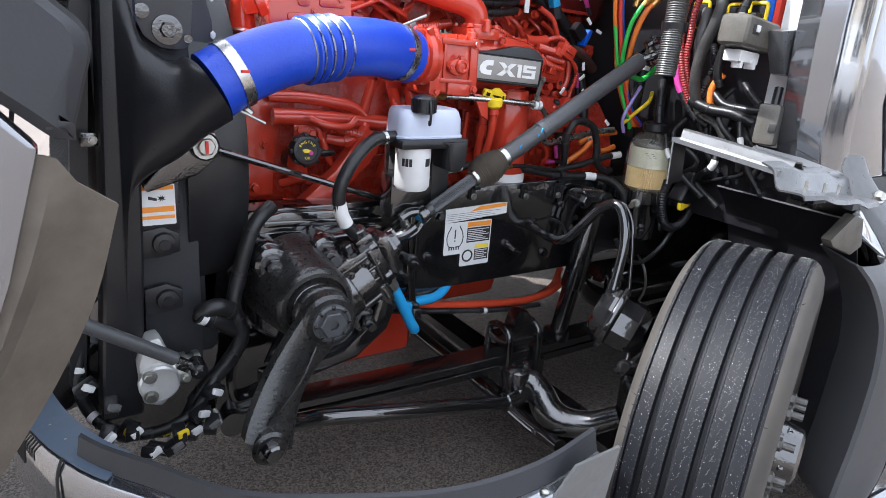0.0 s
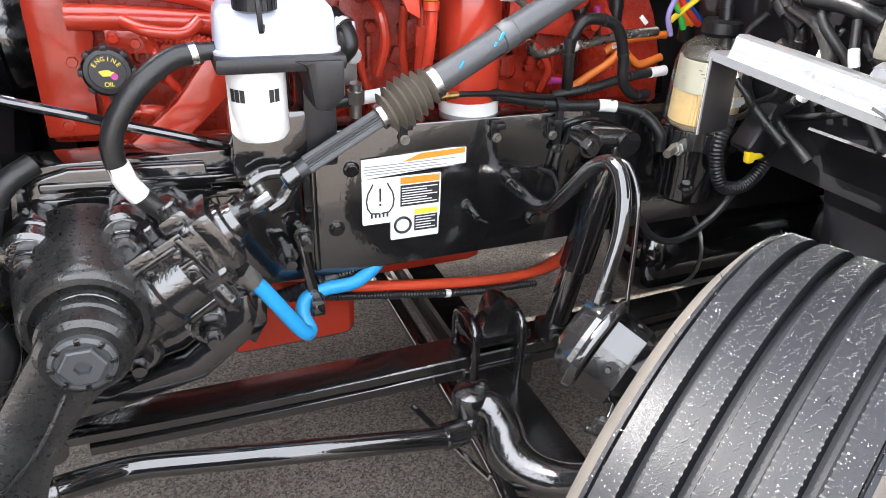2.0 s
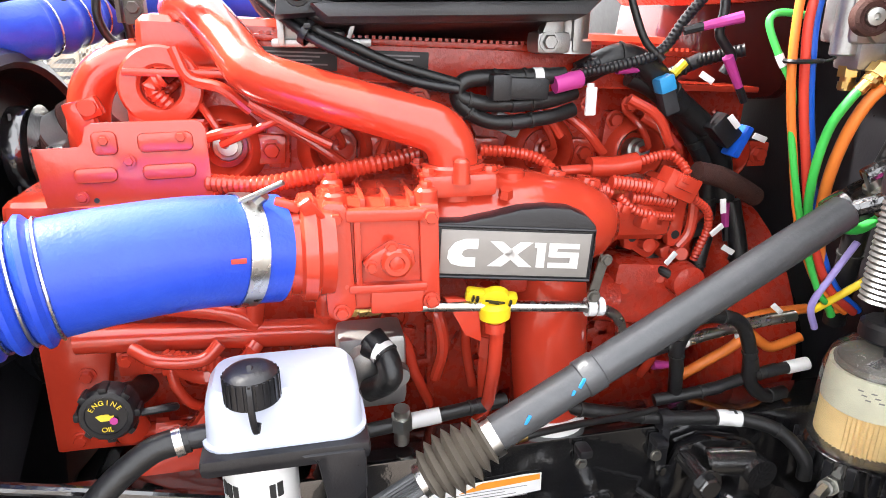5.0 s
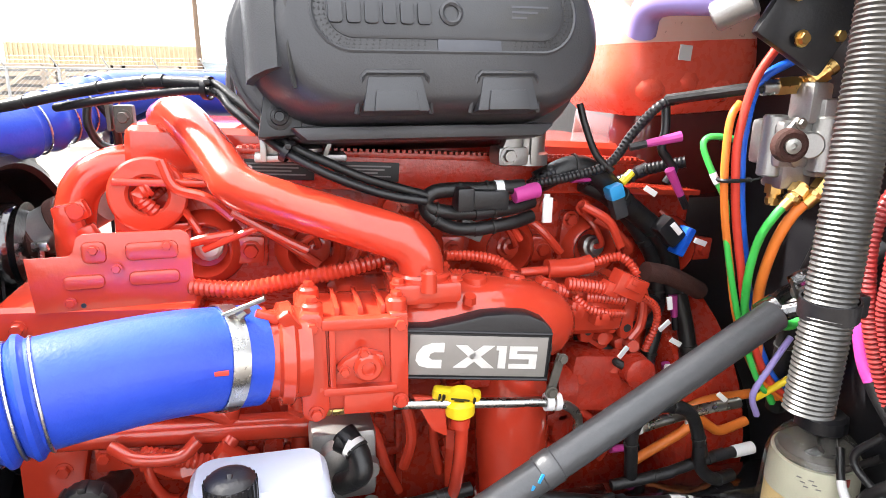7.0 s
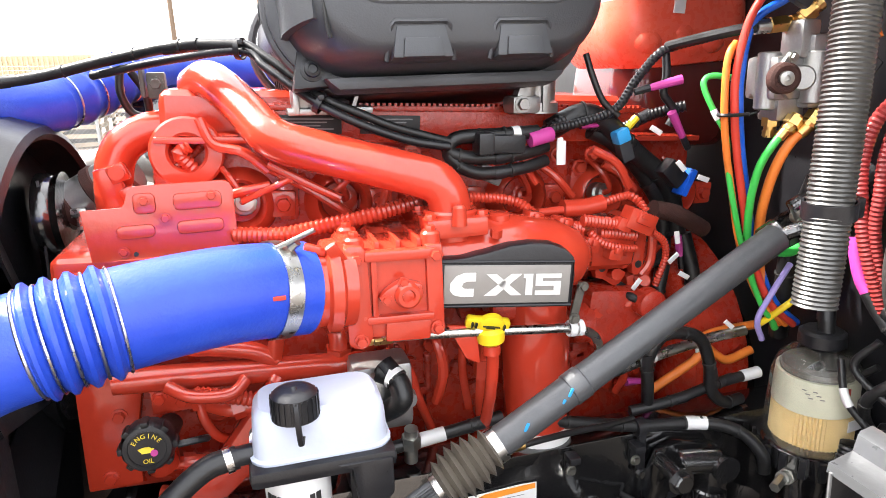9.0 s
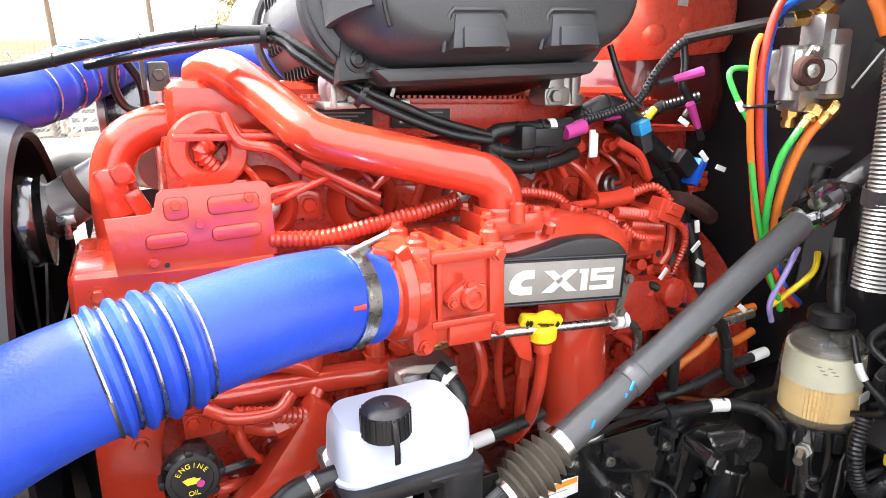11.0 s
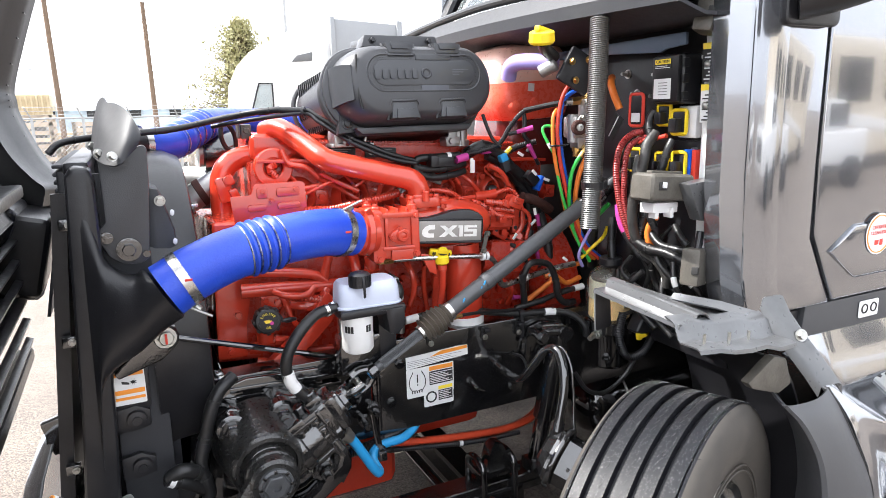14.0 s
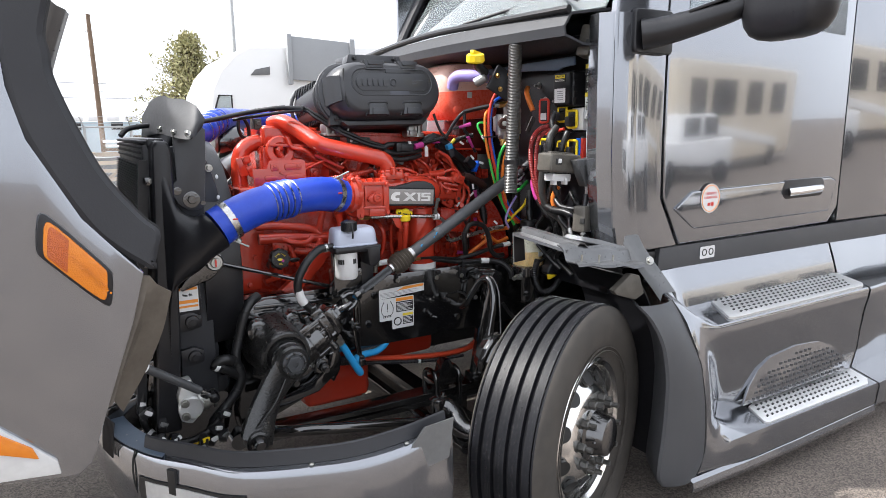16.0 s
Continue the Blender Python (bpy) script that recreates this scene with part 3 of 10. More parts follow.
def bumper_line(z, out=0.0):
    low = min(1.0, max(0.0, (z - 0.28) / 0.32))
    pts = curve_points([(x, y, z + low * (0.012 - 0.096 * min(1.0, max(0.0, (-0.34 - x) / 0.80)))) for x, y in PLAN], 5)
    mid = V(-0.3, 0.43, z)
    pts = [p + (p - mid).normalized() * out for p in pts]
    return pts + [V(p.x, 0.86 - p.y, p.z) for p in pts[-2::-1]]


bumper = thing("front_bumper", (-0.8, 0.43, 0.28), "grey painted wraparound bumper with a dark plastic top lip", "bumper")
part("skin", sheet([bumper_line(0.28, -0.05), bumper_line(0.36, -0.005), bumper_line(0.47, 0.012), bumper_line(0.58, 0.012), bumper_line(0.650, 0.008), bumper_line(0.668, -0.002), bumper_line(0.675, -0.03), bumper_line(0.672, -0.06)], 0.006), PAINT, bumper)
near_end = sum(1 for p in bumper_line(0.69) if p.y < -0.31 and p.x < 0)
part("top_lip", sheet([bumper_line(0.674, -0.022)[:near_end], bumper_line(0.690, -0.027)[:near_end], bumper_line(0.716, -0.033)[:near_end], bumper_line(0.719, -0.041)[:near_end], bumper_line(0.68, -0.044)[:near_end]], 0.005), LINER, bumper, "dark grey plastic lip")
def lamp_band(u0, u1, z_top, z_low, out):
    rows_ = []
    for z in (z_top, (z_top + z_low) / 2, z_low):
        line = [p for p in bumper_line(z, out) if p.y < 0.0]
        rows_.append([p for p in line if u0 < p.x < u1])
    n = min(len(r) for r in rows_)
    return [r[:n] for r in rows_]


part("fog_lamp", sheet(lamp_band(-1.075, -0.80, 0.585, 0.44, 0.020), 0.006), LENS, bumper, "clear fog lamp lens")
part("lamp_surround", sheet(lamp_band(-1.09, -0.78, 0.597, 0.428, 0.0165), 0.004), INK, bumper, "dark lamp surround")
part("end_bracket", prism([(-0.185, 0.60), (-0.165, 0.735), (-0.275, 0.728), (-0.335, 0.66), (-0.33, 0.58)], "xz", -0.918, 0.006), GREYPLASTIC, bumper, "grey bare metal end bracket")
for y in (0.045, 0.815):
    part("mounting_bracket", box((-0.93, y, 0.62), (0.46, 0.05, 0.14), 0.01, (0, -14, 0)), BLACK, bumper)
mesh_b = []
for j in range(9):
    mesh_b.append(tube([(-1.125 - 0.003 * j, -0.20 + 0.012 * j, 0.672), (-1.135 - 0.003 * j, -0.19 + 0.012 * j, 0.60), (-1.140 - 0.003 * j, -0.18 + 0.012 * j, 0.535)], 0.003, 5))
part("corner_mesh", join(*mesh_b), PLASTIC, bumper, "dark mesh insert in the bumper corner")
cap = [bumper_line(0.676, o)[28:42] for o in (-0.004, -0.085)]
part("corner_cap", sheet([[p + V(0, 0, 0.003) for p in r] for r in cap], 0.005), BLUEGREY, bumper, "blue-grey plate riveted on the bumper corner")
part("seam", tube([(-1.073, -0.30, 0.602), (-1.085, -0.305, 0.56), (-1.085, -0.31, 0.48), (-1.06, -0.31, 0.38)], 0.0035, 6), INK, bumper)
part("slot", box((-0.985, -0.478, 0.54), (0.012, 0.035, 0.09), 0.004, (0, 0, 34)), INK, bumper)
for x, y in ((-1.085, -0.16), (-1.060, -0.235), (-0.335, -0.905), (-0.62, -0.81)):
    part("rivet", ball((x, y, 0.686 - 0.096 * min(1.0, max(0.0, (-0.34 - x) / 0.80))), 0.009, (1, 1, 0.5)), ZINC, bumper)

# ---- tilted hood ----
hood = thing("tilted_hood", (-1.6, -0.6, 0.85), "grey painted truck hood tilted forward, with amber side marker", "hood")
ARCH = [(-1.13, 2.45), (-1.20, 2.30), (-1.255, 2.10), (-1.285, 1.908), (-1.280, 1.774), (-1.256, 1.664), (-1.169, 1.487), (-1.115, 1.42), (-1.052, 1.346)]
LOWER = [(-1.086, 1.227), (-1.148, 1.058), (-1.205, 0.90), (-1.235, 0.875), (-1.30, 0.885), (-1.9, 0.98), (-1.9, 2.45)]
part("side_panel", prism(ARCH + LOWER, "xz", -0.965, 0.03, 0.008), PAINT, hood)
FL_OUT = curve_points([(-1.20, 0, 2.30), (-1.255, 0, 2.10), (-1.285, 0, 1.908), (-1.280, 0, 1.774), (-1.256, 0, 1.664), (-1.169, 0, 1.487), (-1.115, 0, 1.42), (-1.066, 0, 1.378), (-1.045, 0, 1.360), (-1.036, 0, 1.353)], 4)
FL_IN = curve_points([(-1.05, 0, 2.34), (-1.13, 0, 2.12), (-1.196, 0, 1.915), (-1.197, 0, 1.847), (-1.189, 0, 1.776), (-1.121, 0, 1.593), (-1.045, 0, 1.480), (-1.008, 0, 1.440), (-1.016, 0, 1.395), (-1.026, 0, 1.360)], 4)
def across(y):
    return y if side < 0 else 0.86 - y


for side in (-1, 1):
    if side > 0:
        part("side_panel", prism(ARCH + LOWER, "xz", across(-0.965) - 0.03, 0.03, 0.008), PAINT, hood)
        part("panel_lining", prism([(x - 0.01, z) for x, z in ARCH] + [(x - 0.01, z + 0.01) for x, z in LOWER], "xz", across(-0.965) - 0.042, 0.010, 0.003), PLASTIC, hood, "black inner lining")
    else:
        part("panel_lining", prism([(x - 0.01, z) for x, z in ARCH] + [(x - 0.01, z + 0.01) for x, z in LOWER], "xz", -0.933, 0.010, 0.003), PLASTIC, hood, "black inner lining")
    flange = part("arch_flange", sheet([[V(p.x - 0.004, across(-0.958), p.z) for p in FL_OUT], [V(p.x + 0.012, across(-0.968), p.z) for p in FL_OUT], [V(p.x - 0.012, across(-0.962), p.z) for p in FL_IN], [V(p.x, across(-0.950), p.z) for p in FL_IN], [V(p.x - 0.004, across(-0.925), p.z) for p in FL_IN]], 0.005), LINER if side < 0 else PLASTIC, hood, "dark grey plastic wheel arch flange")
    inner = [(-0.925, 0.0), (-0.87, 0.012), (-0.80, 0.02), (-0.74, 0.06), (-0.60, 0.10)]
    part("arch_liner", sheet([[V(p.x - d, across(y), p.z + d * 0.2) for p in FL_IN] for y, d in inner], 0.005), PLASTIC, hood, "black ribbed wheel arch liner")
    for k in range(2, len(FL_IN) - 2, 2):
        p, q = FL_IN[k], FL_IN[k + 1]
        part("liner_rib", box((p.x - 0.016, across(-0.86), p.z), (0.012, 0.12, 0.006), 0.002), PLASTIC, flange)
        if k % 4 == 0:
            part("liner_rivet", ball((p.x - 0.03, across(-0.80), p.z), 0.006, (1, 1, 1), 1), ZINC, flange)
part("mud_flap", sheet([curve_points([(-1.085, -0.948, 1.345), (-1.125, -0.948, 1.245), (-1.175, -0.948, 1.13), (-1.225, -0.948, 0.99)], 4), curve_points([(-1.040, -0.955, 1.335), (-1.070, -0.955, 1.24), (-1.110, -0.955, 1.14), (-1.150, -0.955, 1.03)], 4), curve_points([(-1.025, -0.945, 1.31), (-1.060, -0.93, 1.22), (-1.105, -0.92, 1.12), (-1.150, -0.92, 1.04)], 4), curve_points([(-0.992, -0.93, 1.283), (-1.018, -0.905, 1.18), (-1.062, -0.885, 1.08), (-1.125, -0.885, 0.98)], 4)], 0.005), BOOT, hood, "dark flexible lower flap")
# moulded inside of the hood
part("inner_panel", sheet([[V(-1.33, y, 2.3), V(-1.36, y, 1.85), V(-1.33, y, 1.60), V(-1.24, y, 1.44), V(-1.20, y, 1.36)] for y in (-0.55, 0.0, 0.43, 0.86, 1.41)], 0.01), PLASTIC, hood, "black moulded inner hood panel")
part("lamp_housing", join(box((-1.22, 1.35, 1.22), (0.24, 0.42, 0.34), 0.04, (0, 14, 0), 3), box((-1.30, 1.30, 1.38), (0.22, 0.40, 0.16), 0.04, (0, 24, 0), 3)), PLASTIC, hood, "black back of the far headlamp housing")
part("lamp_housing", join(box((-1.22, -0.62, 1.18), (0.20, 0.36, 0.30), 0.04, (0, 14, 0), 3), box((-1.27, -0.60, 1.34), (0.18, 0.34, 0.14), 0.04, (0, 24, 0), 3)), PLASTIC, hood, "black back of the near headlamp housing")
part("grille_frame", join(*[box((-1.21, 0.43, 0.86 + 0.085 * k), (0.03, 1.5, 0.018), 0.004, (0, 20, 0)) for k in range(7)], box((-1.20, 0.43, 1.48), (0.10, 1.5, 0.05), 0.012), box((-1.24, 0.43, 0.80), (0.08, 1.5, 0.05), 0.012)), PLASTIC, hood, "black grille frame seen from behind")
part("panel_edge", sheet([[V(-1.06, y, 1.40), V(-1.05, y, 1.33), V(-1.12, y, 0.98)] for y in (1.05, 1.35)], 0.012), LINER, hood, "dark bright-edged baffle plate")
nose = []
for z, bulge in ((0.985, -0.16), (0.965, -0.02), (1.02, 0.04), (1.25, 0.10), (1.6, 0.13), (2.0, 0.10), (2.3, 0.04), (2.45, -0.02)):
    row = curve_points([(-1.90, -0.965, z), (-2.12 - bulge * 0.4, -0.95, z), (-2.36 - bulge * 0.8, -0.80, z), (-2.50 - bulge, -0.45, z), (-2.55 - bulge, 0.43, z), (-2.50 - bulge, 1.31, z), (-2.36 - bulge * 0.8, 1.66, z), (-2.12 - bulge * 0.4, 1.81, z), (-1.90, 1.825, z)], 4)
    nose.append(row)
part("hood_top", ringed(nose, False, False), PAINT, hood, "rounded grey hood shell")
part("hood_bottom", sheet([[V(-1.30, y, 0.90), V(-1.6, y, 0.94), V(-1.95, y, 0.985), V(-2.35, y, 0.99)] for y in (-0.94, -0.3, 0.43, 1.2, 1.80)], 0.012), PLASTIC, hood, "black grille face underneath")
part("hood_rear_frame", sheet([[V(x, y, 2.44 + 0.02 * math.cos((y - 0.43) * 1.3)) for y in (-0.95, -0.3, 0.43, 1.2, 1.81)] for x in (-1.45, -1.9, -2.3, -2.53)], 0.012), PLASTIC, hood, "black inner lining of the hood")
LAMP = [(-1.240, 1.508), (-1.253, 1.495), (-1.263, 1.420), (-1.253, 1.403), (-1.143, 1.280), (-1.128, 1.284), (-1.120, 1.355), (-1.128, 1.370)]
for _ in range(2):
    LAMP = [(a[0] * (1 - f) + b[0] * f, a[1] * (1 - f) + b[1] * f) for a, b in zip(LAMP, LAMP[1:] + LAMP[:1]) for f in (0.22, 0.78)]
cx, cz = -1.191, 1.390


def scaled(k):
    return [(cx + (x - cx) * k, cz + (z - cz) * k) for x, z in LAMP]


marker = part("side_marker", prism(scaled(1.02), "xz", -0.982, 0.02, 0.006), PLASTIC, hood, "black lamp surround")
part("lens", prism(scaled(0.86), "xz", -0.989, 0.02, 0.005), AMBER, marker, "amber marker lens")
part("reflector", prism([(x, z) for x, z in scaled(0.76) if z - cz > 1.25 * (x - cx) + 0.0] or scaled(0.5), "xz", -0.9905, 0.02, 0.003), DEEPAMBER, marker, "deep amber prism reflector")
part("lens_texture", join(*[box((cx + u - 0.007 * v, -0.9895, cz - 1.15 * u + 0.011 * v), (0.0045, 0.004, 0.0045), 0.0, (0, 45, 0)) for u in [0.006 + 0.006 * k for k in range(8)] for v in (-2, -1, 0, 1, 2)]), AMBER, marker)["kind"] = "stuff"
part("headlamp_reflector", prism([(-1.31, 0.945), (-1.32, 0.975), (-1.46, 1.09), (-1.74, 1.19), (-1.74, 1.12), (-1.44, 1.0)], "xz", -0.981, 0.01, 0.004), AMBER, hood, "amber reflector strip")
part("headlamp", prism([(-1.27, 0.895), (-1.275, 0.93), (-1.42, 1.08), (-1.75, 1.22), (-1.75, 1.05), (-1.40, 0.91)], "xz", -0.975, 0.02, 0.005), LENS, hood, "clear headlamp lens with amber reflector")

# ---- radiator pack ----
rad = thing("radiator_pack", (-0.92, 0.3, 0.55), "black radiator and charge cooler stack with side shroud", "radiator")
part("core", box((-0.895, 0.43, 1.10), (0.075, 0.92, 1.06), 0.008), PLASTIC, rad)


def lean(z):
    return -0.945 - 0.095 * (1.57 - z)


part("condenser", sheet([[V(lean(z) + 0.022, y, z) for y in (-0.035, 0.43, 0.89)] for z in (0.62, 1.1, 1.56)], 0.006), INK, rad, "dark condenser core")
for i in range(92):
    z = 1.556 - i * 0.0102
    part("fin", box((lean(z) + 0.010, 0.43, z), (0.022, 0.92, 0.0042)), LINER, rad)
part("condenser_frame", sheet([[V(lean(z) + dx, -0.048, z) for dx in (-0.004, 0.030)] for z in (0.62, 1.1, 1.575)], 0.020), PLASTIC, rad)
for z in (0.85, 1.20, 1.50):
    part("frame_clip", box((lean(z) + 0.030, -0.072, z), (0.036, 0.02, 0.030), 0.005), CAST, rad)
    part("frame_bolt", hexbolt((lean(z) + 0.036, -0.082, z), (0, -1, 0), 0.007, 0.010), ZINC, rad)
for k in range(4):
    part("cooler_bar", box((-0.925, 0.43, 1.640 - 0.020 * k), (0.030, 0.90, 0.010), 0.004), LINER, rad)
part("top_tank", box((-0.885, 0.43, 1.632), (0.06, 0.95, 0.04), 0.012), PLASTIC, rad)
part("side_column", prism([(-0.985, 0.55), (-0.945, 1.0), (-0.925, 1.35), (-0.910, 1.620), (-0.895, 1.645), (-0.855, 1.640), (-0.846, 1.60), (-0.848, 1.45), (-0.868, 0.95), (-0.895, 0.55)], "xz", -0.125, 0.12, 0.014, 3), PLASTIC, rad, "black moulded side column")
part("side_plate", prism([(-0.87, 0.62), (-0.865, 1.62), (-0.745, 1.625), (-0.735, 1.30), (-0.74, 0.62)], "xz", -0.055, 0.02, 0.004), LINER, rad)
part("upper_plate", prism([(-0.834, 1.655), (-0.812, 1.668), (-0.728, 1.690), (-0.720, 1.680), (-0.724, 1.60), (-0.742, 1.402), (-0.760, 1.388), (-0.800, 1.390), (-0.834, 1.412), (-0.850, 1.448), (-0.849, 1.485), (-0.834, 1.50)], "xz", -0.100, 0.02, 0.005), AIRBOX, rad, "satin dark grey mounting plate")
shroud = []
for k in range(9):
    a = radians(-90 + 180 * k / 8)
    shroud.append([V(-0.735 + 0.02 * (j / 6) + 0.075 * math.cos(a) * 0.3, 0.02 + 0.9 * (j / 6), 1.13 + (0.50 - 0.05 * abs(j - 3) / 3) * math.sin(a)) for j in range(7)])
part("fan_shroud", sheet(shroud, 0.008), PLASTIC, rad, "black curved fan shroud")
part("shroud_edge", prism([(-0.745, 0.62), (-0.745, 1.58), (-0.70, 1.57), (-0.668, 1.45), (-0.655, 1.2), (-0.66, 0.9), (-0.69, 0.62)], "xz", 0.0, 0.14, 0.02), LINER, rad)
part("shroud_ring", lathe((-0.76, 0.45, 1.12), (1, 0, 0), [(0, 0.50), (0.0, 0.535), (0.10, 0.53), (0.145, 0.51), (0.15, 0.495), (0.14, 0.485), (0.05, 0.49)], 64, False), PLASTIC, rad, "black round fan shroud ring")
# charge air outlet: broad at the column, round at the hose
TOPS = curve_points([(-0.885, 0, 1.62), (-0.862, 0, 1.50), (-0.845, 0, 1.415), (-0.818, 0, 1.380), (-0.785, 0, 1.367), (-0.765, 0, 1.378), (-0.752, 0, 1.372)], 4)
LOWS = curve_points([(-0.915, 0, 0.72), (-0.902, 0, 0.96), (-0.888, 0, 1.075), (-0.852, 0, 1.126), (-0.790, 0, 1.165), (-0.735, 0, 1.212), (-0.678, 0, 1.250)], 4)
rings = []
for k, (tp_, lw_) in enumerate(zip(TOPS, LOWS)):
    f = k / (len(TOPS) - 1)
    c = (tp_ + lw_) / 2 + V(0, -0.088 - 0.067 * f, 0)
    hz, hy = (tp_ - lw_) / 2, 0.042 + 0.031 * f
    rings.append([c + hz * (1 if math.sin(a) > 0 else -1) * abs(math.sin(a)) ** (0.6 + 0.4 * f) + V(0, -hy, 0) * (1 if math.cos(a) > 0 else -1) * abs(math.cos(a)) ** (0.6 + 0.4 * f) for a in [2 * math.pi * (i + 0.5) / 28 for i in range(28)]])
outlet = part("charge_air_outlet", ringed(rings), PLASTIC, rad, "black moulded charge air outlet")
part("moulded_rib", tube([(-0.84, -0.160, 1.275), (-0.80, -0.172, 1.262), (-0.755, -0.183, 1.262), (-0.72, -0.192, 1.272)], 0.005, 8), PLASTIC, outlet)
for k in range(5):
    part("moulded_print", box((-0.822 + k * 0.022, -0.168 - 0.003 * k, 1.235), (0.013, 0.006, 0.020), 0.002), PLASTIC, outlet)
part("mount_bolt", join(hexbolt((-0.788, -0.100, 1.428), (0, -1, 0), 0.017, 0.018), lathe((-0.788, -0.100, 1.428), (0, -1, 0), [(0, 0.031), (0.004, 0.030), (0.005, 0.02)], 24), lathe((-0.835, -0.100, 1.462), (0, -1, 0), [(0, 0.016), (0.003, 0.015), (0.0035, 0.010)], 16), lathe((-0.748, -0.100, 1.412), (0, -1, 0), [(0, 0.010), (0.003, 0.009)], 12)), CAST, rad)
part("lower_mount", prism([(-0.86, 1.10), (-0.75, 1.21), (-0.70, 1.215), (-0.695, 1.16), (-0.74, 1.12), (-0.85, 1.085)], "xz", -0.105, 0.03, 0.005), CAST, rad)
eye = part("strut_eye", lathe((-0.728, -0.10, 1.185), (0.15, -1, 0.05), [(0, 0.032), (0.018, 0.032), (0.026, 0.026)], 24), PLASTIC, rad)
part("bolt_head", hexbolt((-0.728, -0.124, 1.187), (0.15, -1, 0.05), 0.021, 0.012), ZINC, eye, "zinc bolt head with a red paint mark")
part("paint_mark", box((-0.727, -0.138, 1.187), (0.006, 0.003, 0.028)), REDINK, eye)
part("stay_rod", tube([(-0.715, -0.10, 1.180), (-0.20, -0.03, 0.995)], 0.0085, 10), BLACK, rad, "thin black stay rod")
mf = frame_of((-0.868, -0.034, 1.003), (1, 0, -0.0), (0.03, 0, 1))
part("label_plate", prism([(-0.872, 0.985), (-0.868, 1.105), (-0.780, 1.105), (-0.780, 0.985)], "xz", -0.0765, 0.03, 0.004), PLASTIC, rad)
fl = part("fan_label", flat_prism(mf, round_rect(0.04, 0.047, 0.078, 0.094, 0.003, 2), 0.0435, 0.0445), PAPER, rad, "white and orange fan warning label")
part("header", flat_prism(mf, [(0.004, 0.081), (0.076, 0.081), (0.076, 0.091), (0.004, 0.091)], 0.0445, 0.0451), ORANGELBL, fl)
part("header", flat_prism(mf, [(0.004, 0.030), (0.076, 0.030), (0.076, 0.043), (0.004, 0.043)], 0.0445, 0.0451), ORANGELBL, fl)
part("header", flat_prism(mf, [(0.004, 0.014), (0.076, 0.014), (0.076, 0.022), (0.004, 0.022)], 0.0445, 0.0451), ORANGELBL, fl)
part("pictogram", join(*[flat_prism(mf, [(0.05 + 0.010 * math.cos(a), 0.062 + 0.010 * math.sin(a)), (0.05, 0.059), (0.05 - 0.010 * math.cos(a), 0.062 - 0.010 * math.sin(a)), (0.05, 0.065)], 0.0445, 0.0452) for a in (0.3, 1.1, 1.9, 2.7)], flat_prism(mf, [(0.022, 0.060), (0.040, 0.056), (0.040, 0.062), (0.022, 0.068)], 0.0445, 0.0452)), INK, fl)
flap = [[V(-0.745, -0.17, 1.685), V(-0.735, -0.17, 1.705), V(-0.732, -0.165, 1.722)],
        [V(-0.785, -0.20, 1.650), V(-0.765, -0.18, 1.705), V(-0.750, -0.12, 1.765)],
        [V(-0.818, -0.165, 1.650), V(-0.790, -0.13, 1.715), V(-0.775, -0.02, 1.792)],
        [V(-0.842, -0.05, 1.660), V(-0.820, -0.01, 1.735), V(-0.800, 0.10, 1.800)],
        [V(-0.850, 0.10, 1.668), V(-0.832, 0.14, 1.745), V(-0.810, 0.22, 1.816)],
        [V(-0.860, 0.30, 1.662), V(-0.848, 0.34, 1.735), V(-0.830, 0.42, 1.803)],
        [V(-0.866, 0.55, 1.652), V(-0.858, 0.57, 1.70), V(-0.850, 0.60, 1.742)]]
flap = [curve_points(r, 5) for r in zip(*[curve_points(c, 6) for c in flap])]
part("air_deflector", sheet(flap, 0.005), LINER, rad, "grey curved air deflector flap")
for x, y, z in ((-0.83, -0.10, 1.672), (-0.85, 0.08, 1.685), (-0.80, -0.195, 1.668)):
    part("flap_bolt", hexbolt((x, y, z), (0.4, -1, 0.2), 0.009, 0.014), ZINC, rad)
part("shroud_bolt", hexbolt((-0.70, -0.004, 1.535), (0, -1, 0), 0.011, 0.02), ZINC, rad)
for z in (1.50, 1.42, 1.30):
    part("shroud_clip", ball((-0.672, -0.001, z), 0.007, (1, 0.4, 1.4), 1), PAPER, rad)
part("plate_hole", lathe((-0.782, -0.1003, 1.652), (0, -1, 0), [(0, 0.008), (0.0012, 0.008), (0.0015, 0.004)], 12), INK, rad)

# ---- air intake hose ----
charge = thing("charge_air_hose", (-0.4, -0.15, 1.2), "blue silicone charge air hose with clamps and wire rings", "hose")
CH = [(-0.715, -0.150, 1.320), (-0.66, -0.147, 1.350), (-0.575, -0.140, 1.384), (-0.50, -0.130, 1.401), (-0.38, -0.098, 1.413), (-0.28, -0.062, 1.413), (-0.197, -0.027, 1.401), (-0.12, 0.004, 1.388)]
line = curve_points(CH, 24)[:153]
rad_l = []
for i in range(len(line)):
    f = i / 168
    r = 0.0735 - 0.004 * math.sin(math.pi * f)
    if 0.411 < f < 0.529:
        r += 0.003 - 0.006 * math.cos((f - 0.411) / 0.0295 * 2 * math.pi)
    rad_l.append(r)
part("hose_wall", sweep(line, rad_l, 40), BLUEHOSE, charge)


def clamp_ring(line, i, r, w, mat, parent, label=""):
    d = (line[i + 1] - line[i - 1]).normalized()
    c = line[i]
    return part("clamp", lathe(c - d * w / 2, d, [(0, r), (0, r + 0.0022), (w, r + 0.0022), (w, r)], 40, False), mat, parent, label)


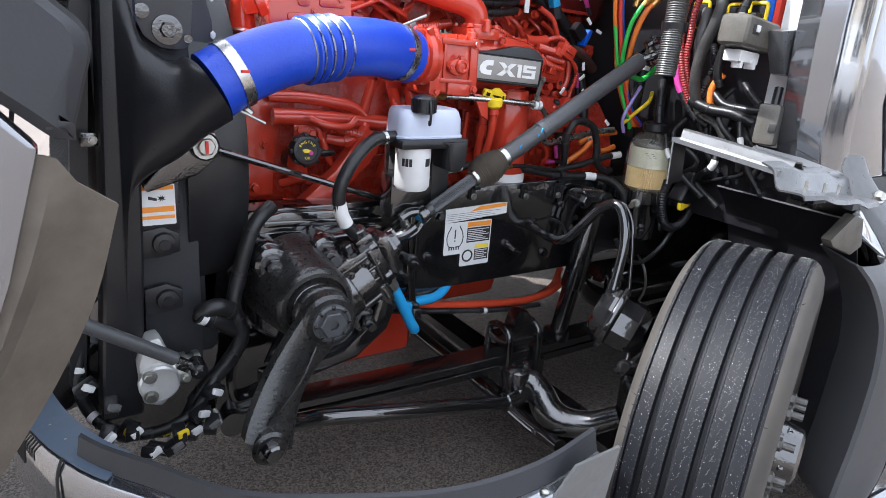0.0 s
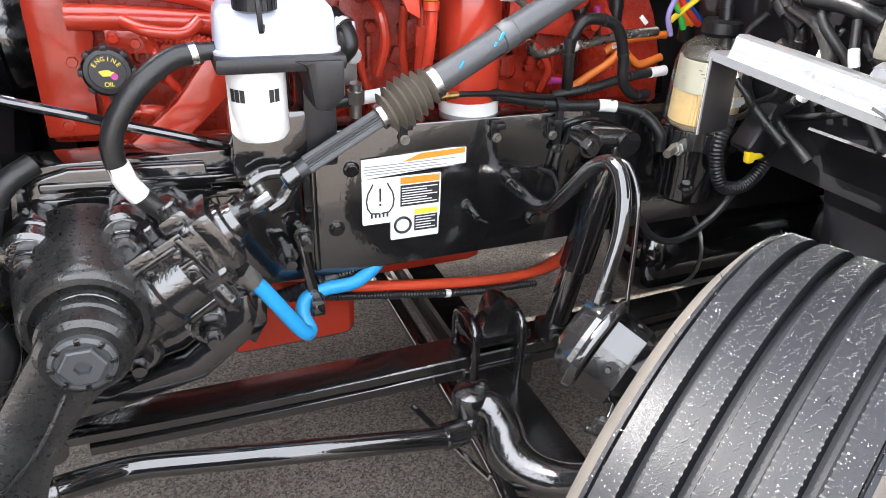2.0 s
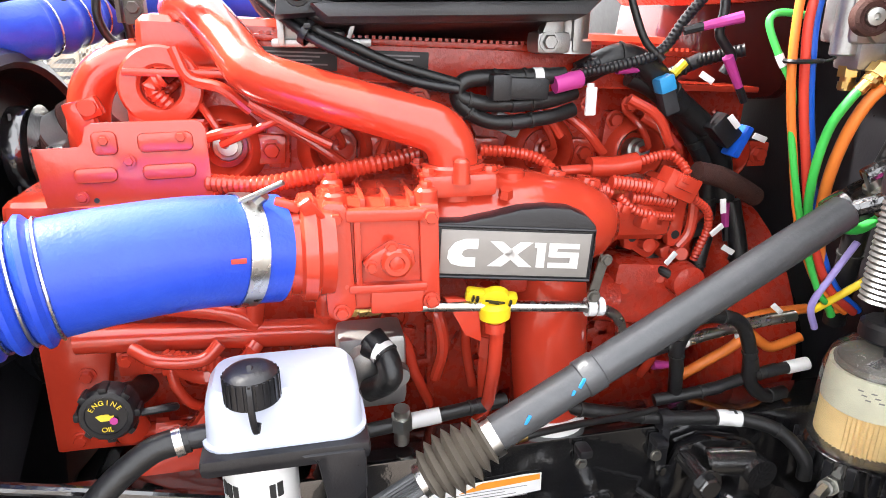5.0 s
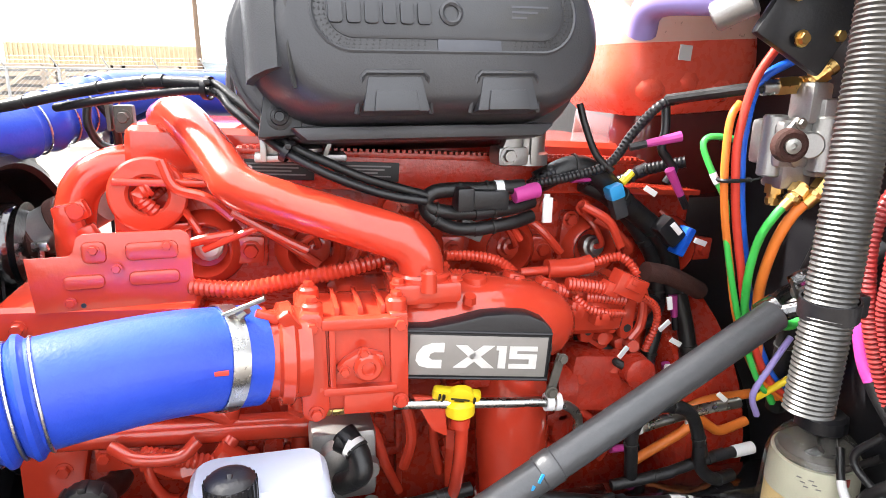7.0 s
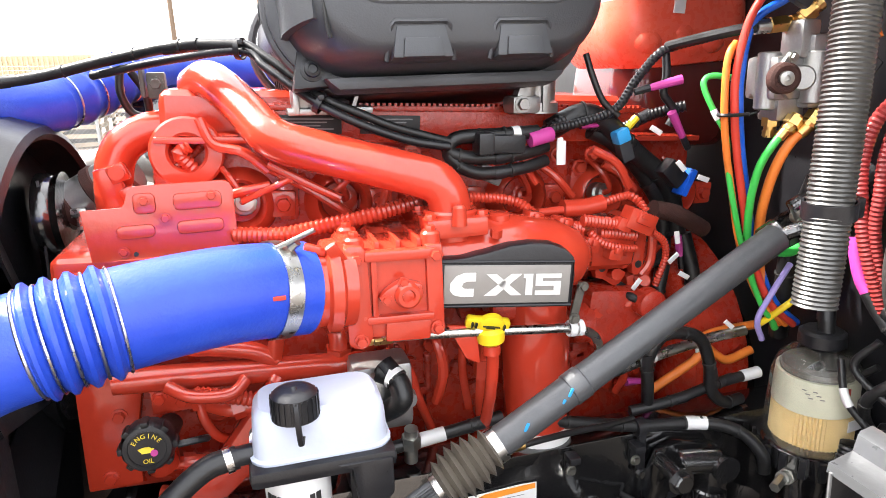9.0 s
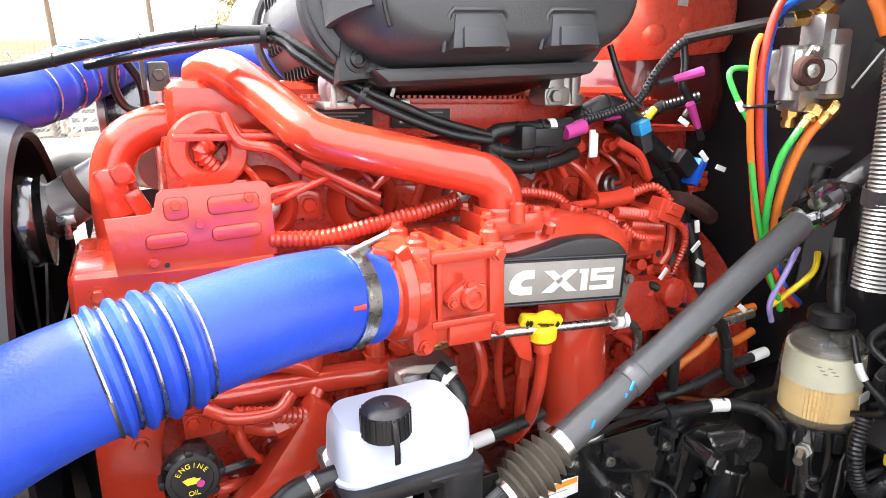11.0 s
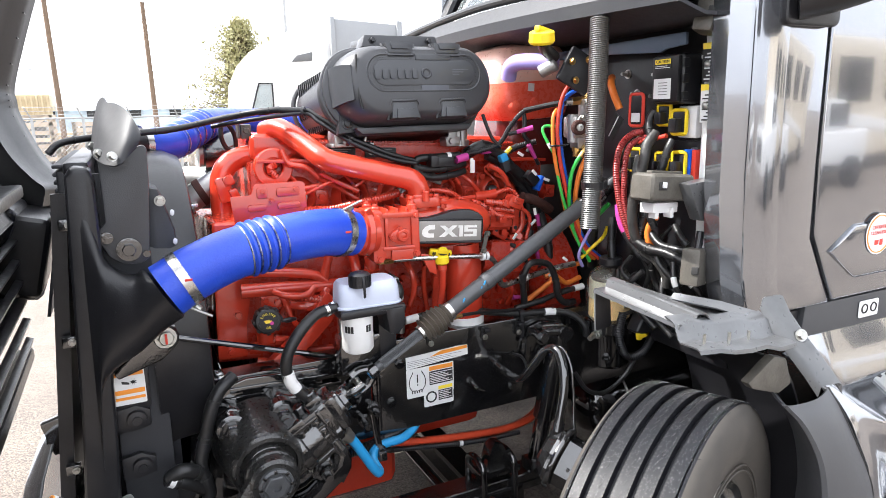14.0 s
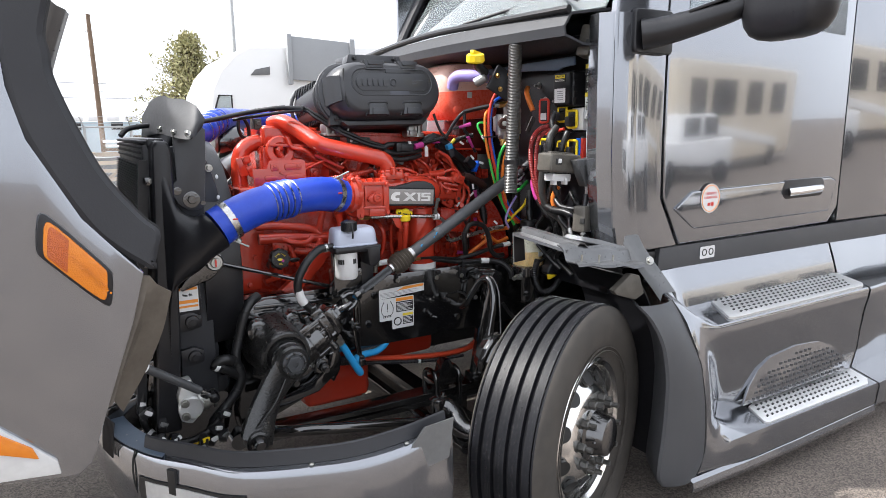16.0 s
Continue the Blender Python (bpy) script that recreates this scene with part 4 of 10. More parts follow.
for f in (0.411, 0.4405, 0.470, 0.4995, 0.529):
    i = round(f * 168)
    d = (line[i + 1] - line[i - 1]).normalized()
    aa, bb = side_axes(d)
    part("wire_ring", sweep([line[i] + (aa * math.cos(radians(t)) + bb * math.sin(radians(t))) * 0.0705 for t in range(0, 361, 10)], 0.0024, 6), STEEL, charge)
for f, r in ((0.125, 0.0735), (0.825, 0.0725)):
    i = round(f * 168)
    cl = clamp_ring(line, i, r, 0.024, STEEL, charge, "wide steel band clamp")
    d = (line[i + 1] - line[i - 1]).normalized()
    way = V(0.3, -0.25, -1).normalized() if f < 0.5 else V(0.4, -0.3, 1).normalized()
    base = line[i] + way * 0.078
    part("clamp_screw", join(cyl(base - V(0.02, 0, 0), base + V(0.035, -0.02, way.z * 0.03), 0.0035, seg=8), cyl(base, base + V(0.01, -0.005, way.z * 0.01), 0.008, seg=8)), ZINC, cl)
    part("paint_mark", box(tuple(line[i] + V(0.005, -0.077, 0.012)), (0.018, 0.004, 0.006), 0.001), REDINK, cl)

# ---- engine ----
engine = thing("diesel_engine", (0.05, 0.45, 0.45), "red painted six cylinder diesel engine with bare hoses and wiring", "engine")
E = engine
TI = 2.6  # the engine's fall to the rear, degrees
part("cylinder_block", box((0.10, 0.47, 1.08), (1.06, 0.52, 0.58), 0.02, (0, TI, 0)), REDCAST, E)
part("cylinder_head", box((0.17, 0.50, 1.47), (1.16, 0.40, 0.22), 0.02, (0, TI, 0)), REDCAST, E)
part("head_ledge", box((0.17, 0.29, 1.585), (1.12, 0.10, 0.012), 0.003, (0, TI, 0)), RED, E)
part("valve_cover", box((0.12, 0.52, 1.625), (1.02, 0.34, 0.10), 0.03, (0, TI, 0), 3), RED, E)
part("oil_pan", join(box((-0.05, 0.45, 0.66), (0.95, 0.42, 0.30), 0.05), box((-0.13, 0.42, 0.50), (0.34, 0.42, 0.29), 0.05, seg=3)), RED, E)
part("gear_housing", box((-0.475, 0.50, 1.18), (0.17, 0.58, 0.44), 0.015, (0, TI, 0)), REDCAST, E)
part("front_cover", prism([(-0.572, 0.985), (-0.560, 1.345), (-0.475, 1.34), (-0.452, 1.27), (-0.456, 1.17), (-0.472, 1.10), (-0.478, 0.985)], "xz", 0.180, 0.10, 0.008), RED, E, "flat red front cover")
part("compressor_box", box((-0.41, 0.262, 1.382), (0.30, 0.24, 0.10), 0.018, (0, TI, 0), 3), RED, E)
part("flywheel_housing", lathe((0.66, 0.45, 1.0), (1, 0, 0), [(0, 0.30), (0.02, 0.33), (0.16, 0.33), (0.18, 0.30)], 40), REDCAST, E)

# heat shield with pressed ribs
shield_m = frame_of((-0.497, 0.138, 1.428), (1, 0.03, 0.01), (0, 0.05, 1))
sh = part("heat_shield", flat_prism(shield_m, [(0.006, 0), (0.235, 0), (0.235, 0.104), (0.230, 0.114), (0.220, 0.118), (0.082, 0.119), (0.073, 0.114), (0.066, 0.092), (0.060, 0.086), (0.0, 0.086)], 0, 0.005, 0.0015), RED, E, "red pressed heat shield plate")
for u, v, w, h in ((0.078, 0.045, 0.058, 0.022), (0.178, 0.045, 0.074, 0.022), (0.178, 0.088, 0.076, 0.028), (0.096, 0.090, 0.034, 0.034)):
    part("pressed_rib", flat_prism(shield_m, round_rect(u, v, w, h, 0.009), 0.003, 0.010, 0.004), RED, sh)
for u, v in ((0.096, 0.094), (0.125, 0.063), (0.200, 0.094), (0.056, 0.014)):
    part("bolt", hexbolt(shield_m @ V(u, v, 0.008), shield_m.to_3x3() @ V(0, 0, 1), 0.007, 0.006), RED, sh)
part("shield_hole", lathe(shield_m @ V(0.073, 0.008, 0.0052), shield_m.to_3x3() @ V(0, 0, 1), [(0, 0.004), (0.0008, 0.004)], 10), INK, sh)

# lifting eye, thermostat elbow
part("lifting_eye", join(lathe((-0.338, 0.272, 1.585), (0.05, -1, 0.05), [(0, 0.031), (0, 0.060), (0.004, 0.064), (0.018, 0.064), (0.022, 0.060), (0.022, 0.036), (0.018, 0.031), (0, 0.031)], 40, False), box((-0.325, 0.275, 1.508), (0.10, 0.022, 0.05), 0.006)), RED, E, "thick red lifting eye plate")
part("eye_lead", ribbed([(-0.36, 0.30, 1.555), (-0.335, 0.29, 1.575), (-0.31, 0.30, 1.595)], 0.008, 0.006, 0.15, 10), RED, E)
part("coolant_elbow", tube([(-0.27, 0.41, 1.615), (-0.36, 0.41, 1.622), (-0.43, 0.405, 1.612), (-0.475, 0.40, 1.575), (-0.492, 0.395, 1.50), (-0.49, 0.39, 1.39)], 0.036, 18), RED, E)
part("elbow_collar", cyl((-0.49, 0.39, 1.40), (-0.49, 0.39, 1.43), 0.046, seg=20, bevel=0.004), RED, E)
part("sensor_block", box((-0.485, 0.352, 1.515), (0.045, 0.03, 0.085), 0.008, (0, -12, 0)), RED, E)

# large cross tube
cross = part("crossover_tube", tube([(-0.320, 0.42, 1.700), (-0.295, 0.365, 1.710), (-0.268, 0.315, 1.695), (-0.225, 0.235, 1.652), (-0.205, 0.190, 1.627), (-0.192, 0.165, 1.614), (-0.170, 0.150, 1.603), (-0.130, 0.130, 1.592), (-0.03, 0.083, 1.566), (0.040, 0.052, 1.547), (0.068, 0.043, 1.534), (0.083, 0.040, 1.512), (0.087, 0.040, 1.48), (0.087, 0.040, 1.44)], 0.0365, 28, 6), RED, E, "glossy red crossover tube")
part("tube_flange", join(box((0.087, 0.040, 1.466), (0.108, 0.096, 0.034), 0.008), cyl((0.087, 0.040, 1.45), (0.087, 0.040, 1.492), 0.047, seg=28, bevel=0.004), lathe((0.087, -0.012, 1.472), (0, 0, 1), [(0, 0.013), (0.030, 0.012), (0.034, 0.007)], 12)), RED, cross)
for dx, dy in ((-0.045, -0.038), (0.045, -0.038), (-0.045, 0.038), (0.045, 0.038)):
    part("bolt", hexbolt((0.087 + dx, 0.040 + dy, 1.482), (0, 0, 1), 0.009, 0.010), RED, cross)

# intake throttle and manifold
intake = part("intake_throttle", join(lathe((-0.172, -0.017, 1.396), (1, 0.10, -0.05), [(0, 0.060), (0.004, 0.069), (0.016, 0.069), (0.019, 0.064), (0.030, 0.064), (0.034, 0.074), (0.050, 0.076), (0.056, 0.068), (0.075, 0.066)], 40), box((-0.028, 0.035, 1.372), (0.150, 0.13, 0.150), 0.014, (0, 2, 0), 3)), RED, E, "red cast intake throttle body")
part("end_flange", prism([(-0.108, 1.300), (-0.112, 1.452), (-0.100, 1.462), (-0.078, 1.460), (-0.070, 1.445), (-0.067, 1.310), (-0.075, 1.292), (-0.098, 1.290)], "xz", -0.040, 0.13, 0.007), RED, intake)
part("end_flange", prism([(0.024, 1.300), (0.022, 1.452), (0.050, 1.452), (0.052, 1.298)], "xz", -0.038, 0.12, 0.006), RED, intake)
part("face_frame", join(box((-0.022, -0.032, 1.440), (0.110, 0.022, 0.018), 0.005, (0, 2, 0)), box((-0.022, -0.032, 1.335), (0.110, 0.022, 0.014), 0.005, (0, 2, 0)), box((-0.062, -0.030, 1.39), (0.010, 0.02, 0.10), 0.004)), RED, intake)
part("face_plate", box((-0.010, -0.034, 1.312), (0.075, 0.010, 0.034), 0.004, (0, 3, 0)), RED, intake, "plain cast name pad")
part("port_boss", join(prism([(-0.058, 1.375), (-0.045, 1.388), (-0.02, 1.402), (0.012, 1.392), (0.016, 1.372), (0.0, 1.352), (-0.025, 1.348), (-0.05, 1.360)], "xz", -0.048, 0.02, 0.005), lathe((-0.012, -0.046, 1.376), (0, -1, 0), [(0, 0.022), (0.008, 0.021), (0.012, 0.017), (0.012, 0.011), (0.008, 0.009), (0.010, 0.0)], 24), hexbolt((-0.046, -0.048, 1.372), (0, -1, 0), 0.007, 0.008), hexbolt((-0.018, -0.048, 1.398), (0, -1, 0), 0.007, 0.008)), RED, intake)
for x, y in ((-0.088, -0.015), (-0.088, 0.06), (0.036, -0.015)):
    part("boss", join(lathe((x, y, 1.448), (0, 0, 1), [(0, 0.017), (0.018, 0.016), (0.022, 0.012)], 16), hexbolt((x, y, 1.468), (0, 0, 1), 0.009, 0.010)), RED, intake)
for x, z in ((-0.090, 1.440), (-0.088, 1.305), (0.037, 1.435), (0.038, 1.312)):
    part("bolt", hexbolt((x, -0.040, z), (0, -1, 0), 0.009, 0.010), RED, intake)
for k in range(3):
    part("casting_rib", box((-0.052 + 0.034 * k, 0.03, 1.450), (0.008, 0.10, 0.020), 0.003), RED, intake)
part("clamp_tab", join(box((-0.118, -0.052, 1.452), (0.020, 0.012, 0.050), 0.005, (20, -32, 0)), box((-0.150, -0.04, 1.462), (0.034, 0.012, 0.014), 0.004, (0, 20, 0))), RED, intake)
part("manifold_nose", lathe((0.045, 0.075, 1.388), (1, -0.06, -0.035), [(0, 0.070), (0.02, 0.082), (0.16, 0.084), (0.24, 0.074), (0.285, 0.055), (0.31, 0.032), (0.318, 0.0)], 32), RED, E)
part("manifold_cap", lathe((0.180, 0.055, 1.456), (0, 0, 1), [(0, 0.022), (0.014, 0.021), (0.018, 0.015)], 18), RED, E)
part("manifold_plug", lathe((0.155, 0.0, 1.445), (0, -0.3, 1), [(0, 0.011), (0.014, 0.010)], 6), RED, E)
part("intake_manifold", box((0.22, 0.15, 1.385), (0.55, 0.12, 0.10), 0.03, (0, TI, 0), 3), RED, E)

# name plate
mp = frame_of((0.057, -0.018, 1.411), (0.213, -0.029, -0.013), (0, 0, 1))
W, Hh = 0.215, 0.066
pl = part("name_plate", flat_prism(mp, [(-0.010, 0.009), (0.03, 0.011), (0.070, 0.020), (0.110, 0.032), (0.145, 0.036), (0.18, 0.035), (0.205, 0.026), (W + 0.006, 0.012), (W + 0.010, -0.02), (W + 0.006, -Hh - 0.004), (W, -Hh - 0.010), (-0.004, -Hh - 0.010), (-0.011, -Hh)], -0.03, 0.006, 0.006), PLASTIC, E, "black framed engine name plate")
part("plate_lip", sweep([mp @ V(u, v, 0.006) for u, v in ((-0.006, 0.005), (W + 0.005, 0.005), (W + 0.005, -Hh - 0.005), (-0.006, -Hh - 0.005), (-0.006, 0.005))], 0.0028, 8), PLASTIC, pl)
part("plate_face", flat_prism(mp, [(0, 0), (W, 0), (W, -Hh), (0, -Hh)], 0.006, 0.0085, 0.001), PLATE, pl, "brushed grey face")
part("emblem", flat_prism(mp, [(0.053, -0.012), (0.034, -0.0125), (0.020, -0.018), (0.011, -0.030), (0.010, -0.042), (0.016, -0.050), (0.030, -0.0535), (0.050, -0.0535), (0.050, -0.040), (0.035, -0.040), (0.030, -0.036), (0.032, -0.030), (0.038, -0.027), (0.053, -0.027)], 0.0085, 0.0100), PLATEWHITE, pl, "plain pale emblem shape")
for glyph in ([(0.070, -0.015), (0.088, -0.015), (0.132, -0.052), (0.113, -0.052)], [(0.113, -0.015), (0.131, -0.015), (0.088, -0.052), (0.068, -0.052)],
              [(0.134, -0.015), (0.150, -0.015), (0.150, -0.052), (0.138, -0.052), (0.138, -0.022), (0.134, -0.022)],
              [(0.155, -0.015), (0.199, -0.015), (0.199, -0.0225), (0.167, -0.0225), (0.167, -0.028), (0.199, -0.028), (0.199, -0.052), (0.155, -0.052), (0.155, -0.0445), (0.187, -0.0445), (0.187, -0.036), (0.155, -0.036)]):
    part("emblem", flat_prism(mp, glyph, 0.0085, 0.0100), PLATEWHITE, pl)

# oil filter, dipstick
part("oil_filter", lathe((0.268, 0.07, 1.035), (-0.04, 0, 1), [(0, 0.058), (0.012, 0.066), (0.22, 0.066), (0.235, 0.062), (0.27, 0.062)], 32), RED, E, "red spin-on oil filter canister")
part("filter_label", lathe((0.2695, 0.07, 0.988), (-0.04, 0, 1), [(0, 0.056), (0.008, 0.0655), (0.055, 0.0668), (0.055, 0.060)], 32), PAPER, E, "white filter label band")
dip = part("dipstick_tube", tube([(0.142, -0.010, 1.262), (0.146, -0.006, 1.22), (0.146, 0.01, 1.14), (0.142, 0.05, 1.05), (0.12, 0.14, 0.95)], 0.0115, 14), RED, E)
mh = frame_of((0.133, -0.016, 1.298), (1, -0.10, -0.18), (0.05, -0.45, 1))
part("dipstick_handle", join(lathe((0.141, -0.011, 1.256), (-0.05, 0, 1), [(0, 0.016), (0.006, 0.024), (0.026, 0.026), (0.032, 0.018)], 22), flat_prism(mh, round_rect(0, 0, 0.078, 0.021, 0.005, 3), -0.007, 0.007, 0.003), lathe(mh @ V(0.006, 0, -0.002), mh.to_3x3() @ V(0, 0, 1), [(0, 0.022), (0.010, 0.021), (0.012, 0.016)], 20)), YELLOW, dip, "bright yellow dipstick handle")
part("handle_print", bars(mh, [(-0.030, -0.004, -0.027, 0.005), (-0.024, -0.004, -0.020, 0.005), (-0.010, 0.000, 0.020, 0.002), (-0.004, -0.003, 0.012, -0.001), (0.027, -0.004, 0.030, 0.005)], 0.0125), PLASTIC, dip)
part("tube_collar", lathe((0.142, -0.0105, 1.236), (-0.02, 0, 1), [(0, 0.013), (0.002, 0.0165), (0.018, 0.0165), (0.02, 0.013)], 16), RED, dip)

# coolant and oil pipes on the near side
for nm, pts, r in (("lower_pipe", [(-0.49, 0.14, 1.215), (-0.40, 0.135, 1.212), (-0.28, 0.135, 1.203), (-0.12, 0.14, 1.19), (-0.03, 0.145, 1.18), (0.005, 0.17, 1.165), (0.01, 0.21, 1.14)], 0.0235),
                   ("lower_pipe", [(-0.49, 0.17, 1.265), (-0.40, 0.145, 1.265), (-0.27, 0.135, 1.245), (-0.22, 0.135, 1.215)], 0.017),
                   ("lower_pipe", [(-0.20, 0.12, 1.32), (-0.215, 0.13, 1.26), (-0.225, 0.135, 1.21)], 0.015),
                   ("oil_fill_pipe", [(-0.43, 0.12, 1.06), (-0.432, 0.09, 1.11), (-0.432, 0.06, 1.135)], 0.03),
                   ("small_pipe", [(-0.40, 0.09, 1.215), (-0.36, 0.07, 1.20), (-0.30, 0.07, 1.195), (-0.27, 0.08, 1.215)], 0.011),
                   ("small_pipe", [(-0.02, 0.13, 1.21), (0.02, 0.12, 1.17), (0.04, 0.125, 1.10), (0.07, 0.15, 1.02)], 0.010),
                   ("small_pipe", [(0.13, 0.11, 1.23), (0.13, 0.12, 1.15), (0.145, 0.13, 1.06)], 0.009),
                   ("small_pipe", [(0.42, 0.14, 1.16), (0.46, 0.13, 1.13), (0.50, 0.13, 1.08), (0.50, 0.16, 1.02)], 0.009),
                   ("far_pipe", [(0.02, 0.16, 0.655), (0.3, 0.17, 0.66), (0.55, 0.18, 0.68), (0.8, 0.2, 0.70)], 0.016),
                   ("far_pipe", [(0.50, 0.24, 0.78), (0.56, 0.2, 0.74), (0.60, 0.2, 0.70), (0.62, 0.22, 0.66)], 0.018)):
    part(nm, tube(pts, r, 14), RED, E)
for pts in ([(-0.27, 0.15, 1.452), (-0.19, 0.12, 1.452), (-0.12, 0.115, 1.462), (-0.03, 0.115, 1.475), (0.05, 0.13, 1.488)],
            [(-0.36, 0.10, 1.19), (-0.31, 0.085, 1.185), (-0.25, 0.09, 1.165)],
            [(-0.33, 0.26, 1.555), (-0.35, 0.25, 1.585), (-0.33, 0.25, 1.60)]):
    part("wire_conduit", ribbed(pts, 0.0145, 0.009, 0.18, 12), RED, E, "red painted corrugated conduit")
for pts, r in (([(-0.25, 0.20, 1.50), (-0.17, 0.18, 1.535), (-0.14, 0.2, 1.54)], 0.006), ([(-0.10, 0.18, 1.50), (-0.05, 0.17, 1.545), (-0.05, 0.2, 1.57)], 0.006),
               ([(-0.20, 0.19, 1.565), (-0.12, 0.17, 1.52), (-0.08, 0.16, 1.50)], 0.008), 
               ([(0.42, 0.16, 1.56), (0.47, 0.15, 1.53), (0.50, 0.15, 1.48)], 0.009),
               ([(0.20, 0.18, 1.56), (0.27, 0.16, 1.535), (0.30, 0.16, 1.50)], 0.007), ([(0.38, 0.10, 1.40), (0.43, 0.09, 1.385), (0.46, 0.1, 1.36), (0.47, 0.11, 1.33)], 0.012),
               ([(0.52, 0.13, 1.43), (0.54, 0.12, 1.39), (0.54, 0.12, 1.33), (0.52, 0.12, 1.30)], 0.010), ([(-0.31, 0.24, 1.645), (-0.29, 0.23, 1.60), (-0.24, 0.21, 1.585), (-0.2, 0.21, 1.55)], 0.009)):
    part("small_pipe", tube(pts, r, 10), RED, E)
random.seed(5)
for k in range(6):
    x = -0.24 + k * 0.155
    z = 1.505 - 0.045 * (x + 0.24)
    part("head_boss", box((x + 0.075, 0.295, z - 0.01), (0.040, 0.03, 0.11), 0.010, (0, random.uniform(-10, 10), 0)), REDCAST, E)
    part("bolt", hexbolt((x + 0.075, 0.279, z + 0.03), (0, -1, 0), 0.013, 0.013), RED, E)
    part("bolt", hexbolt((x + 0.04, 0.298, z + 0.06), (0, -1, 0), 0.010, 0.010), RED, E)
for k in range(26):
    x, z = random.uniform(-0.25, 0.58), random.uniform(0.98, 1.33)
    part("bolt", hexbolt((x, 0.213, z), (0, -1, 0), random.choice((0.010, 0.013, 0.016)), random.uniform(0.01, 0.02)), RED, E)
for k in range(16):
    x, z = random.uniform(-0.2, 0.58), random.uniform(0.98, 1.33)
    part("casting_boss", box((x, 0.205, z), (random.uniform(0.03, 0.09), 0.03, random.uniform(0.03, 0.10)), 0.012, (0, random.uniform(-25, 25), 0)), REDCAST, E)
for k in range(9):
    x, z = random.uniform(0.36, 0.60), random.uniform(1.12, 1.42)
    part("sensor_body", join(box((x, 0.16, z), (random.uniform(0.03, 0.06), 0.06, random.uniform(0.03, 0.05)), 0.008, (0, random.uniform(-40, 40), 0)), cyl((x, 0.16, z), (x + random.uniform(-0.02, 0.02), 0.10, z + 0.01), 0.012, seg=10)), RED, E)
part("fuel_pump", join(box((0.47, 0.15, 1.22), (0.16, 0.10, 0.12), 0.02, (0, 6, 0)), cyl((0.40, 0.13, 1.21), (0.36, 0.13, 1.215), 0.045, seg=20), lathe((0.52, 0.10, 1.25), (0, -1, 0), [(0, 0.032), (0.03, 0.03), (0.034, 0.02)], 20)), REDCAST, E)
part("steel_line", tube([(-0.035, 0.0, 1.289), (0.04, -0.005, 1.286), (0.14, -0.015, 1.281), (0.22, -0.02, 1.275), (0.287, -0.02, 1.268), (0.33, -0.015, 1.252), (0.352, -0.01, 1.225), (0.358, 0.0, 1.18)], 0.0085, 14), STEEL, E, "bright steel fuel line")
part("line_clip", join(box((0.300, -0.022, 1.318), (0.016, 0.006, 0.072), 0.003, (0, 14, 0)), hexbolt((0.308, -0.026, 1.346), (0, -1, 0), 0.007, 0.007), hexbolt((0.292, -0.026, 1.288), (0, -1, 0), 0.008, 0.009)), TAUPE, E, "olive plated clip bracket")
part("clip_loop", join(lathe((0.285, -0.02, 1.268), (1, 0, -0.08), [(0, 0.010), (0.0, 0.015), (0.012, 0.015), (0.012, 0.010)], 18, False), lathe((0.301, -0.02, 1.267), (1, 0, -0.08), [(0, 0.010), (0.0, 0.015), (0.010, 0.015), (0.010, 0.010)], 18, False)), PAPER, E, "white plastic clip loops")
part("brass_fitting", join(cyl((-0.062, 0.0, 1.288), (-0.030, 0.0, 1.289), 0.011, seg=6), cyl((-0.080, 0.003, 1.287), (-0.062, 0.0, 1.288), 0.008, seg=10), box((-0.072, 0.0, 1.294), (0.014, 0.018, 0.026), 0.002)), BRASS, E)
oc = part("oil_cap", lathe((-0.433, 0.062, 1.137), (0, -1, 0.12), [(0, 0.036), (0.004, 0.043), (0.026, 0.042), (0.034, 0.037), (0.035, 0.030), (0.033, 0.029), (0.033, 0.0)], 16, ), PLASTIC, E, "black engine oil filler cap")
mo = frame_of((-0.433, 0.0285, 1.141), (1, 0, 0), (0, 0.12, 1))
for k, ch in enumerate("ENGINE"):
    a = radians(146 - 22.5 * k)
    words(ch, mo @ Matrix.Translation((0.0225 * math.cos(a), 0.0225 * math.sin(a) - 0.001, 0.0012)) @ Matrix.Rotation(a - math.pi / 2, 4, "Z"), 0.0105, YELLOWLBL, oc)
words("OIL", mo @ Matrix.Translation((0, -0.021, 0.0012)), 0.0105, YELLOWLBL, oc)
part("symbol", flat_prism(mo, [(-0.014, 0.001), (-0.008, -0.007), (0.006, -0.007), (0.011, 0.000), (0.006, 0.000), (0.003, 0.003), (-0.006, 0.003)], 0.0, 0.0018), YELLOWLBL, oc)
part("paint_dot", flat_prism(mo, arc(0.010, -0.008, 0.0058, 0, 345, 14), 0.0018, 0.0024), MAGENTA, oc, "pink inspection dot")
part("strap", tube([(-0.39, 0.05, 1.128), (-0.362, 0.05, 1.130), (-0.345, 0.06, 1.125), (-0.352, 0.075, 1.118), (-0.372, 0.07, 1.118)], 0.006, 8), PLASTIC, oc)
for k in range(8):
    a = 2 * math.pi * k / 8
    part("grip_lug", box((-0.433 + 0.041 * math.cos(a), 0.044, 1.139 + 0.041 * math.sin(a)), (0.010, 0.026, 0.012), 0.003, (0, -math.degrees(a), 0)), PLASTIC, oc)
part("pulley", lathe((-0.60, 0.50, 1.45), (-1, 0, 0), [(0, 0.05), (0.005, 0.085), (0.02, 0.078), (0.03, 0.085), (0.05, 0.085), (0.055, 0.04)], 28), CAST, E, "black accessory pulley")
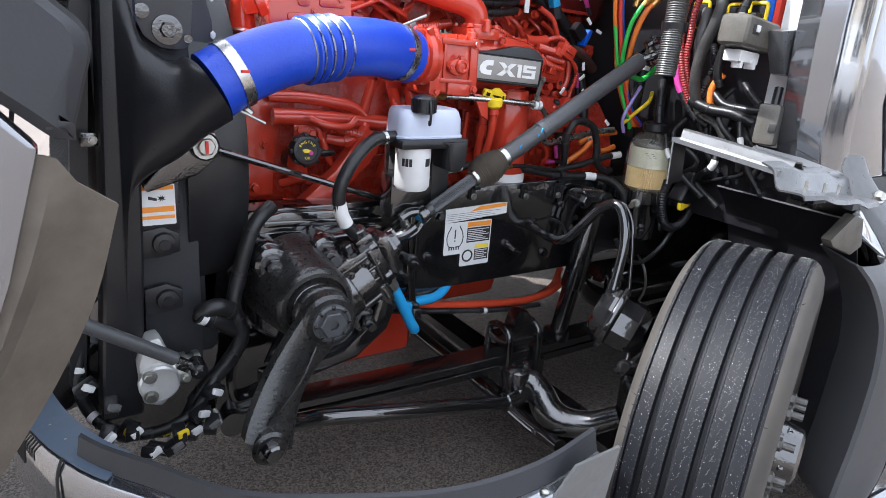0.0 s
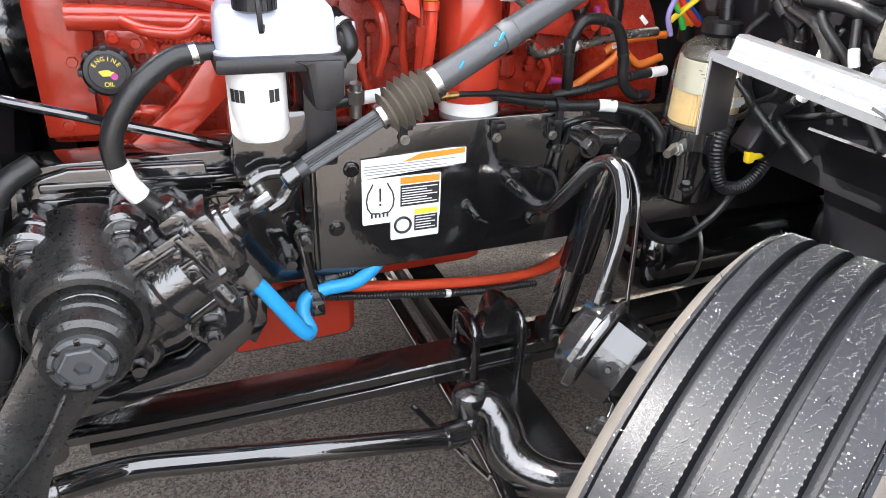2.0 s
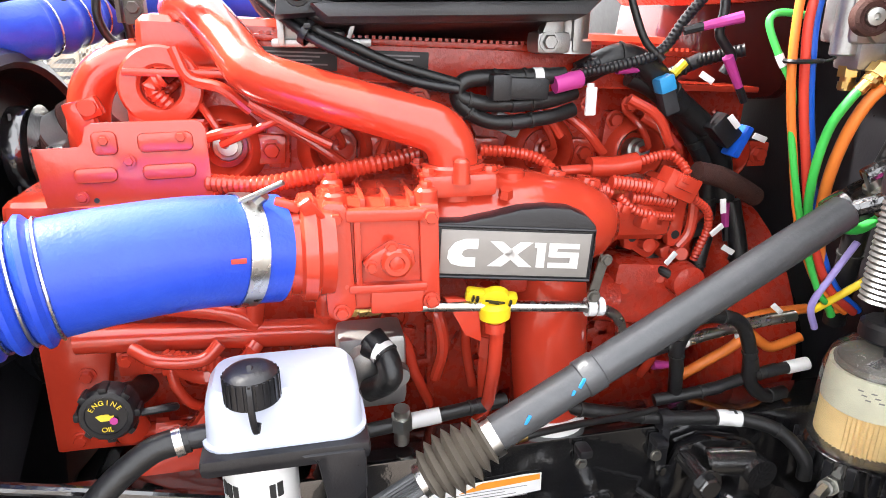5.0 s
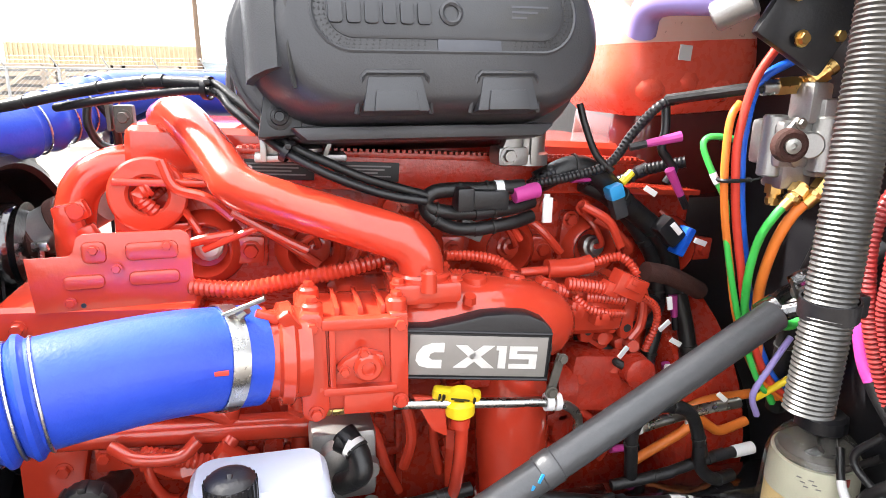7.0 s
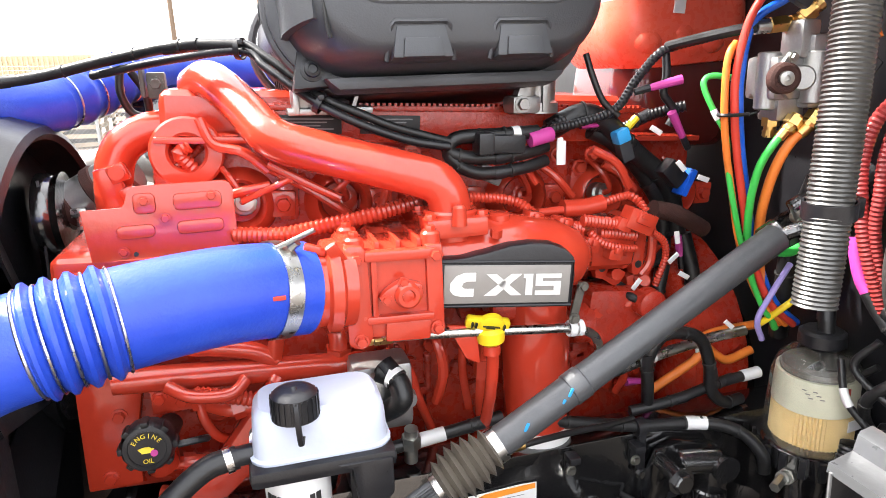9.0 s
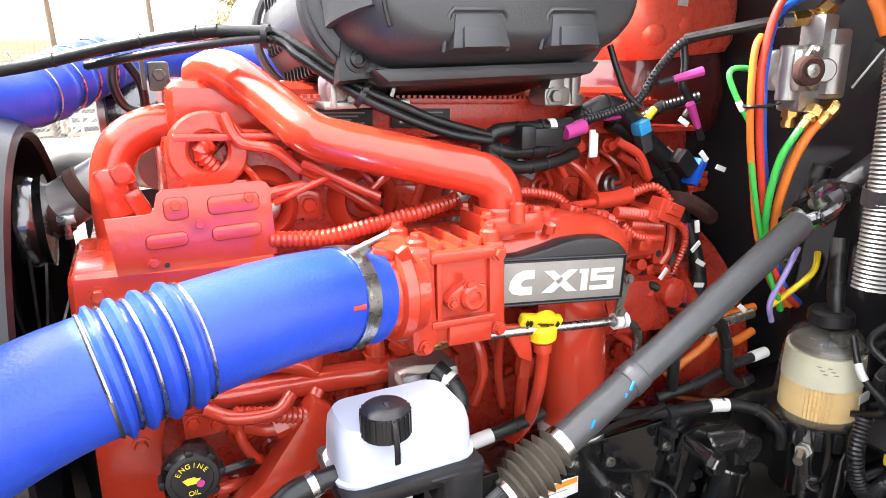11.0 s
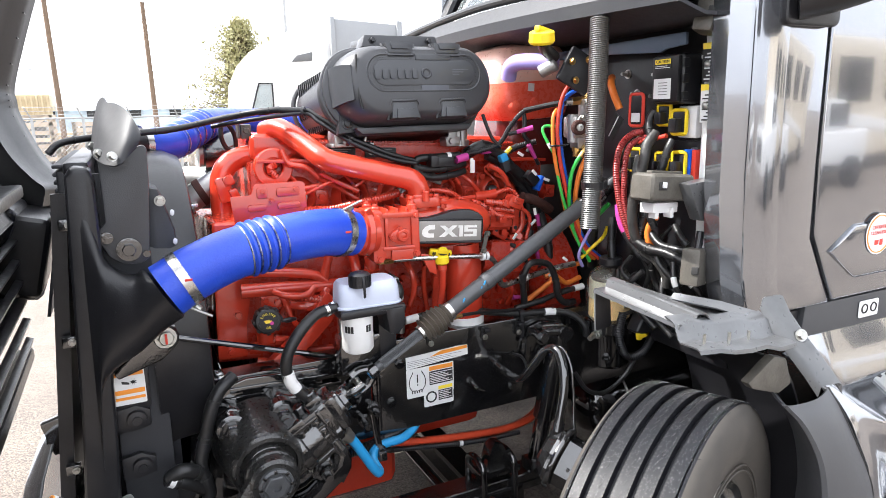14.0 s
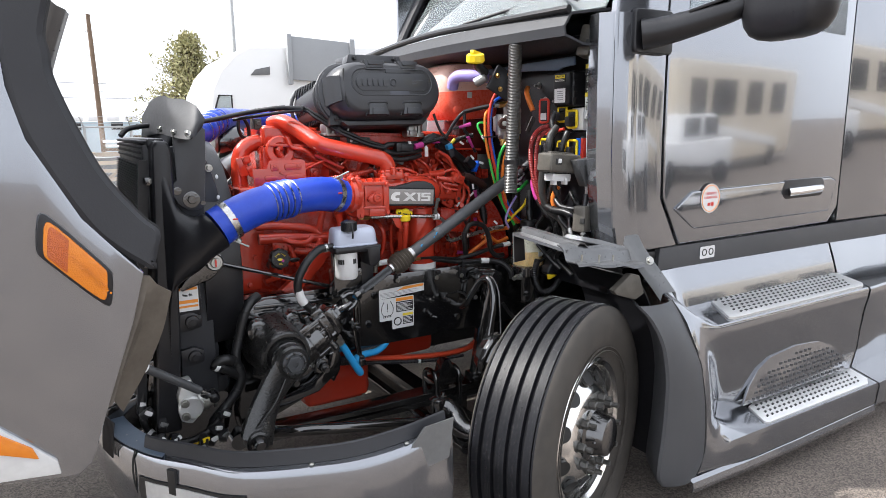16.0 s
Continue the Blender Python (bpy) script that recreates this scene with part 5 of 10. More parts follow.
part("belt_drive", lathe((-0.58, 0.42, 1.15), (-1, 0, 0), [(0, 0.05), (0.005, 0.12), (0.03, 0.115), (0.05, 0.12), (0.055, 0.05)], 28), CAST, E)

# rail with stamped teeth, data plates and bolt rows along the head
rail_m = frame_of((-0.19, 0.235, 1.655), (1, 0, -0.045), (0, 0, 1))
rt = part("head_rail", flat_prism(rail_m, [(0, 0), (0.78, 0), (0.78, 0.010), (0, 0.010)], -0.05, 0.0, 0.002), REDCAST, E, "red flange with stamped teeth")
part("rail_teeth", join(*[flat_prism(rail_m, [(0.01 + i * 0.011, 0.010), (0.016 + i * 0.011, 0.010), (0.016 + i * 0.011, 0.015), (0.01 + i * 0.011, 0.015)], -0.02, 0.0) for i in range(69)]), REDCAST, rt)["kind"] = "stuff"
for u0, w in ((0.0, 0.13), (0.165, 0.115)):
    dp = part("data_plate", flat_prism(rail_m, [(u0, -0.042), (u0 + w, -0.042), (u0 + w, -0.008), (u0, -0.008)], -0.002, 0.004, 0.001), INK, E, "black data plate with faint grey print")
    part("print", bars(rail_m, [(u0 + 0.012 + 0.001 * i, -0.016 - 0.006 * i, u0 + w - 0.015 - 0.012 * (i % 3), -0.0135 - 0.006 * i) for i in range(4)], 0.005), GREYINK, dp)
    part("emblem", flat_prism(rail_m, arc(u0 + 0.02, -0.025, 0.008, 40, 320, 9), 0.004, 0.0052), PAPER, dp)
part("plate_backing", flat_prism(rail_m, [(-0.02, -0.055), (0.74, -0.055), (0.74, 0.0), (-0.02, 0.0)], -0.02, -0.003, 0.002), REDCAST, E)
for i in range(10):
    p = rail_m @ V(0.03 + i * 0.078, -0.085, 0.02)
    part("bolt", hexbolt(p + V(0, 0.02, 0), (0, -1, 0), 0.012 if i % 3 else 0.016, 0.016), RED, E)
for i in range(6):
    p = V(-0.255 + i * 0.190, 0.292, 1.480 - 0.0095 * i)
    cup = part("injector_well", lathe(p, (0, -1, 0.06), [(-0.01, 0.072), (0.012, 0.066), (0.030, 0.054), (0.034, 0.048), (0.028, 0.043), (-0.006, 0.036), (-0.006, 0.0)], 28), RED, E)
    part("injector_nose", lathe(p + V(0.004, 0.004, 0.0), (0.1, -1, 0.2), [(0, 0.026), (0.02, 0.024), (0.022, 0.018), (0.034, 0.017), (0.036, 0.008)], 12), RED if i % 2 else ZINC, cup)
    part("well_pipe", tube([p + V(0.004, -0.03, 0.008), p + V(0.006, -0.05, 0.02), p + V(-0.012, -0.05, 0.055), p + V(-0.035, -0.02, 0.085)], 0.0065, 8), RED, cup)
    part("bolt_pad", prism([(p.x + 0.052, p.z - 0.03), (p.x + 0.100, p.z - 0.03), (p.x + 0.104, p.z + 0.02), (p.x + 0.056, p.z + 0.024)], "xz", 0.272, 0.03, 0.006), RED, cup)
    part("bolt", hexbolt((p.x + 0.078, 0.272, p.z - 0.004), (0, -1, 0), 0.014, 0.014), RED, cup)
for k, (a, b) in enumerate(((( -0.20, 0.25, 1.55), (-0.06, 0.21, 1.46)), ((-0.30, 0.22, 1.50), (-0.20, 0.20, 1.525)), ((0.03, 0.22, 1.545), (0.0, 0.2, 1.47)), ((0.33, 0.22, 1.53), (0.40, 0.2, 1.46)), ((0.48, 0.22, 1.52), (0.56, 0.22, 1.46)))):
    part("brace_pipe", tube([a, tuple((Vector(a) + Vector(b)) / 2 + V(0, -0.01, 0.005)), b], 0.0085, 10), RED, E)
# corrugated looms with moulded splices above the manifold
for pts, r in (([(0.144, 0.085, 1.464), (0.192, 0.085, 1.457), (0.254, 0.085, 1.441), (0.318, 0.085, 1.430), (0.364, 0.085, 1.419)], 0.0135),
               ([(0.148, 0.120, 1.490), (0.202, 0.120, 1.485), (0.245, 0.115, 1.474), (0.272, 0.100, 1.452)], 0.0105),
               ([(0.421, 0.115, 1.460), (0.454, 0.115, 1.468), (0.477, 0.110, 1.471), (0.493, 0.100, 1.460), (0.501, 0.085, 1.441)], 0.0095),
               ([(0.357, 0.075, 1.439), (0.403, 0.075, 1.431), (0.448, 0.070, 1.422)], 0.0125),
               ([(0.373, 0.075, 1.415), (0.400, 0.070, 1.391), (0.435, 0.070, 1.380), (0.476, 0.080, 1.372)], 0.0085),
               ([(0.399, 0.085, 1.409), (0.440, 0.085, 1.404), (0.482, 0.085, 1.396)], 0.0125),
               ([(0.512, 0.080, 1.402), (0.548, 0.090, 1.376), (0.562, 0.100, 1.341), (0.558, 0.110, 1.304), (0.555, 0.120, 1.274)], 0.0080)):
    part("wire_conduit", ribbed(pts, r, 0.0075, 0.20, 12), RED, E, "red painted corrugated conduit")
for pts, r in (([(0.335, 0.115, 1.456), (0.382, 0.115, 1.455), (0.421, 0.115, 1.460)], 0.0175), ([(0.284, 0.115, 1.452), (0.336, 0.115, 1.453)], 0.0085)):
    part("loom_splice", tube(pts, r, 14), RED, E)
LB = V(0.473, 0.07, 1.430)
part("connector", join(box(tuple(LB), (0.062, 0.036, 0.042), 0.005, (0, 24, 0)), box(tuple(LB + V(0.004, -0.018, 0.006)), (0.036, 0.014, 0.024), 0.004, (0, 24, 0)), box(tuple(LB + V(-0.034, 0, -0.004)), (0.03, 0.028, 0.026), 0.005, (0, 24, 0)), box(tuple(LB + V(0.0, -0.026, 0.012)), (0.014, 0.006, 0.010), 0.002, (0, 24, 0))), RED, E, "red painted wiring connector")
for dx, dz in ((-0.155, 0.004), (-0.215, 0.020), (-0.095, -0.040), (-0.045, -0.060)):
    part("loom_clip", join(box(tuple(LB + V(dx, 0.012, dz)), (0.030, 0.034, 0.030), 0.005, (0, 12, 0)), box(tuple(LB + V(dx, -0.008, dz + 0.006)), (0.012, 0.010, 0.014), 0.003, (0, 12, 0))), RED, E)
part("heat_sleeve", tube([(0.539, 0.120, 1.437), (0.588, 0.125, 1.425), (0.641, 0.140, 1.401), (0.693, 0.160, 1.374)], 0.0185, 16), BROWNRUBBER, E, "dark brown fabric sleeve")
part("pump_lead", tube([(0.479, 0.140, 1.262), (0.485, 0.100, 1.264), (0.512, 0.090, 1.245), (0.546, 0.100, 1.195)], 0.0085, 10), RUBBER, E, "black rubber lead")
part("lead_collar", lathe((0.479, 0.140, 1.262), (0.1, -1, 0.1), [(-0.01, 0.012), (0.0, 0.022), (0.010, 0.022), (0.014, 0.014)], 16), RUBBER, E)
# filter head and pump bracket with drilled lugs
for x, w in ((0.40, 0.05), (0.485, 0.045)):
    lug = part("drilled_lug", prism([(x, 1.40), (x + w, 1.40), (x + w * 0.85, 1.315), (x + w * 0.6, 1.30), (x + w * 0.3, 1.305)], "xz", 0.118, 0.022, 0.005), RED, E)
    part("lug_hole", lathe((x + w * 0.58, 0.1185, 1.325), (0, -1, 0), [(0, 0.008), (0.001, 0.008), (0.0015, 0.004)], 12), INK, lug)
part("filter_head", join(box((0.235, 0.10, 1.292), (0.15, 0.13, 0.04), 0.012, (0, TI, 0))), REDCAST, E)
part("filler_neck", tube([(-0.432, 0.065, 1.135), (-0.432, 0.12, 1.118), (-0.425, 0.18, 1.09), (-0.42, 0.25, 1.08)], 0.022, 18), PLASTIC, E, "black oil filler neck")
part("neck_bracket", join(box((-0.40, 0.13, 1.175), (0.07, 0.012, 0.05), 0.005), hexbolt((-0.42, 0.124, 1.18), (0, -1, 0), 0.010), hexbolt((-0.385, 0.124, 1.17), (0, -1, 0), 0.010)), RED, E)
for pts, r in (([(-0.46, 0.17, 1.02), (-0.40, 0.14, 1.04), (-0.35, 0.15, 1.03), (-0.32, 0.19, 1.00)], 0.012),
               ([(-0.39, 0.15, 1.195), (-0.36, 0.12, 1.17), (-0.35, 0.11, 1.13), (-0.33, 0.12, 1.09), (-0.30, 0.16, 1.06)], 0.009),
               ([(-0.34, 0.12, 1.155), (-0.30, 0.10, 1.15), (-0.25, 0.10, 1.16), (-0.22, 0.12, 1.19)], 0.014),
               ([(-0.45, 0.18, 0.96), (-0.38, 0.16, 0.955), (-0.30, 0.16, 0.97), (-0.2, 0.17, 0.965)], 0.015),
               ([(-0.11, 0.17, 1.29), (-0.105, 0.15, 1.22), (-0.11, 0.16, 1.12), (-0.13, 0.19, 1.02)], 0.018),
               ([(-0.055, 0.16, 1.30), (-0.05, 0.15, 1.24), (-0.055, 0.17, 1.20)], 0.022),
               ([(0.145, 0.05, 1.29), (0.15, 0.055, 1.20), (0.15, 0.07, 1.10), (0.16, 0.09, 1.0)], 0.012)):
    part("recess_pipe", tube(pts, r, 12), RED, E)
    part("pipe_nut", cyl(pts[1], V(*pts[1]).lerp(V(*pts[2]), 0.4), r * 1.4, seg=6), RED, E)
part("gusset", prism([(0.062, 1.300), (0.115, 1.292), (0.122, 1.220), (0.095, 1.235)], "xz", -0.012, 0.014, 0.004), RED, E)
part("diagonal_strut", prism([(-0.235, 1.195), (-0.185, 1.150), (-0.225, 1.085), (-0.42, 0.905), (-0.47, 0.875), (-0.50, 0.93), (-0.33, 1.07)], "xz", 0.075, 0.05, 0.008), RED, E, "broad red diagonal bracket")
# plugs, bosses and pressed outlines on the block side
for x, z, r in ((0.015, 1.175, 0.020), (0.03, 1.09, 0.020), (0.065, 1.245, 0.016), (-0.06, 1.13, 0.024), (-0.13, 1.105, 0.017), (0.36, 1.095, 0.022), (0.52, 1.16, 0.024), (-0.335, 1.10, 0.022), (-0.36, 0.99, 0.018), (-0.29, 1.05, 0.016), (0.43, 1.06, 0.016), (-0.38, 1.13, 0.013)):
    pg = part("core_plug", lathe((x, 0.215, z), (0, -1, 0), [(0, r * 1.5), (0.012, r * 1.4), (0.016, r * 1.05), (0.010, r), (0.010, r * 0.55), (0.022, r * 0.5), (0.024, 0)], 20), RED, E)
for x0, z0, x1, z1 in ((-0.09, 1.30, -0.09, 0.98), (-0.20, 1.08, 0.08, 1.075), (0.33, 1.33, 0.33, 0.99), (0.44, 1.13, 0.62, 1.125), (0.08, 1.15, 0.08, 0.98), (0.55, 1.35, 0.55, 1.0)):
    part("casting_web", box(((x0 + x1) / 2, 0.205, (z0 + z1) / 2), (abs(x1 - x0) + 0.014, 0.024, abs(z1 - z0) + 0.014), 0.006), REDCAST, E)
part("coolant_hose_stub", tube([(0.06, 0.19, 1.265), (0.075, 0.11, 1.225), (0.085, 0.10, 1.16), (0.075, 0.12, 1.09)], 0.011, 10), RED, E)
part("front_panel_bolt", hexbolt((-0.53, 0.18, 1.325), (0, -1, 0), 0.012), RED, E)
for x, z in ((-0.53, 1.01), (-0.50, 1.13), (-0.475, 1.30)):
    part("bolt", hexbolt((x, 0.18, z), (0, -1, 0), 0.011, 0.012), RED, E)
for x, y, z in ((-0.52, 0.125, 1.405), (-0.30, 0.125, 1.398), (-0.28, 0.13, 1.33), (-0.53, 0.12, 1.345)):
    part("bolt", hexbolt((x, y + 0.015, z), (0, -1, 0), 0.010, 0.012), RED, E)
part("sensor_clip", join(box((-0.470, 0.345, 1.545), (0.036, 0.03, 0.035), 0.008, (0, -20, 0)), cyl((-0.47, 0.335, 1.548), (-0.47, 0.322, 1.548), 0.014, seg=14), box((-0.452, 0.345, 1.495), (0.028, 0.03, 0.05), 0.007, (0, -24, 0))), RED, E)
fan = thing("cooling_fan", (-0.66, 0.45, 0.8), "black plastic cooling fan behind the radiator", "fan")
part("fan_hub", lathe((-0.64, 0.45, 1.12), (-1, 0, 0), [(0, 0.13), (0.05, 0.12), (0.06, 0.05)], 28), PLASTIC, fan)
for k in range(9):
    a = 2 * math.pi * k / 9
    d, n = V(0, math.cos(a), math.sin(a)), V(0, -math.sin(a), math.cos(a))
    c = V(-0.665, 0.45, 1.12)
    part("blade", sheet([[c + d * 0.11 + n * w * 0.05 + V(w * 0.018, 0, 0) for w in (-1, 0, 1)], [c + d * 0.40 + n * w * 0.075 + V(w * 0.028, 0, 0) for w in (-1, 0, 1)]], 0.005), PLASTIC, fan)

# ---- air cleaner ----
air = thing("air_cleaner", (0.10, 0.30, 1.66), "dark grey moulded air cleaner housing above the engine", "air cleaner")


ma = frame_of((0.108, 0.158, 1.832), (1, 0.03, 0.010), (0, 0.20, 1))
RIM = round_rect(0.0, -0.004, 0.584, 0.276, 0.132, 10)


def lofted(rows):
    return ringed([[ma @ V(u, v, w) for u, v in round_rect(cu, cv, wd, ht, rad, 10)] for w, cu, cv, wd, ht, rad in rows])


part("housing", lofted(((-0.055, 0.0, -0.002, 0.555, 0.25, 0.12), (-0.050, 0.0, -0.003, 0.578, 0.27, 0.13), (-0.004, 0.0, -0.004, 0.584, 0.276, 0.132), (0.0, 0.0, -0.003, 0.572, 0.264, 0.128))), AIRBOX, air)
body = part("filter_body", lofted(((-0.36, -0.062, 0.004, 0.36, 0.16, 0.078), (-0.355, -0.062, 0.004, 0.42, 0.20, 0.098), (-0.32, -0.058, 0.004, 0.47, 0.224, 0.11), (-0.05, -0.014, 0.004, 0.50, 0.236, 0.115))), AIRBOX, air, "louvred charcoal body")
for w, cu in ((-0.115, -0.026), (-0.335, -0.060)):
    ring = [ma @ V(u, v, w) for u, v in round_rect(cu, 0.004, 0.486, 0.23, 0.112, 8)]
    part("body_ring", sweep(ring + [ring[0]], 0.009, 8), AIRBOX, body)
for u, v, h in ((-0.236, 0.066, 0.050), (-0.242, -0.014, 0.052), (-0.218, -0.080, 0.030)):
    for k in range(12):
        w = -0.138 - k * 0.0155
        part("louvre", flat_prism(ma, round_rect(u + 0.16 * (w + 0.05), v, 0.016, h, 0.005, 2), w, w + 0.0075), PLASTIC, body)
lid = part("lid", lofted(((0.0, 0.004, -0.001, 0.556, 0.250, 0.122), (0.030, 0.006, 0.0, 0.552, 0.246, 0.120), (0.062, 0.010, 0.001, 0.540, 0.240, 0.116), (0.086, 0.014, 0.002, 0.516, 0.228, 0.110), (0.100, 0.017, 0.003, 0.486, 0.208, 0.100), (0.106, 0.018, 0.004, 0.460, 0.192, 0.092))), AIRBOX, air, "smooth charcoal lid with recessed panel")
part("lid_rim", sweep([ma @ V(u, v, -0.022) for u, v in RIM + [RIM[0]]], 0.008, 8), AIRBOX, air)
part("lid_lip", flat_prism(ma, [(-0.19, -0.150), (0.20, -0.150), (0.225, -0.128), (-0.215, -0.128)], -0.02, 0.030, 0.008), AIRBOX, air, "lower sealing lip")
TRACK = round_rect(0.022, 0.026, 0.405, 0.116, 0.057, 10)
INNER = round_rect(0.022, 0.026, 0.362, 0.078, 0.038, 10)
part("recess_ring", sweep([ma @ V(u, v, 0.1050) for u, v in TRACK + [TRACK[0]]], 0.0035, 6), FACE, lid)
part("recess_panel", lofted(((0.103, 0.022, 0.026, 0.366, 0.082, 0.040), (0.1075, 0.022, 0.026, 0.364, 0.080, 0.039), (0.1095, 0.022, 0.026, 0.354, 0.070, 0.034))), FACE, lid, "raised smooth panel")
part("track_plate", flat_prism(ma, [(0.0, -0.033), (0.10, -0.033), (0.10, -0.014), (0.0, -0.014)], 0.104, 0.1076, 0.001), PALEPRINT, lid)
part("track_plate", flat_prism(ma, [(-0.01, 0.066), (0.115, 0.066), (0.115, 0.084), (-0.01, 0.084)], 0.104, 0.110, 0.002), FACE, lid)
dots = []
for ring in (0.2, 0.5, 0.8):
    for (u0, v0), (u1, v1) in zip(TRACK, INNER):
        u, v = u0 + (u1 - u0) * ring, v0 + (v1 - v0) * ring
        dots.append(flat_prism(ma, [(u - 0.0016, v - 0.0014), (u + 0.0016, v - 0.0014), (u, v + 0.0016)], 0.105, 0.1068))
    for k in range(36):
        for v in (0.026 - 0.058 + 0.02 * ring, 0.026 + 0.058 - 0.02 * ring):
            u = -0.145 + 0.0095 * k + 0.004 * ring
            if not -0.012 < u < 0.117:
                dots.append(flat_prism(ma, [(u - 0.0016, v - 0.0014), (u + 0.0016, v - 0.0014), (u, v + 0.0016)], 0.105, 0.1068))
part("track_dots", join(*dots), INK, lid)["kind"] = "stuff"
for i in range(6):
    part("raised_bar", flat_prism(ma, round_rect(-0.148 + i * 0.0258, 0.021, 0.0205, 0.032, 0.005, 3), 0.108, 0.1145, 0.002), FACE, lid)
part("raised_ring", sweep([ma @ V(0.022 + 0.0145 * math.cos(radians(a)), 0.023 + 0.0145 * math.sin(radians(a)), 0.1105) for a in range(0, 361, 20)], 0.0042, 6), FACE, lid, "raised plain ring")
for k in range(3):
    part("faint_print", bars(ma, [(0.118, 0.034 - k * 0.008, 0.178 - 0.018 * k, 0.037 - k * 0.008)], 0.1102), PALEPRINT, lid)
for u, sg in ((-0.066, -1), (0.108, -1), (-0.060, 1), (0.110, 1)):
    b0, b1 = (-0.062, -0.118) if sg < 0 else (0.082, 0.122)
    clip = part("lid_clip", flat_prism(ma, [(u - 0.050, b1), (u + 0.050, b1), (u + 0.040, b0 + sg * 0.006), (u - 0.040, b0 + sg * 0.006)] if sg < 0 else [(u - 0.040, b0 + 0.006), (u + 0.040, b0 + 0.006), (u + 0.050, b1), (u - 0.050, b1)], 0.060, 0.1085, 0.004), FACE, lid, "clip with raised edge")
    part("clip_edge", sweep([ma @ V(a, b, 0.1075 - 0.02 * (b - b0) / (b1 - b0)) for a, b in ((u - 0.056, b1), (u - 0.048, b0 + sg * 0.006), (u - 0.042, b0), (u + 0.042, b0), (u + 0.048, b0 + sg * 0.006), (u + 0.056, b1))], 0.0042, 6), AIRBOX, clip)
    part("clip_tongue", flat_prism(ma, [(u - 0.034, b1), (u + 0.034, b1), (u + 0.030, b1 - sg * 0.030), (u - 0.030, b1 - sg * 0.030)] if sg < 0 else [(u - 0.030, b1 - 0.022), (u + 0.030, b1 - 0.022), (u + 0.034, b1), (u - 0.034, b1)], 0.100, 0.114, 0.003), FACE, clip)
pad = part("side_pad", ringed([[ma @ V(u, v * k, w) for v in (-0.062, -0.03, 0.0, 0.03, 0.062)] + [ma @ V(u + 0.012, v * k, w - 0.012) for v in (0.062, 0.03, 0.0, -0.03, -0.062)] for u, w, k in ((-0.2735, 0.010, 1.0), (-0.2715, 0.035, 0.98), (-0.262, 0.064, 0.95), (-0.246, 0.087, 0.9), (-0.230, 0.099, 0.86))]), FACE, lid, "smooth side clip pad")
part("pad_groove", sweep([ma @ V(-0.206 - 0.010 * math.cos(radians(a)) * 0.8, 0.085 * math.sin(radians(a)), 0.101) for a in range(-80, 81, 16)], 0.0035, 6), INK, lid)
part("foot_lug", join(flat_prism(ma, [(-0.262, -0.142), (-0.196, -0.138), (-0.190, -0.09), (-0.250, -0.075)], -0.030, 0.004, 0.006), lathe(ma @ V(-0.228, -0.110, 0.003), ma.to_3x3() @ V(0, 0, 1), [(0, 0.020), (0.004, 0.020), (0.006, 0.014), (0.011, 0.013), (0.013, 0.008), (0.008, 0.007)], 16)), PLASTIC, air, "black mounting foot with socket bolt")
part("lower_seal", flat_prism(ma, [(-0.24, -0.110), (0.24, -0.110), (0.20, -0.146), (-0.20, -0.146)], -0.30, -0.02, 0.01), PLASTIC, air)
part("bracket", join(box((-0.085, 0.235, 1.652), (0.150, 0.11, 0.012), 0.004), box((-0.125, 0.225, 1.675), (0.05, 0.07, 0.05), 0.012), box((-0.145, 0.185, 1.670), (0.010, 0.03, 0.045), 0.003), box((-0.040, 0.190, 1.672), (0.008, 0.02, 0.050), 0.003, (0, 20, 0)), lathe((-0.075, 0.20, 1.662), (0, 0, 1), [(0, 0.026), (0.006, 0.026), (0.010, 0.018), (0.014, 0.0)], 20), hexbolt((-0.11, 0.19, 1.657), (0, 0, 1), 0.010)), ALU, air, "cast aluminium bracket")
part("bracket", join(lathe((0.325, 0.215, 1.632), (0.02, 0, 1), [(0, 0.040), (0.02, 0.040), (0.024, 0.034), (0.085, 0.034)], 24), box((0.285, 0.20, 1.650), (0.06, 0.06, 0.036), 0.012), prism([(0.255, 1.640), (0.30, 1.640), (0.305, 1.70), (0.285, 1.71), (0.27, 1.68)], "xz", 0.175, 0.03, 0.006), hexbolt((0.275, 0.172, 1.652), (0, -1, 0), 0.012), box((0.325, 0.178, 1.675), (0.016, 0.012, 0.08), 0.004)), ALU, air, "cast aluminium mount")
part("top_cap", join(flat_prism(ma, [(-0.165, 0.125), (0.115, 0.125), (0.105, 0.165), (-0.150, 0.165)], -0.02, 0.045, 0.008), box((0.10, 0.26, 1.985), (0.24, 0.20, 0.03), 0.010)), AIRBOX, air, "flat outlet flange with bolts")
for u in (-0.125, 0.075):
    part("flange_bolt", hexbolt(ma @ V(u, 0.146, 0.045), ma.to_3x3() @ V(0, 0, 1), 0.009, 0.012), PLASTIC, air)

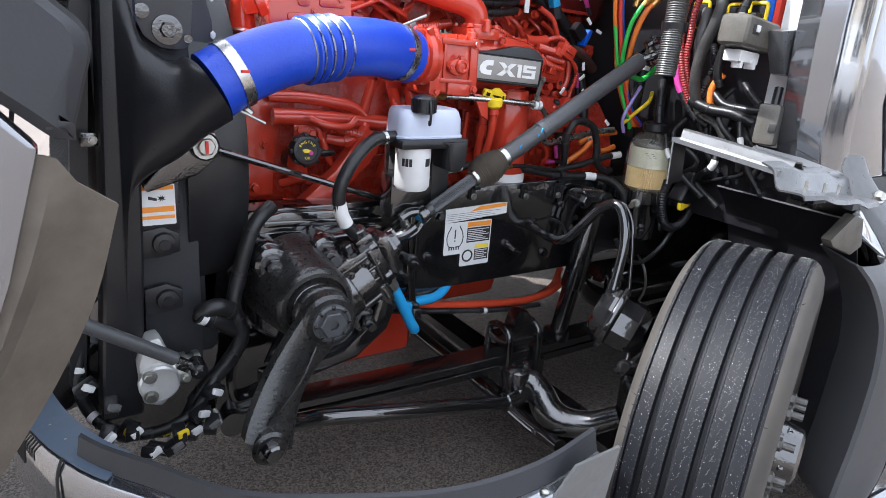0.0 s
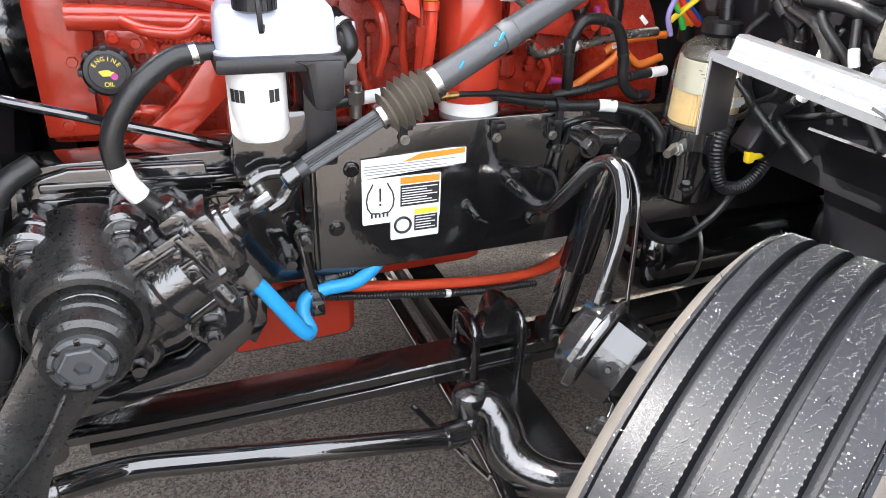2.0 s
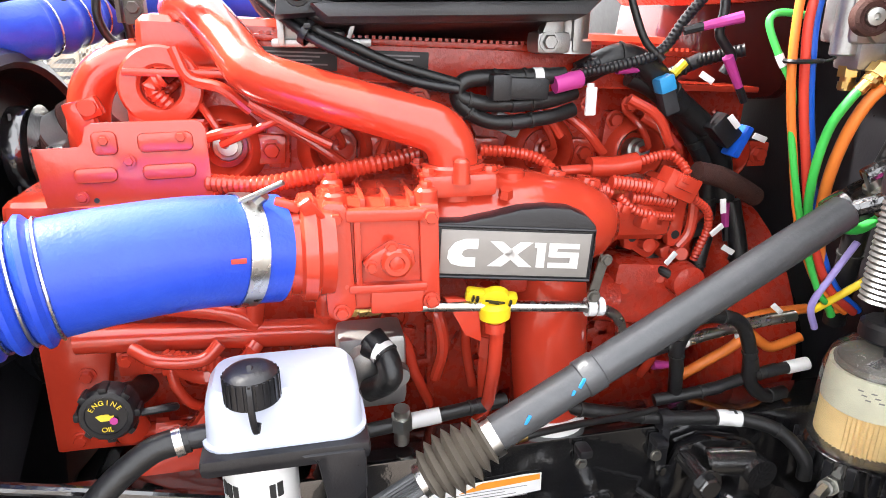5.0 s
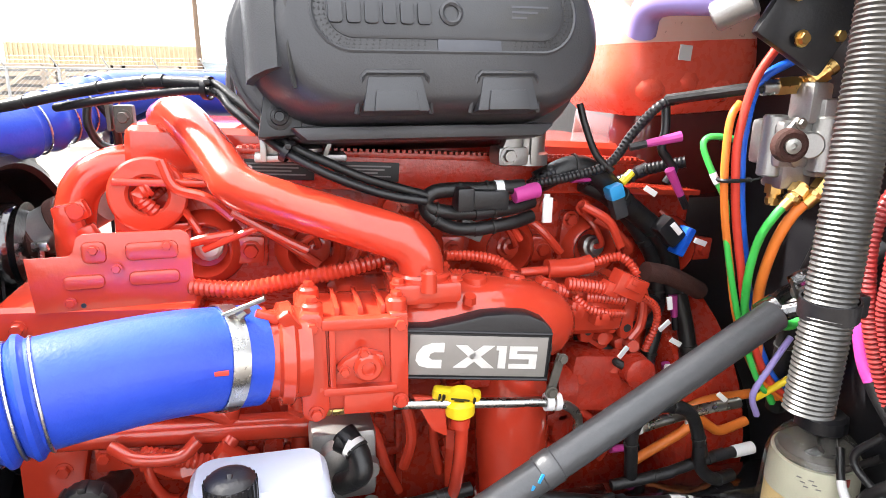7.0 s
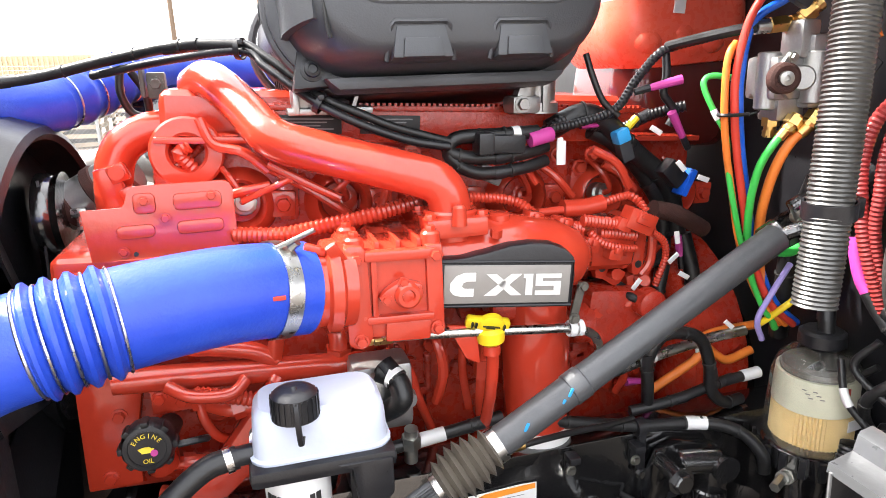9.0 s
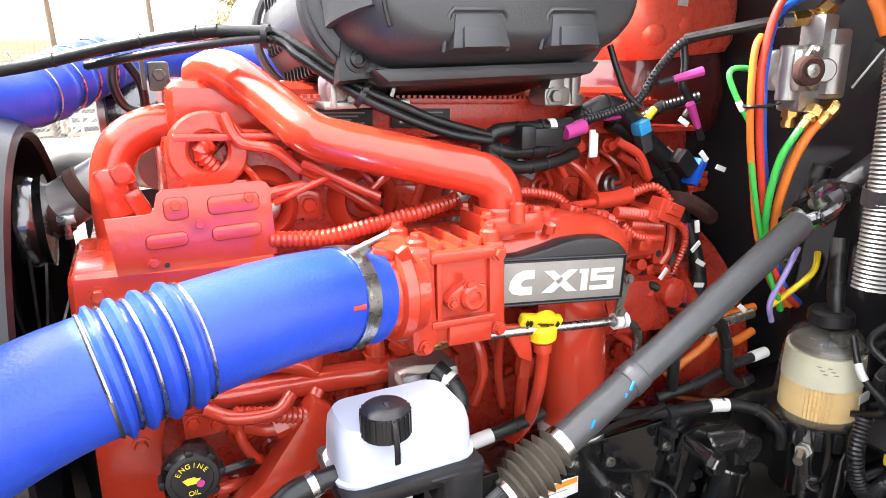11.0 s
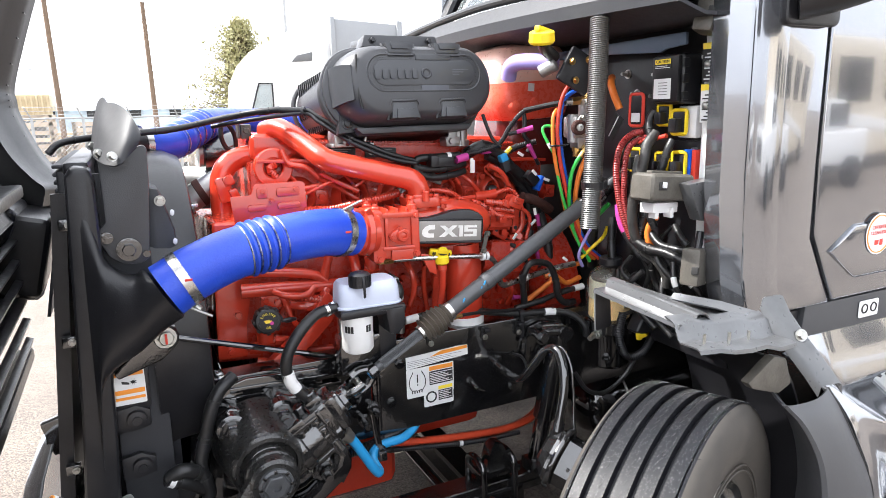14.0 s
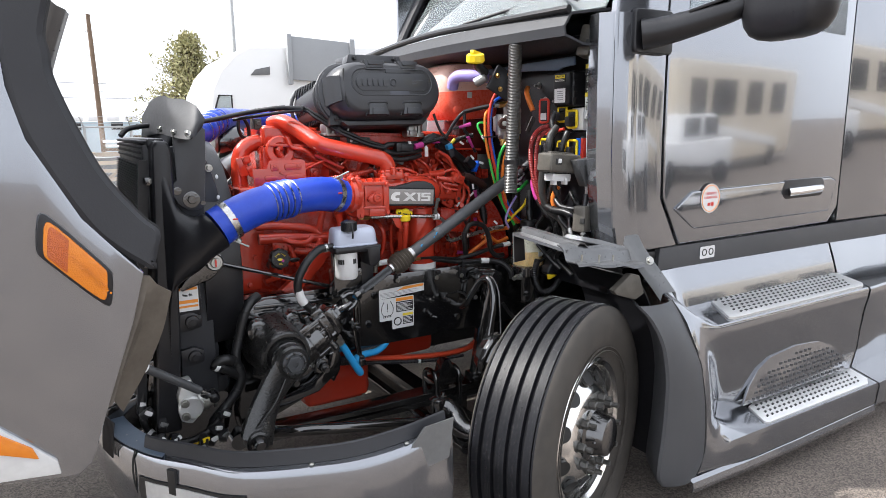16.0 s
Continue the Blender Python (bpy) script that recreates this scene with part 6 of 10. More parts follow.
# ---- steering reservoir with filter ----
res = thing("steering_reservoir", (-0.19, -0.09, 1.02), "white plastic power steering reservoir with black cap and filter", "reservoir")
body_out = round_rect(0, 0, 0.190, 0.108, 0.03, 4)
rings = []
for z, k, dy in ((1.195, 1.04, 0), (1.201, 1.05, 0), (1.204, 1.0, 0), (1.223, 0.99, 0), (1.244, 0.975, 0.0), (1.260, 0.94, 0.004), (1.269, 0.86, 0.006)):
    rings.append([V(-0.170 + u * k, -0.095 + v * k + dy, z) for u, v in body_out])
part("tank", ringed(rings), WHITE, res, "translucent white tank")
cap = part("cap", lathe((-0.203, -0.142, 1.260), (0, 0, 1), [(0, 0.024), (0.004, 0.032), (0.038, 0.031), (0.042, 0.027), (0.046, 0.016), (0.046, 0)], 28), PLASTIC, res, "black ribbed screw cap")
for k in range(24):
    a = 2 * math.pi * k / 24
    part("grip_rib", box((-0.203 + 0.0315 * math.cos(a), -0.142 + 0.0315 * math.sin(a), 1.281), (0.003, 0.003, 0.032), 0.0, (0, 0, math.degrees(a))), PLASTIC, cap)
part("cap_strap", tube([(-0.203, -0.145, 1.307), (-0.203, -0.172, 1.296), (-0.202, -0.178, 1.26), (-0.20, -0.172, 1.235), (-0.197, -0.166, 1.245)], 0.004, 8, flat=0.5), PLASTIC, cap)
part("tank_bracket", join(box((-0.170, -0.095, 1.184), (0.203, 0.136, 0.026), 0.01), prism([(-0.075, 1.19), (-0.075, 1.13), (-0.10, 1.105), (-0.125, 1.11), (-0.135, 1.18), (-0.16, 1.19)], "xz", -0.168, 0.12, 0.008), box((-0.10, -0.04, 1.08), (0.06, 0.08, 0.20), 0.01)), PLASTIC, res, "black bracket")
part("filter_canister", lathe((-0.207, -0.108, 1.056), (0, 0, 1), [(0, 0.020), (0.002, 0.040), (0.012, 0.047), (0.125, 0.047), (0.128, 0.04)], 32), PAPER, res, "white spin-on filter with black print")
for k, a in enumerate((-150, -138, -126, -70, -58)):
    part("print", box((-0.207 + 0.0472 * math.cos(radians(a)), -0.108 + 0.0472 * math.sin(radians(a)), 1.135), (0.002, 0.0075, 0.02), 0.0, (0, 0, a)), INK, res, "plain dark print bar")
part("base_post", join(box((-0.19, -0.05, 1.03), (0.13, 0.07, 0.12), 0.012), box((-0.19, -0.02, 1.1), (0.10, 0.03, 0.2), 0.01)), BLACK, res)
part("outlet", cyl((-0.262, -0.11, 1.20), (-0.315, -0.115, 1.198), 0.014, seg=12), PLASTIC, res)
rh = thing("steering_return_hose", (-0.37, -0.14, 0.93), "black rubber return hose with a white tag", "hose")
part("hose_wall", tube([(-0.285, -0.112, 1.20), (-0.33, -0.12, 1.193), (-0.385, -0.14, 1.155), (-0.425, -0.148, 1.095), (-0.428, -0.145, 1.04), (-0.405, -0.14, 0.99), (-0.375, -0.137, 0.955)], 0.0165, 14, 8), RUBBER, rh)
part("tag", tube([(-0.4275, -0.145, 1.045), (-0.420, -0.1435, 1.015), (-0.405, -0.14, 0.988)], 0.0178, 14), PAPER, rh, "white paper tag")
part("clamp", cyl((-0.292, -0.113, 1.1995), (-0.302, -0.115, 1.198), 0.0185, seg=16), STEEL, rh)
part("end_fitting", join(cyl((-0.378, -0.138, 0.96), (-0.355, -0.137, 0.94), 0.014, seg=12), cyl((-0.358, -0.137, 0.943), (-0.340, -0.137, 0.925), 0.017, seg=6)), ZINC, rh)

nudge(res, 0.000, -0.033, 0.004)
nudge(rh, -0.001, -0.032, 0.002)

# ---- steering shaft ----
shaft = thing("steering_shaft", (0.2, -0.1, 0.93), "dark grey steering shaft with rubber boot and universal joints", "steering shaft")
S0, S1 = V(-0.255, -0.140, 0.935), V(0.68, -0.085, 1.43)
sd = (S1 - S0).normalized()


def on_shaft(f):
    return S0.lerp(S1, f)


part("upper_tube", cyl(on_shaft(0.37), on_shaft(0.975), 0.0265, seg=24, bevel=0.003), SHAFT, shaft)
part("tube_sleeve", cyl(on_shaft(0.53), on_shaft(0.56), 0.0285, seg=24, bevel=0.002), SHAFT, shaft)
sp = []
for k in range(2):
    sp.append([on_shaft(0.13 + 0.17 * k) + sum(((side_axes(sd)[j] * (math.cos, math.sin)[j](2 * math.pi * i / 48)) for j in (0, 1)), V(0, 0, 0)) * (0.0175 if i % 2 else 0.0155) for i in range(48)])
part("splined_shaft", ringed(sp), SHAFT, shaft, "grey splined lower shaft", smooth=0)
part("lower_stub", cyl(on_shaft(0.085), on_shaft(0.135), 0.013, 0.016, 16), SHAFT, shaft)
bp = []
Lb = (S1 - S0).length
for k in range(15):
    f = k / 14
    r = 0.027 + 0.011 * math.sin(math.pi * min(1, f * 1.15))
    bp.append((0.285 * Lb + f * 0.10 * Lb, r + (0.010 if k % 2 else -0.003)))
part("boot", lathe(S0, sd, [(0.275 * Lb, 0.021), (0.285 * Lb, 0.024)] + bp + [(0.39 * Lb, 0.029)], 28), BOOT, shaft, "dusty ribbed rubber boot")
part("boot_clamp", cyl(on_shaft(0.382), on_shaft(0.396), 0.031, seg=24), STEEL, shaft)
part("boot_clamp", cyl(on_shaft(0.276), on_shaft(0.288), 0.0245, seg=24), STEEL, shaft)


def joint(p, d, parent, mat):
    d = Vector(d).normalized()
    a, b = side_axes(d)
    ob = part("universal_joint", join(lathe(p - d * 0.075, d, [(0, 0.022), (0.03, 0.026), (0.035, 0.02)], 18), lathe(p + d * 0.04, d, [(0, 0.02), (0.005, 0.026), (0.03, 0.022)], 18),
              *[tube([p - d * 0.045 + a * s * 0.018, p - d * 0.02 + a * s * 0.030, p + d * 0.008 + a * s * 0.030], 0.013, 10) for s in (-1, 1)],
              *[tube([p + d * 0.045 + b * s * 0.018, p + d * 0.02 + b * s * 0.030, p - d * 0.008 + b * s * 0.030], 0.013, 10) for s in (-1, 1)]), mat, parent)
    part("cross_pin", join(cyl(p - a * 0.036, p + a * 0.036, 0.010, seg=12), cyl(p - b * 0.036, p + b * 0.036, 0.010, seg=12)), ZINC, ob)
    return ob


joint(on_shaft(0.045), sd, shaft, CAST)
joint(S1 + sd * 0.03, (0.9, -0.2, 0.5), shaft, CAST)
part("upper_column", cyl(S1 + sd * 0.05, S1 + V(0.14, -0.03, 0.10), 0.02, seg=16), SHAFT, shaft)
for f, o in ((0.43, 0.2), (0.50, -0.3), (0.515, 0.5)):
    part("paint_mark", box(tuple(on_shaft(f) + V(0.006, -0.024, 0.012 + o * 0.012)), (0.005, 0.003, 0.016), 0.001, (0, 25, 0)), SKYBLUE, shaft, "pale blue paint mark")
part("yoke_mark", cyl(on_shaft(0.082), on_shaft(0.09), 0.018, seg=16), SKYBLUE, shaft)

# ---- steering gear ----
gear = thing("steering_gear", (-0.45, -0.15, 0.45), "black cast steering gear box with pitman arm", "steering gear")
PC = V(-0.511, -0.20, 0.810)
part("housing", lathe((-0.511, -0.06, 0.818), (0, -1, -0.04), [(0, 0.128), (0.03, 0.124), (0.10, 0.112), (0.16, 0.100), (0.178, 0.097), (0.186, 0.090), (0.187, 0.080), (0.176, 0.077), (0.174, 0.05)], 48), DUSTY, gear, "dusty black sector shaft housing")
mg = frame_of((-0.40, -0.20, 0.86), (0.27, -0.008, 0.16), (-0.16, 0, 0.27))
gd = V(0.27, -0.008, 0.16).normalized()


def gbox(u, v, w, su, sv, sw, bevel=0.006):
    return flat_prism(mg, [(u - su / 2, v - sv / 2), (u + su / 2, v - sv / 2), (u + su / 2, v + sv / 2), (u - su / 2, v + sv / 2)], w - sw / 2, w + sw / 2, bevel)


part("cylinder", lathe(mg @ V(-0.20, -0.040, -0.035), gd, [(0, 0.060), (0.01, 0.070), (0.15, 0.070), (0.155, 0.075), (0.185, 0.075), (0.19, 0.068), (0.24, 0.066)], 28), CAST, gear)
part("mount_flange", prism([(-0.615, 0.70), (-0.625, 0.88), (-0.615, 0.925), (-0.585, 0.945), (-0.555, 0.935), (-0.535, 0.905), (-0.510, 0.888), (-0.485, 0.905), (-0.465, 0.94), (-0.44, 0.955), (-0.405, 0.94), (-0.36, 0.945), (-0.31, 0.90), (-0.28, 0.72), (-0.36, 0.66), (-0.52, 0.64)], "xz", -0.105, 0.085, 0.014, 3), CAST, gear)
part("valve_body", join(gbox(0.030, -0.018, -0.035, 0.145, 0.125, 0.085, 0.012), gbox(-0.010, 0.030, -0.020, 0.07, 0.045, 0.07, 0.009), gbox(0.060, -0.075, -0.040, 0.06, 0.05, 0.06, 0.010), gbox(0.075, 0.045, -0.035, 0.05, 0.045, 0.05, 0.010)), CAST, gear, smooth=25)
part("valve_cap", join(gbox(0.112, -0.010, -0.035, 0.036, 0.118, 0.096, 0.014), lathe(mg @ V(0.125, -0.010, -0.035), gd, [(0, 0.045), (0.012, 0.043), (0.016, 0.034), (0.03, 0.030)], 20)), CAST, gear, smooth=25)
for v in (-0.058, 0.038):
    for w in (-0.072, 0.002):
        part("bolt", hexbolt(mg @ V(0.092, v, w), -gd, 0.010, 0.018), CAST, gear)
for u, v, su, sv in ((0.015, 0.028, 0.085, 0.011), (0.030, -0.008, 0.10, 0.010), (0.015, -0.044, 0.085, 0.012), (-0.028, -0.008, 0.012, 0.085), (0.066, -0.008, 0.012, 0.095)):
    part("casting_rib", gbox(u, v, 0.009, su, sv, 0.016, 0.004), CAST, gear, smooth=25)
for u, v, r in ((-0.004, 0.011, 0.013), (0.046, 0.012, 0.011), (0.046, -0.027, 0.013), (0.0, -0.026, 0.010)):
    part("plug", join(lathe(mg @ V(u, v, 0.004), mg.to_3x3() @ V(0, 0, 1), [(0, r * 1.3), (0.006, r * 1.25), (0.008, r)], 16), lathe(mg @ V(u, v, 0.010), mg.to_3x3() @ V(0, 0, 1), [(0, r * 0.8), (0.008, r * 0.78), (0.009, r * 0.4)], 6)), CAST, gear)
for u, v, w, r in ((0.075, 0.060, -0.035, 0.021), (0.028, 0.046, -0.030, 0.016)):
    part("port_boss", cyl(mg @ V(u, v, w), mg @ V(u + 0.004, v + 0.028, w + 0.004), r, seg=14, bevel=0.003), CAST, gear)
part("port_boss", join(cyl(mg @ V(0.052, -0.075, -0.01), mg @ V(0.054, -0.118, -0.006), 0.021, seg=14, bevel=0.003), lathe(mg @ V(0.054, -0.112, -0.006), mg.to_3x3() @ V(0, -1, 0), [(0, 0.016), (0.018, 0.016), (0.02, 0.009), (0.03, 0.008)], 6)), CAST, gear)
part("adjuster", join(gbox(0.015, -0.098, -0.03, 0.05, 0.03, 0.05, 0.008), cyl(mg @ V(-0.02, -0.10, -0.005), mg @ V(0.05, -0.095, -0.003), 0.013, seg=12, bevel=0.003)), CAST, gear)
for x, z in ((-0.585, 0.893), (-0.443, 0.908), (-0.33, 0.70), (-0.46, 0.67)):
    part("mount_bolt", join(lathe((x, -0.105, z), (0, -1, 0), [(0, 0.044), (0.030, 0.042), (0.036, 0.034)], 24), lathe((x, -0.138, z), (0, -1, 0), [(0, 0.033), (0.004, 0.033), (0.006, 0.028)], 20), hexbolt((x, -0.142, z), (0, -1, 0), 0.024, 0.020), cyl((x, -0.16, z), (x, -0.190, z - 0.004), 0.012, seg=12), lathe((x, -0.164, z), (0, -1, 0), [(0, 0.019), (0.012, 0.019)], 6)), CAST, gear, "black bolt with washer and nut")
for i, (r, y) in enumerate(((0.060, -0.224),)):
    part("seal_ring", lathe((PC.x, y, PC.z), (0, -1, 0), [(0, r), (0.018, r), (0.022, r - 0.006), (0.022, 0.01)], 32), CAST, gear)
arm = []
A0, A1 = V(-0.511, -0.305, 0.808), V(-0.676, -0.360, 0.553)
for k in range(9):
    f = k / 8
    c = A0.lerp(A1, f) + V(-0.02 * math.sin(math.pi * f), 0.02 * math.sin(math.pi * f), 0)
    w, th = 0.064 - 0.014 * math.sin(math.pi * min(1, f * 1.1) * 0.9), 0.024
    n = V(0.9, 0, -0.43)
    arm.append([c + n * w * u + V(0, -1, 0) * th * v for u, v in ((-1, -0.6), (-0.7, -1), (0.7, -1), (1, -0.6), (1, 0.6), (0.7, 1), (-0.7, 1), (-1, 0.6))])
pit = part("pitman_arm", join(ringed(arm), lathe((A0.x, -0.262, A0.z), (0, -1, 0), [(0, 0.070), (0.02, 0.070), (0.024, 0.066), (0.060, 0.066), (0.068, 0.058), (0.068, 0.03)], 40), lathe((A1.x, -0.325, A1.z), (0, -1, 0), [(0, 0.042), (0.062, 0.042), (0.068, 0.034)], 24)), DUSTY, gear, "dusty black forged arm")
part("pitman_nut", join(lathe((A0.x, -0.328, A0.z), (0, -1, 0), [(0, 0.046), (0.012, 0.046), (0.016, 0.040), (0.012, 0.037)], 24), lathe((A0.x, -0.342, A0.z), (0, -1, 0), [(0, 0.034), (0.006, 0.033), (0.008, 0.030), (0.008, 0.0125), (-0.010, 0.012)], 6)), SHAFT, pit, "worn grey castellated nut")
for k in range(8):
    t = math.pi * k / 4
    part("nut_lug", box((A0.x + 0.041 * math.cos(t), -0.343, A0.z + 0.041 * math.sin(t)), (0.010, 0.006, 0.008), 0.0015, (0, -math.degrees(t), 0)), CAST, pit)
part("arm_ridge", tube([(A0.x - 0.035, -0.328, A0.z - 0.055), (A0.x - 0.085, -0.350, A0.z - 0.13), (A1.x - 0.0, -0.372, A1.z + 0.05)], 0.0035, 6), DUSTY, pit)
part("ball_joint_nut", hexbolt((A1.x, -0.390, A1.z), (0.1, -1, -0.15), 0.022, 0.024), CAST, pit)
part("lower_bracket", prism([(-0.26, 0.765), (-0.246, 0.715), (-0.265, 0.665), (-0.355, 0.595), (-0.50, 0.565), (-0.62, 0.555), (-0.62, 0.600), (-0.50, 0.612), (-0.385, 0.640), (-0.315, 0.695), (-0.302, 0.755)], "xz", -0.150, 0.05, 0.008), BLACK, gear, "black pressed bracket under the gear")
part("bracket_web", prism([(-0.30, 0.75), (-0.31, 0.70), (-0.385, 0.645), (-0.52, 0.615), (-0.60, 0.61), (-0.56, 0.70), (-0.42, 0.74)], "xz", -0.108, 0.012, 0.003), BLACK, gear)
part("web_slot", prism([(-0.33, 0.705), (-0.39, 0.665), (-0.46, 0.645), (-0.465, 0.665), (-0.42, 0.69), (-0.345, 0.725)], "xz", -0.1225, 0.02, 0.006), CAST, gear)
for x, z in ((-0.475, 0.665), (-0.36, 0.705)):
    part("web_bolt", hexbolt((x, -0.122, z), (0, -1, 0), 0.013, 0.016), ZINC, gear)

drag = thing("drag_link", (-0.25, -0.24, 0.40), "glossy black drag link rod between pitman arm and steering arm", "steering rod")
part("rod", tube([(-0.66, -0.318, 0.548), (-0.60, -0.288, 0.535), (-0.545, -0.252, 0.508), (-0.48, -0.232, 0.488), (-0.30, -0.238, 0.455), (0.11, -0.255, 0.386)], 0.0235, 18), BLACK, drag)
part("rod_end", join(cyl((0.10, -0.255, 0.388), (0.16, -0.245, 0.380), 0.030, seg=18, bevel=0.004), ball((0.182, -0.225, 0.385), 0.038)), CAST, drag)
part("rod_end", join(cyl((-0.61, -0.294, 0.538), (-0.66, -0.318, 0.549), 0.03, seg=18, bevel=0.004), ball((-0.676, -0.318, 0.553), 0.042)), CAST, drag)

# ---- cab ----
cab = thing("truck_cab", (1.8, 0.43, 1.0), "grey metallic truck cab with closed door beside the open engine bay", "truck cab")
CY = -0.655
part("side_lower", prism([(0.835, 1.13), (0.795, 1.25), (0.775, 1.55), (0.77, 2.10), (0.80, 2.35), (1.075, 2.9), (1.075, 1.60), (1.08, 1.35), (1.20, 1.13)], "xz", CY, 0.03, 0.008), PAINT, cab, "grey painted cowl side panel")
pil = []
for z, s in ((1.14, 0.06), (1.25, 0.03), (1.50, 0.005), (1.80, 0.0), (2.12, 0.0)):
    pil.append([V(0.80 + s, -0.50, z), V(0.745 + s, -0.535, z), (V(0.735 + s, -0.60, z)), V(0.765 + s, -0.648, z), V(0.84 + s, -0.668, z), V(0.90 + s, -0.662, z)])
part("front_pillar", sheet(pil, 0.006), PAINT, cab, "pale reflective front pillar return")
door = part("door", prism([(1.085, 2.95), (1.085, 1.60), (1.095, 1.36), (1.215, 1.135), (2.42, 1.135), (2.50, 1.22), (2.50, 2.95)], "xz", CY - 0.004, 0.035, 0.010, 3), PAINT, cab, "closed grey metallic door")
part("swage", prism([(1.16, 1.30), (1.28, 1.375), (2.40, 1.385), (2.46, 1.36), (2.40, 1.20), (1.30, 1.20)], "xz", CY - 0.012, 0.012, 0.010, 3), PAINT, door)
part("window", prism([(1.20, 2.16), (1.22, 2.75), (2.40, 2.75), (2.42, 2.12)], "xz", CY - 0.006, 0.006), GLASS, door)
hd = part("handle_cup", prism(round_rect(2.15, 1.338, 0.37, 0.098, 0.040), "xz", CY - 0.014, 0.02, 0.006), PLASTIC, door, "black door handle cup")
part("handle", join(tube([(2.01, CY - 0.018, 1.325), (2.06, CY - 0.045, 1.330), (2.14, CY - 0.052, 1.333), (2.24, CY - 0.042, 1.333), (2.29, CY - 0.018, 1.330)], 0.022, 12)), CHROME, hd, "bright chrome handle")
ms = frame_of((1.40, CY - 0.0145, 1.335), (1, 0, 0), (0, 0, 1))
st = part("round_sticker", flat_prism(ms, arc(0, 0, 0.068, 0, 350, 35), 0, 0.001), PAPER, door, "round white sticker with a red ring")
part("sticker_ring", sweep([ms @ V(0.061 * math.cos(radians(a)), 0.061 * math.sin(radians(a)), 0.0013) for a in range(0, 361, 10)], 0.0022, 5), ORANGELBL, st)
for i, w in enumerate(("CERTIFIED", "CLEAN IDLE")):
    words(w, ms @ Matrix.Translation((0, 0.022 - i * 0.018, 0.0016)), 0.017, REDINK, st)
part("print", bars(ms, [(-0.02, -0.035, 0.0, -0.020), (0.006, -0.038, 0.022, -0.018)], 0.002), REDINK, st)
part("rear_panel", prism([(2.515, 1.135), (2.515, 3.0), (4.8, 3.0), (4.8, 1.10)], "xz", CY, 0.03, 0.006), PAINT, cab)
part("lower_band", prism([(1.10, 1.02), (1.11, 1.125), (4.8, 1.105), (4.8, 0.985)], "xz", CY + 0.015, 0.03, 0.008), DARKTRIM, cab, "dark plastic band below the door")
mt = frame_of((1.385, CY + 0.012, 1.045), (1, 0, 0), (0, 0, 1))
tg = part("twin_tag", flat_prism(mt, round_rect(0.05, 0.027, 0.105, 0.058, 0.006, 2), 0, 0.002), PAPER, cab, "white tag with two dark round symbols")
part("symbol", join(*[sweep([mt @ V(0.027 + k * 0.048 + 0.015 * math.cos(radians(a)), 0.028 + 0.015 * math.sin(radians(a)), 0.002) for a in range(0, 361, 24)], 0.003, 5) for k in (0, 1)]), INK, tg)
# firewall, cowl, windscreen
part("firewall", box((0.93, 0.43, 1.50), (0.10, 1.96, 1.16), 0.02), PLASTIC, cab, "black firewall panel")
part("crossbar", prism([(0.30, 1.97), (0.30, 1.94), (-0.055, 1.936), (-0.285, 1.922), (-0.312, 1.932), (-0.392, 1.938), (-0.390, 1.975)], "yz", 0.795, 0.012, 0.003), BLUEGREY, cab, "blue-grey painted bar under the cowl")
part("firewall_edge", box((0.86, -0.474, 1.60), (0.05, 0.090, 0.80), 0.015), PAPER, cab, "white edge seam of the firewall")
part("roof", box((2.9, 0.43, 3.0), (3.8, 2.1, 0.10), 0.04), PAINT, cab)
part("far_side", box((2.9, 1.51, 2.0), (4.0, 0.03, 1.95), 0.01), PAINT, cab)
part("back_wall", box((4.8, 0.43, 2.0), (0.04, 2.1, 2.0), 0.01), PAINT, cab)
part("floor", box((2.85, 0.43, 1.08), (3.9, 2.1, 0.06), 0.01), PLASTIC, cab)
cowl = [[V(0.93, y, 2.00), V(0.70, y + 0.0, 2.00), V(0.60 - 0.10 * math.sin((y + 0.55) / 1.96 * math.pi), y, 2.03), V(0.595 - 0.10 * math.sin((y + 0.55) / 1.96 * math.pi), y, 2.07), V(0.63 - 0.10 * math.sin((y + 0.55) / 1.96 * math.pi), y, 2.125), V(0.80, y, 2.15), V(0.98, y, 2.17)] for y in [-0.55 + 1.96 * k / 14 for k in range(15)]]
part("cowl", sheet(cowl, 0.01), LINER, cab, "dark grey rubber-edged cowl under the windscreen")
part("cowl_seal", tube([(0.62, -0.55, 2.135), (0.57, -0.1, 2.14), (0.545, 0.43, 2.15), (0.57, 1.0, 2.14), (0.62, 1.4, 2.135)], 0.016, 10), RUBBER, cab)
part("windscreen", sheet([[V(0.86 - 0.12 * math.sin((y + 0.5) / 1.9 * math.pi), y, 2.17), V(1.35 - 0.12 * math.sin((y + 0.5) / 1.9 * math.pi), y, 2.92)] for y in [-0.50 + 1.86 * k / 10 for k in range(11)]], 0.008), GLASS, cab)
part("a_pillar", tube([(0.83, -0.60, 2.10), (1.02, -0.60, 2.45), (1.30, -0.58, 2.95)], 0.035, 10), PLASTIC, cab, "black windscreen pillar")
part("a_pillar", tube([(0.83, 1.46, 2.10), (1.02, 1.46, 2.45), (1.30, 1.44, 2.95)], 0.035, 10), PLASTIC, cab)
part("wiper", join(tube([(0.66, 0.30, 2.19), (0.86, 0.05, 2.26), (1.0, -0.12, 2.30)], 0.008, 8), tube([(0.78, -0.42, 2.20), (0.99, 0.12, 2.36)], 0.006, 8)), PLASTIC, cab)
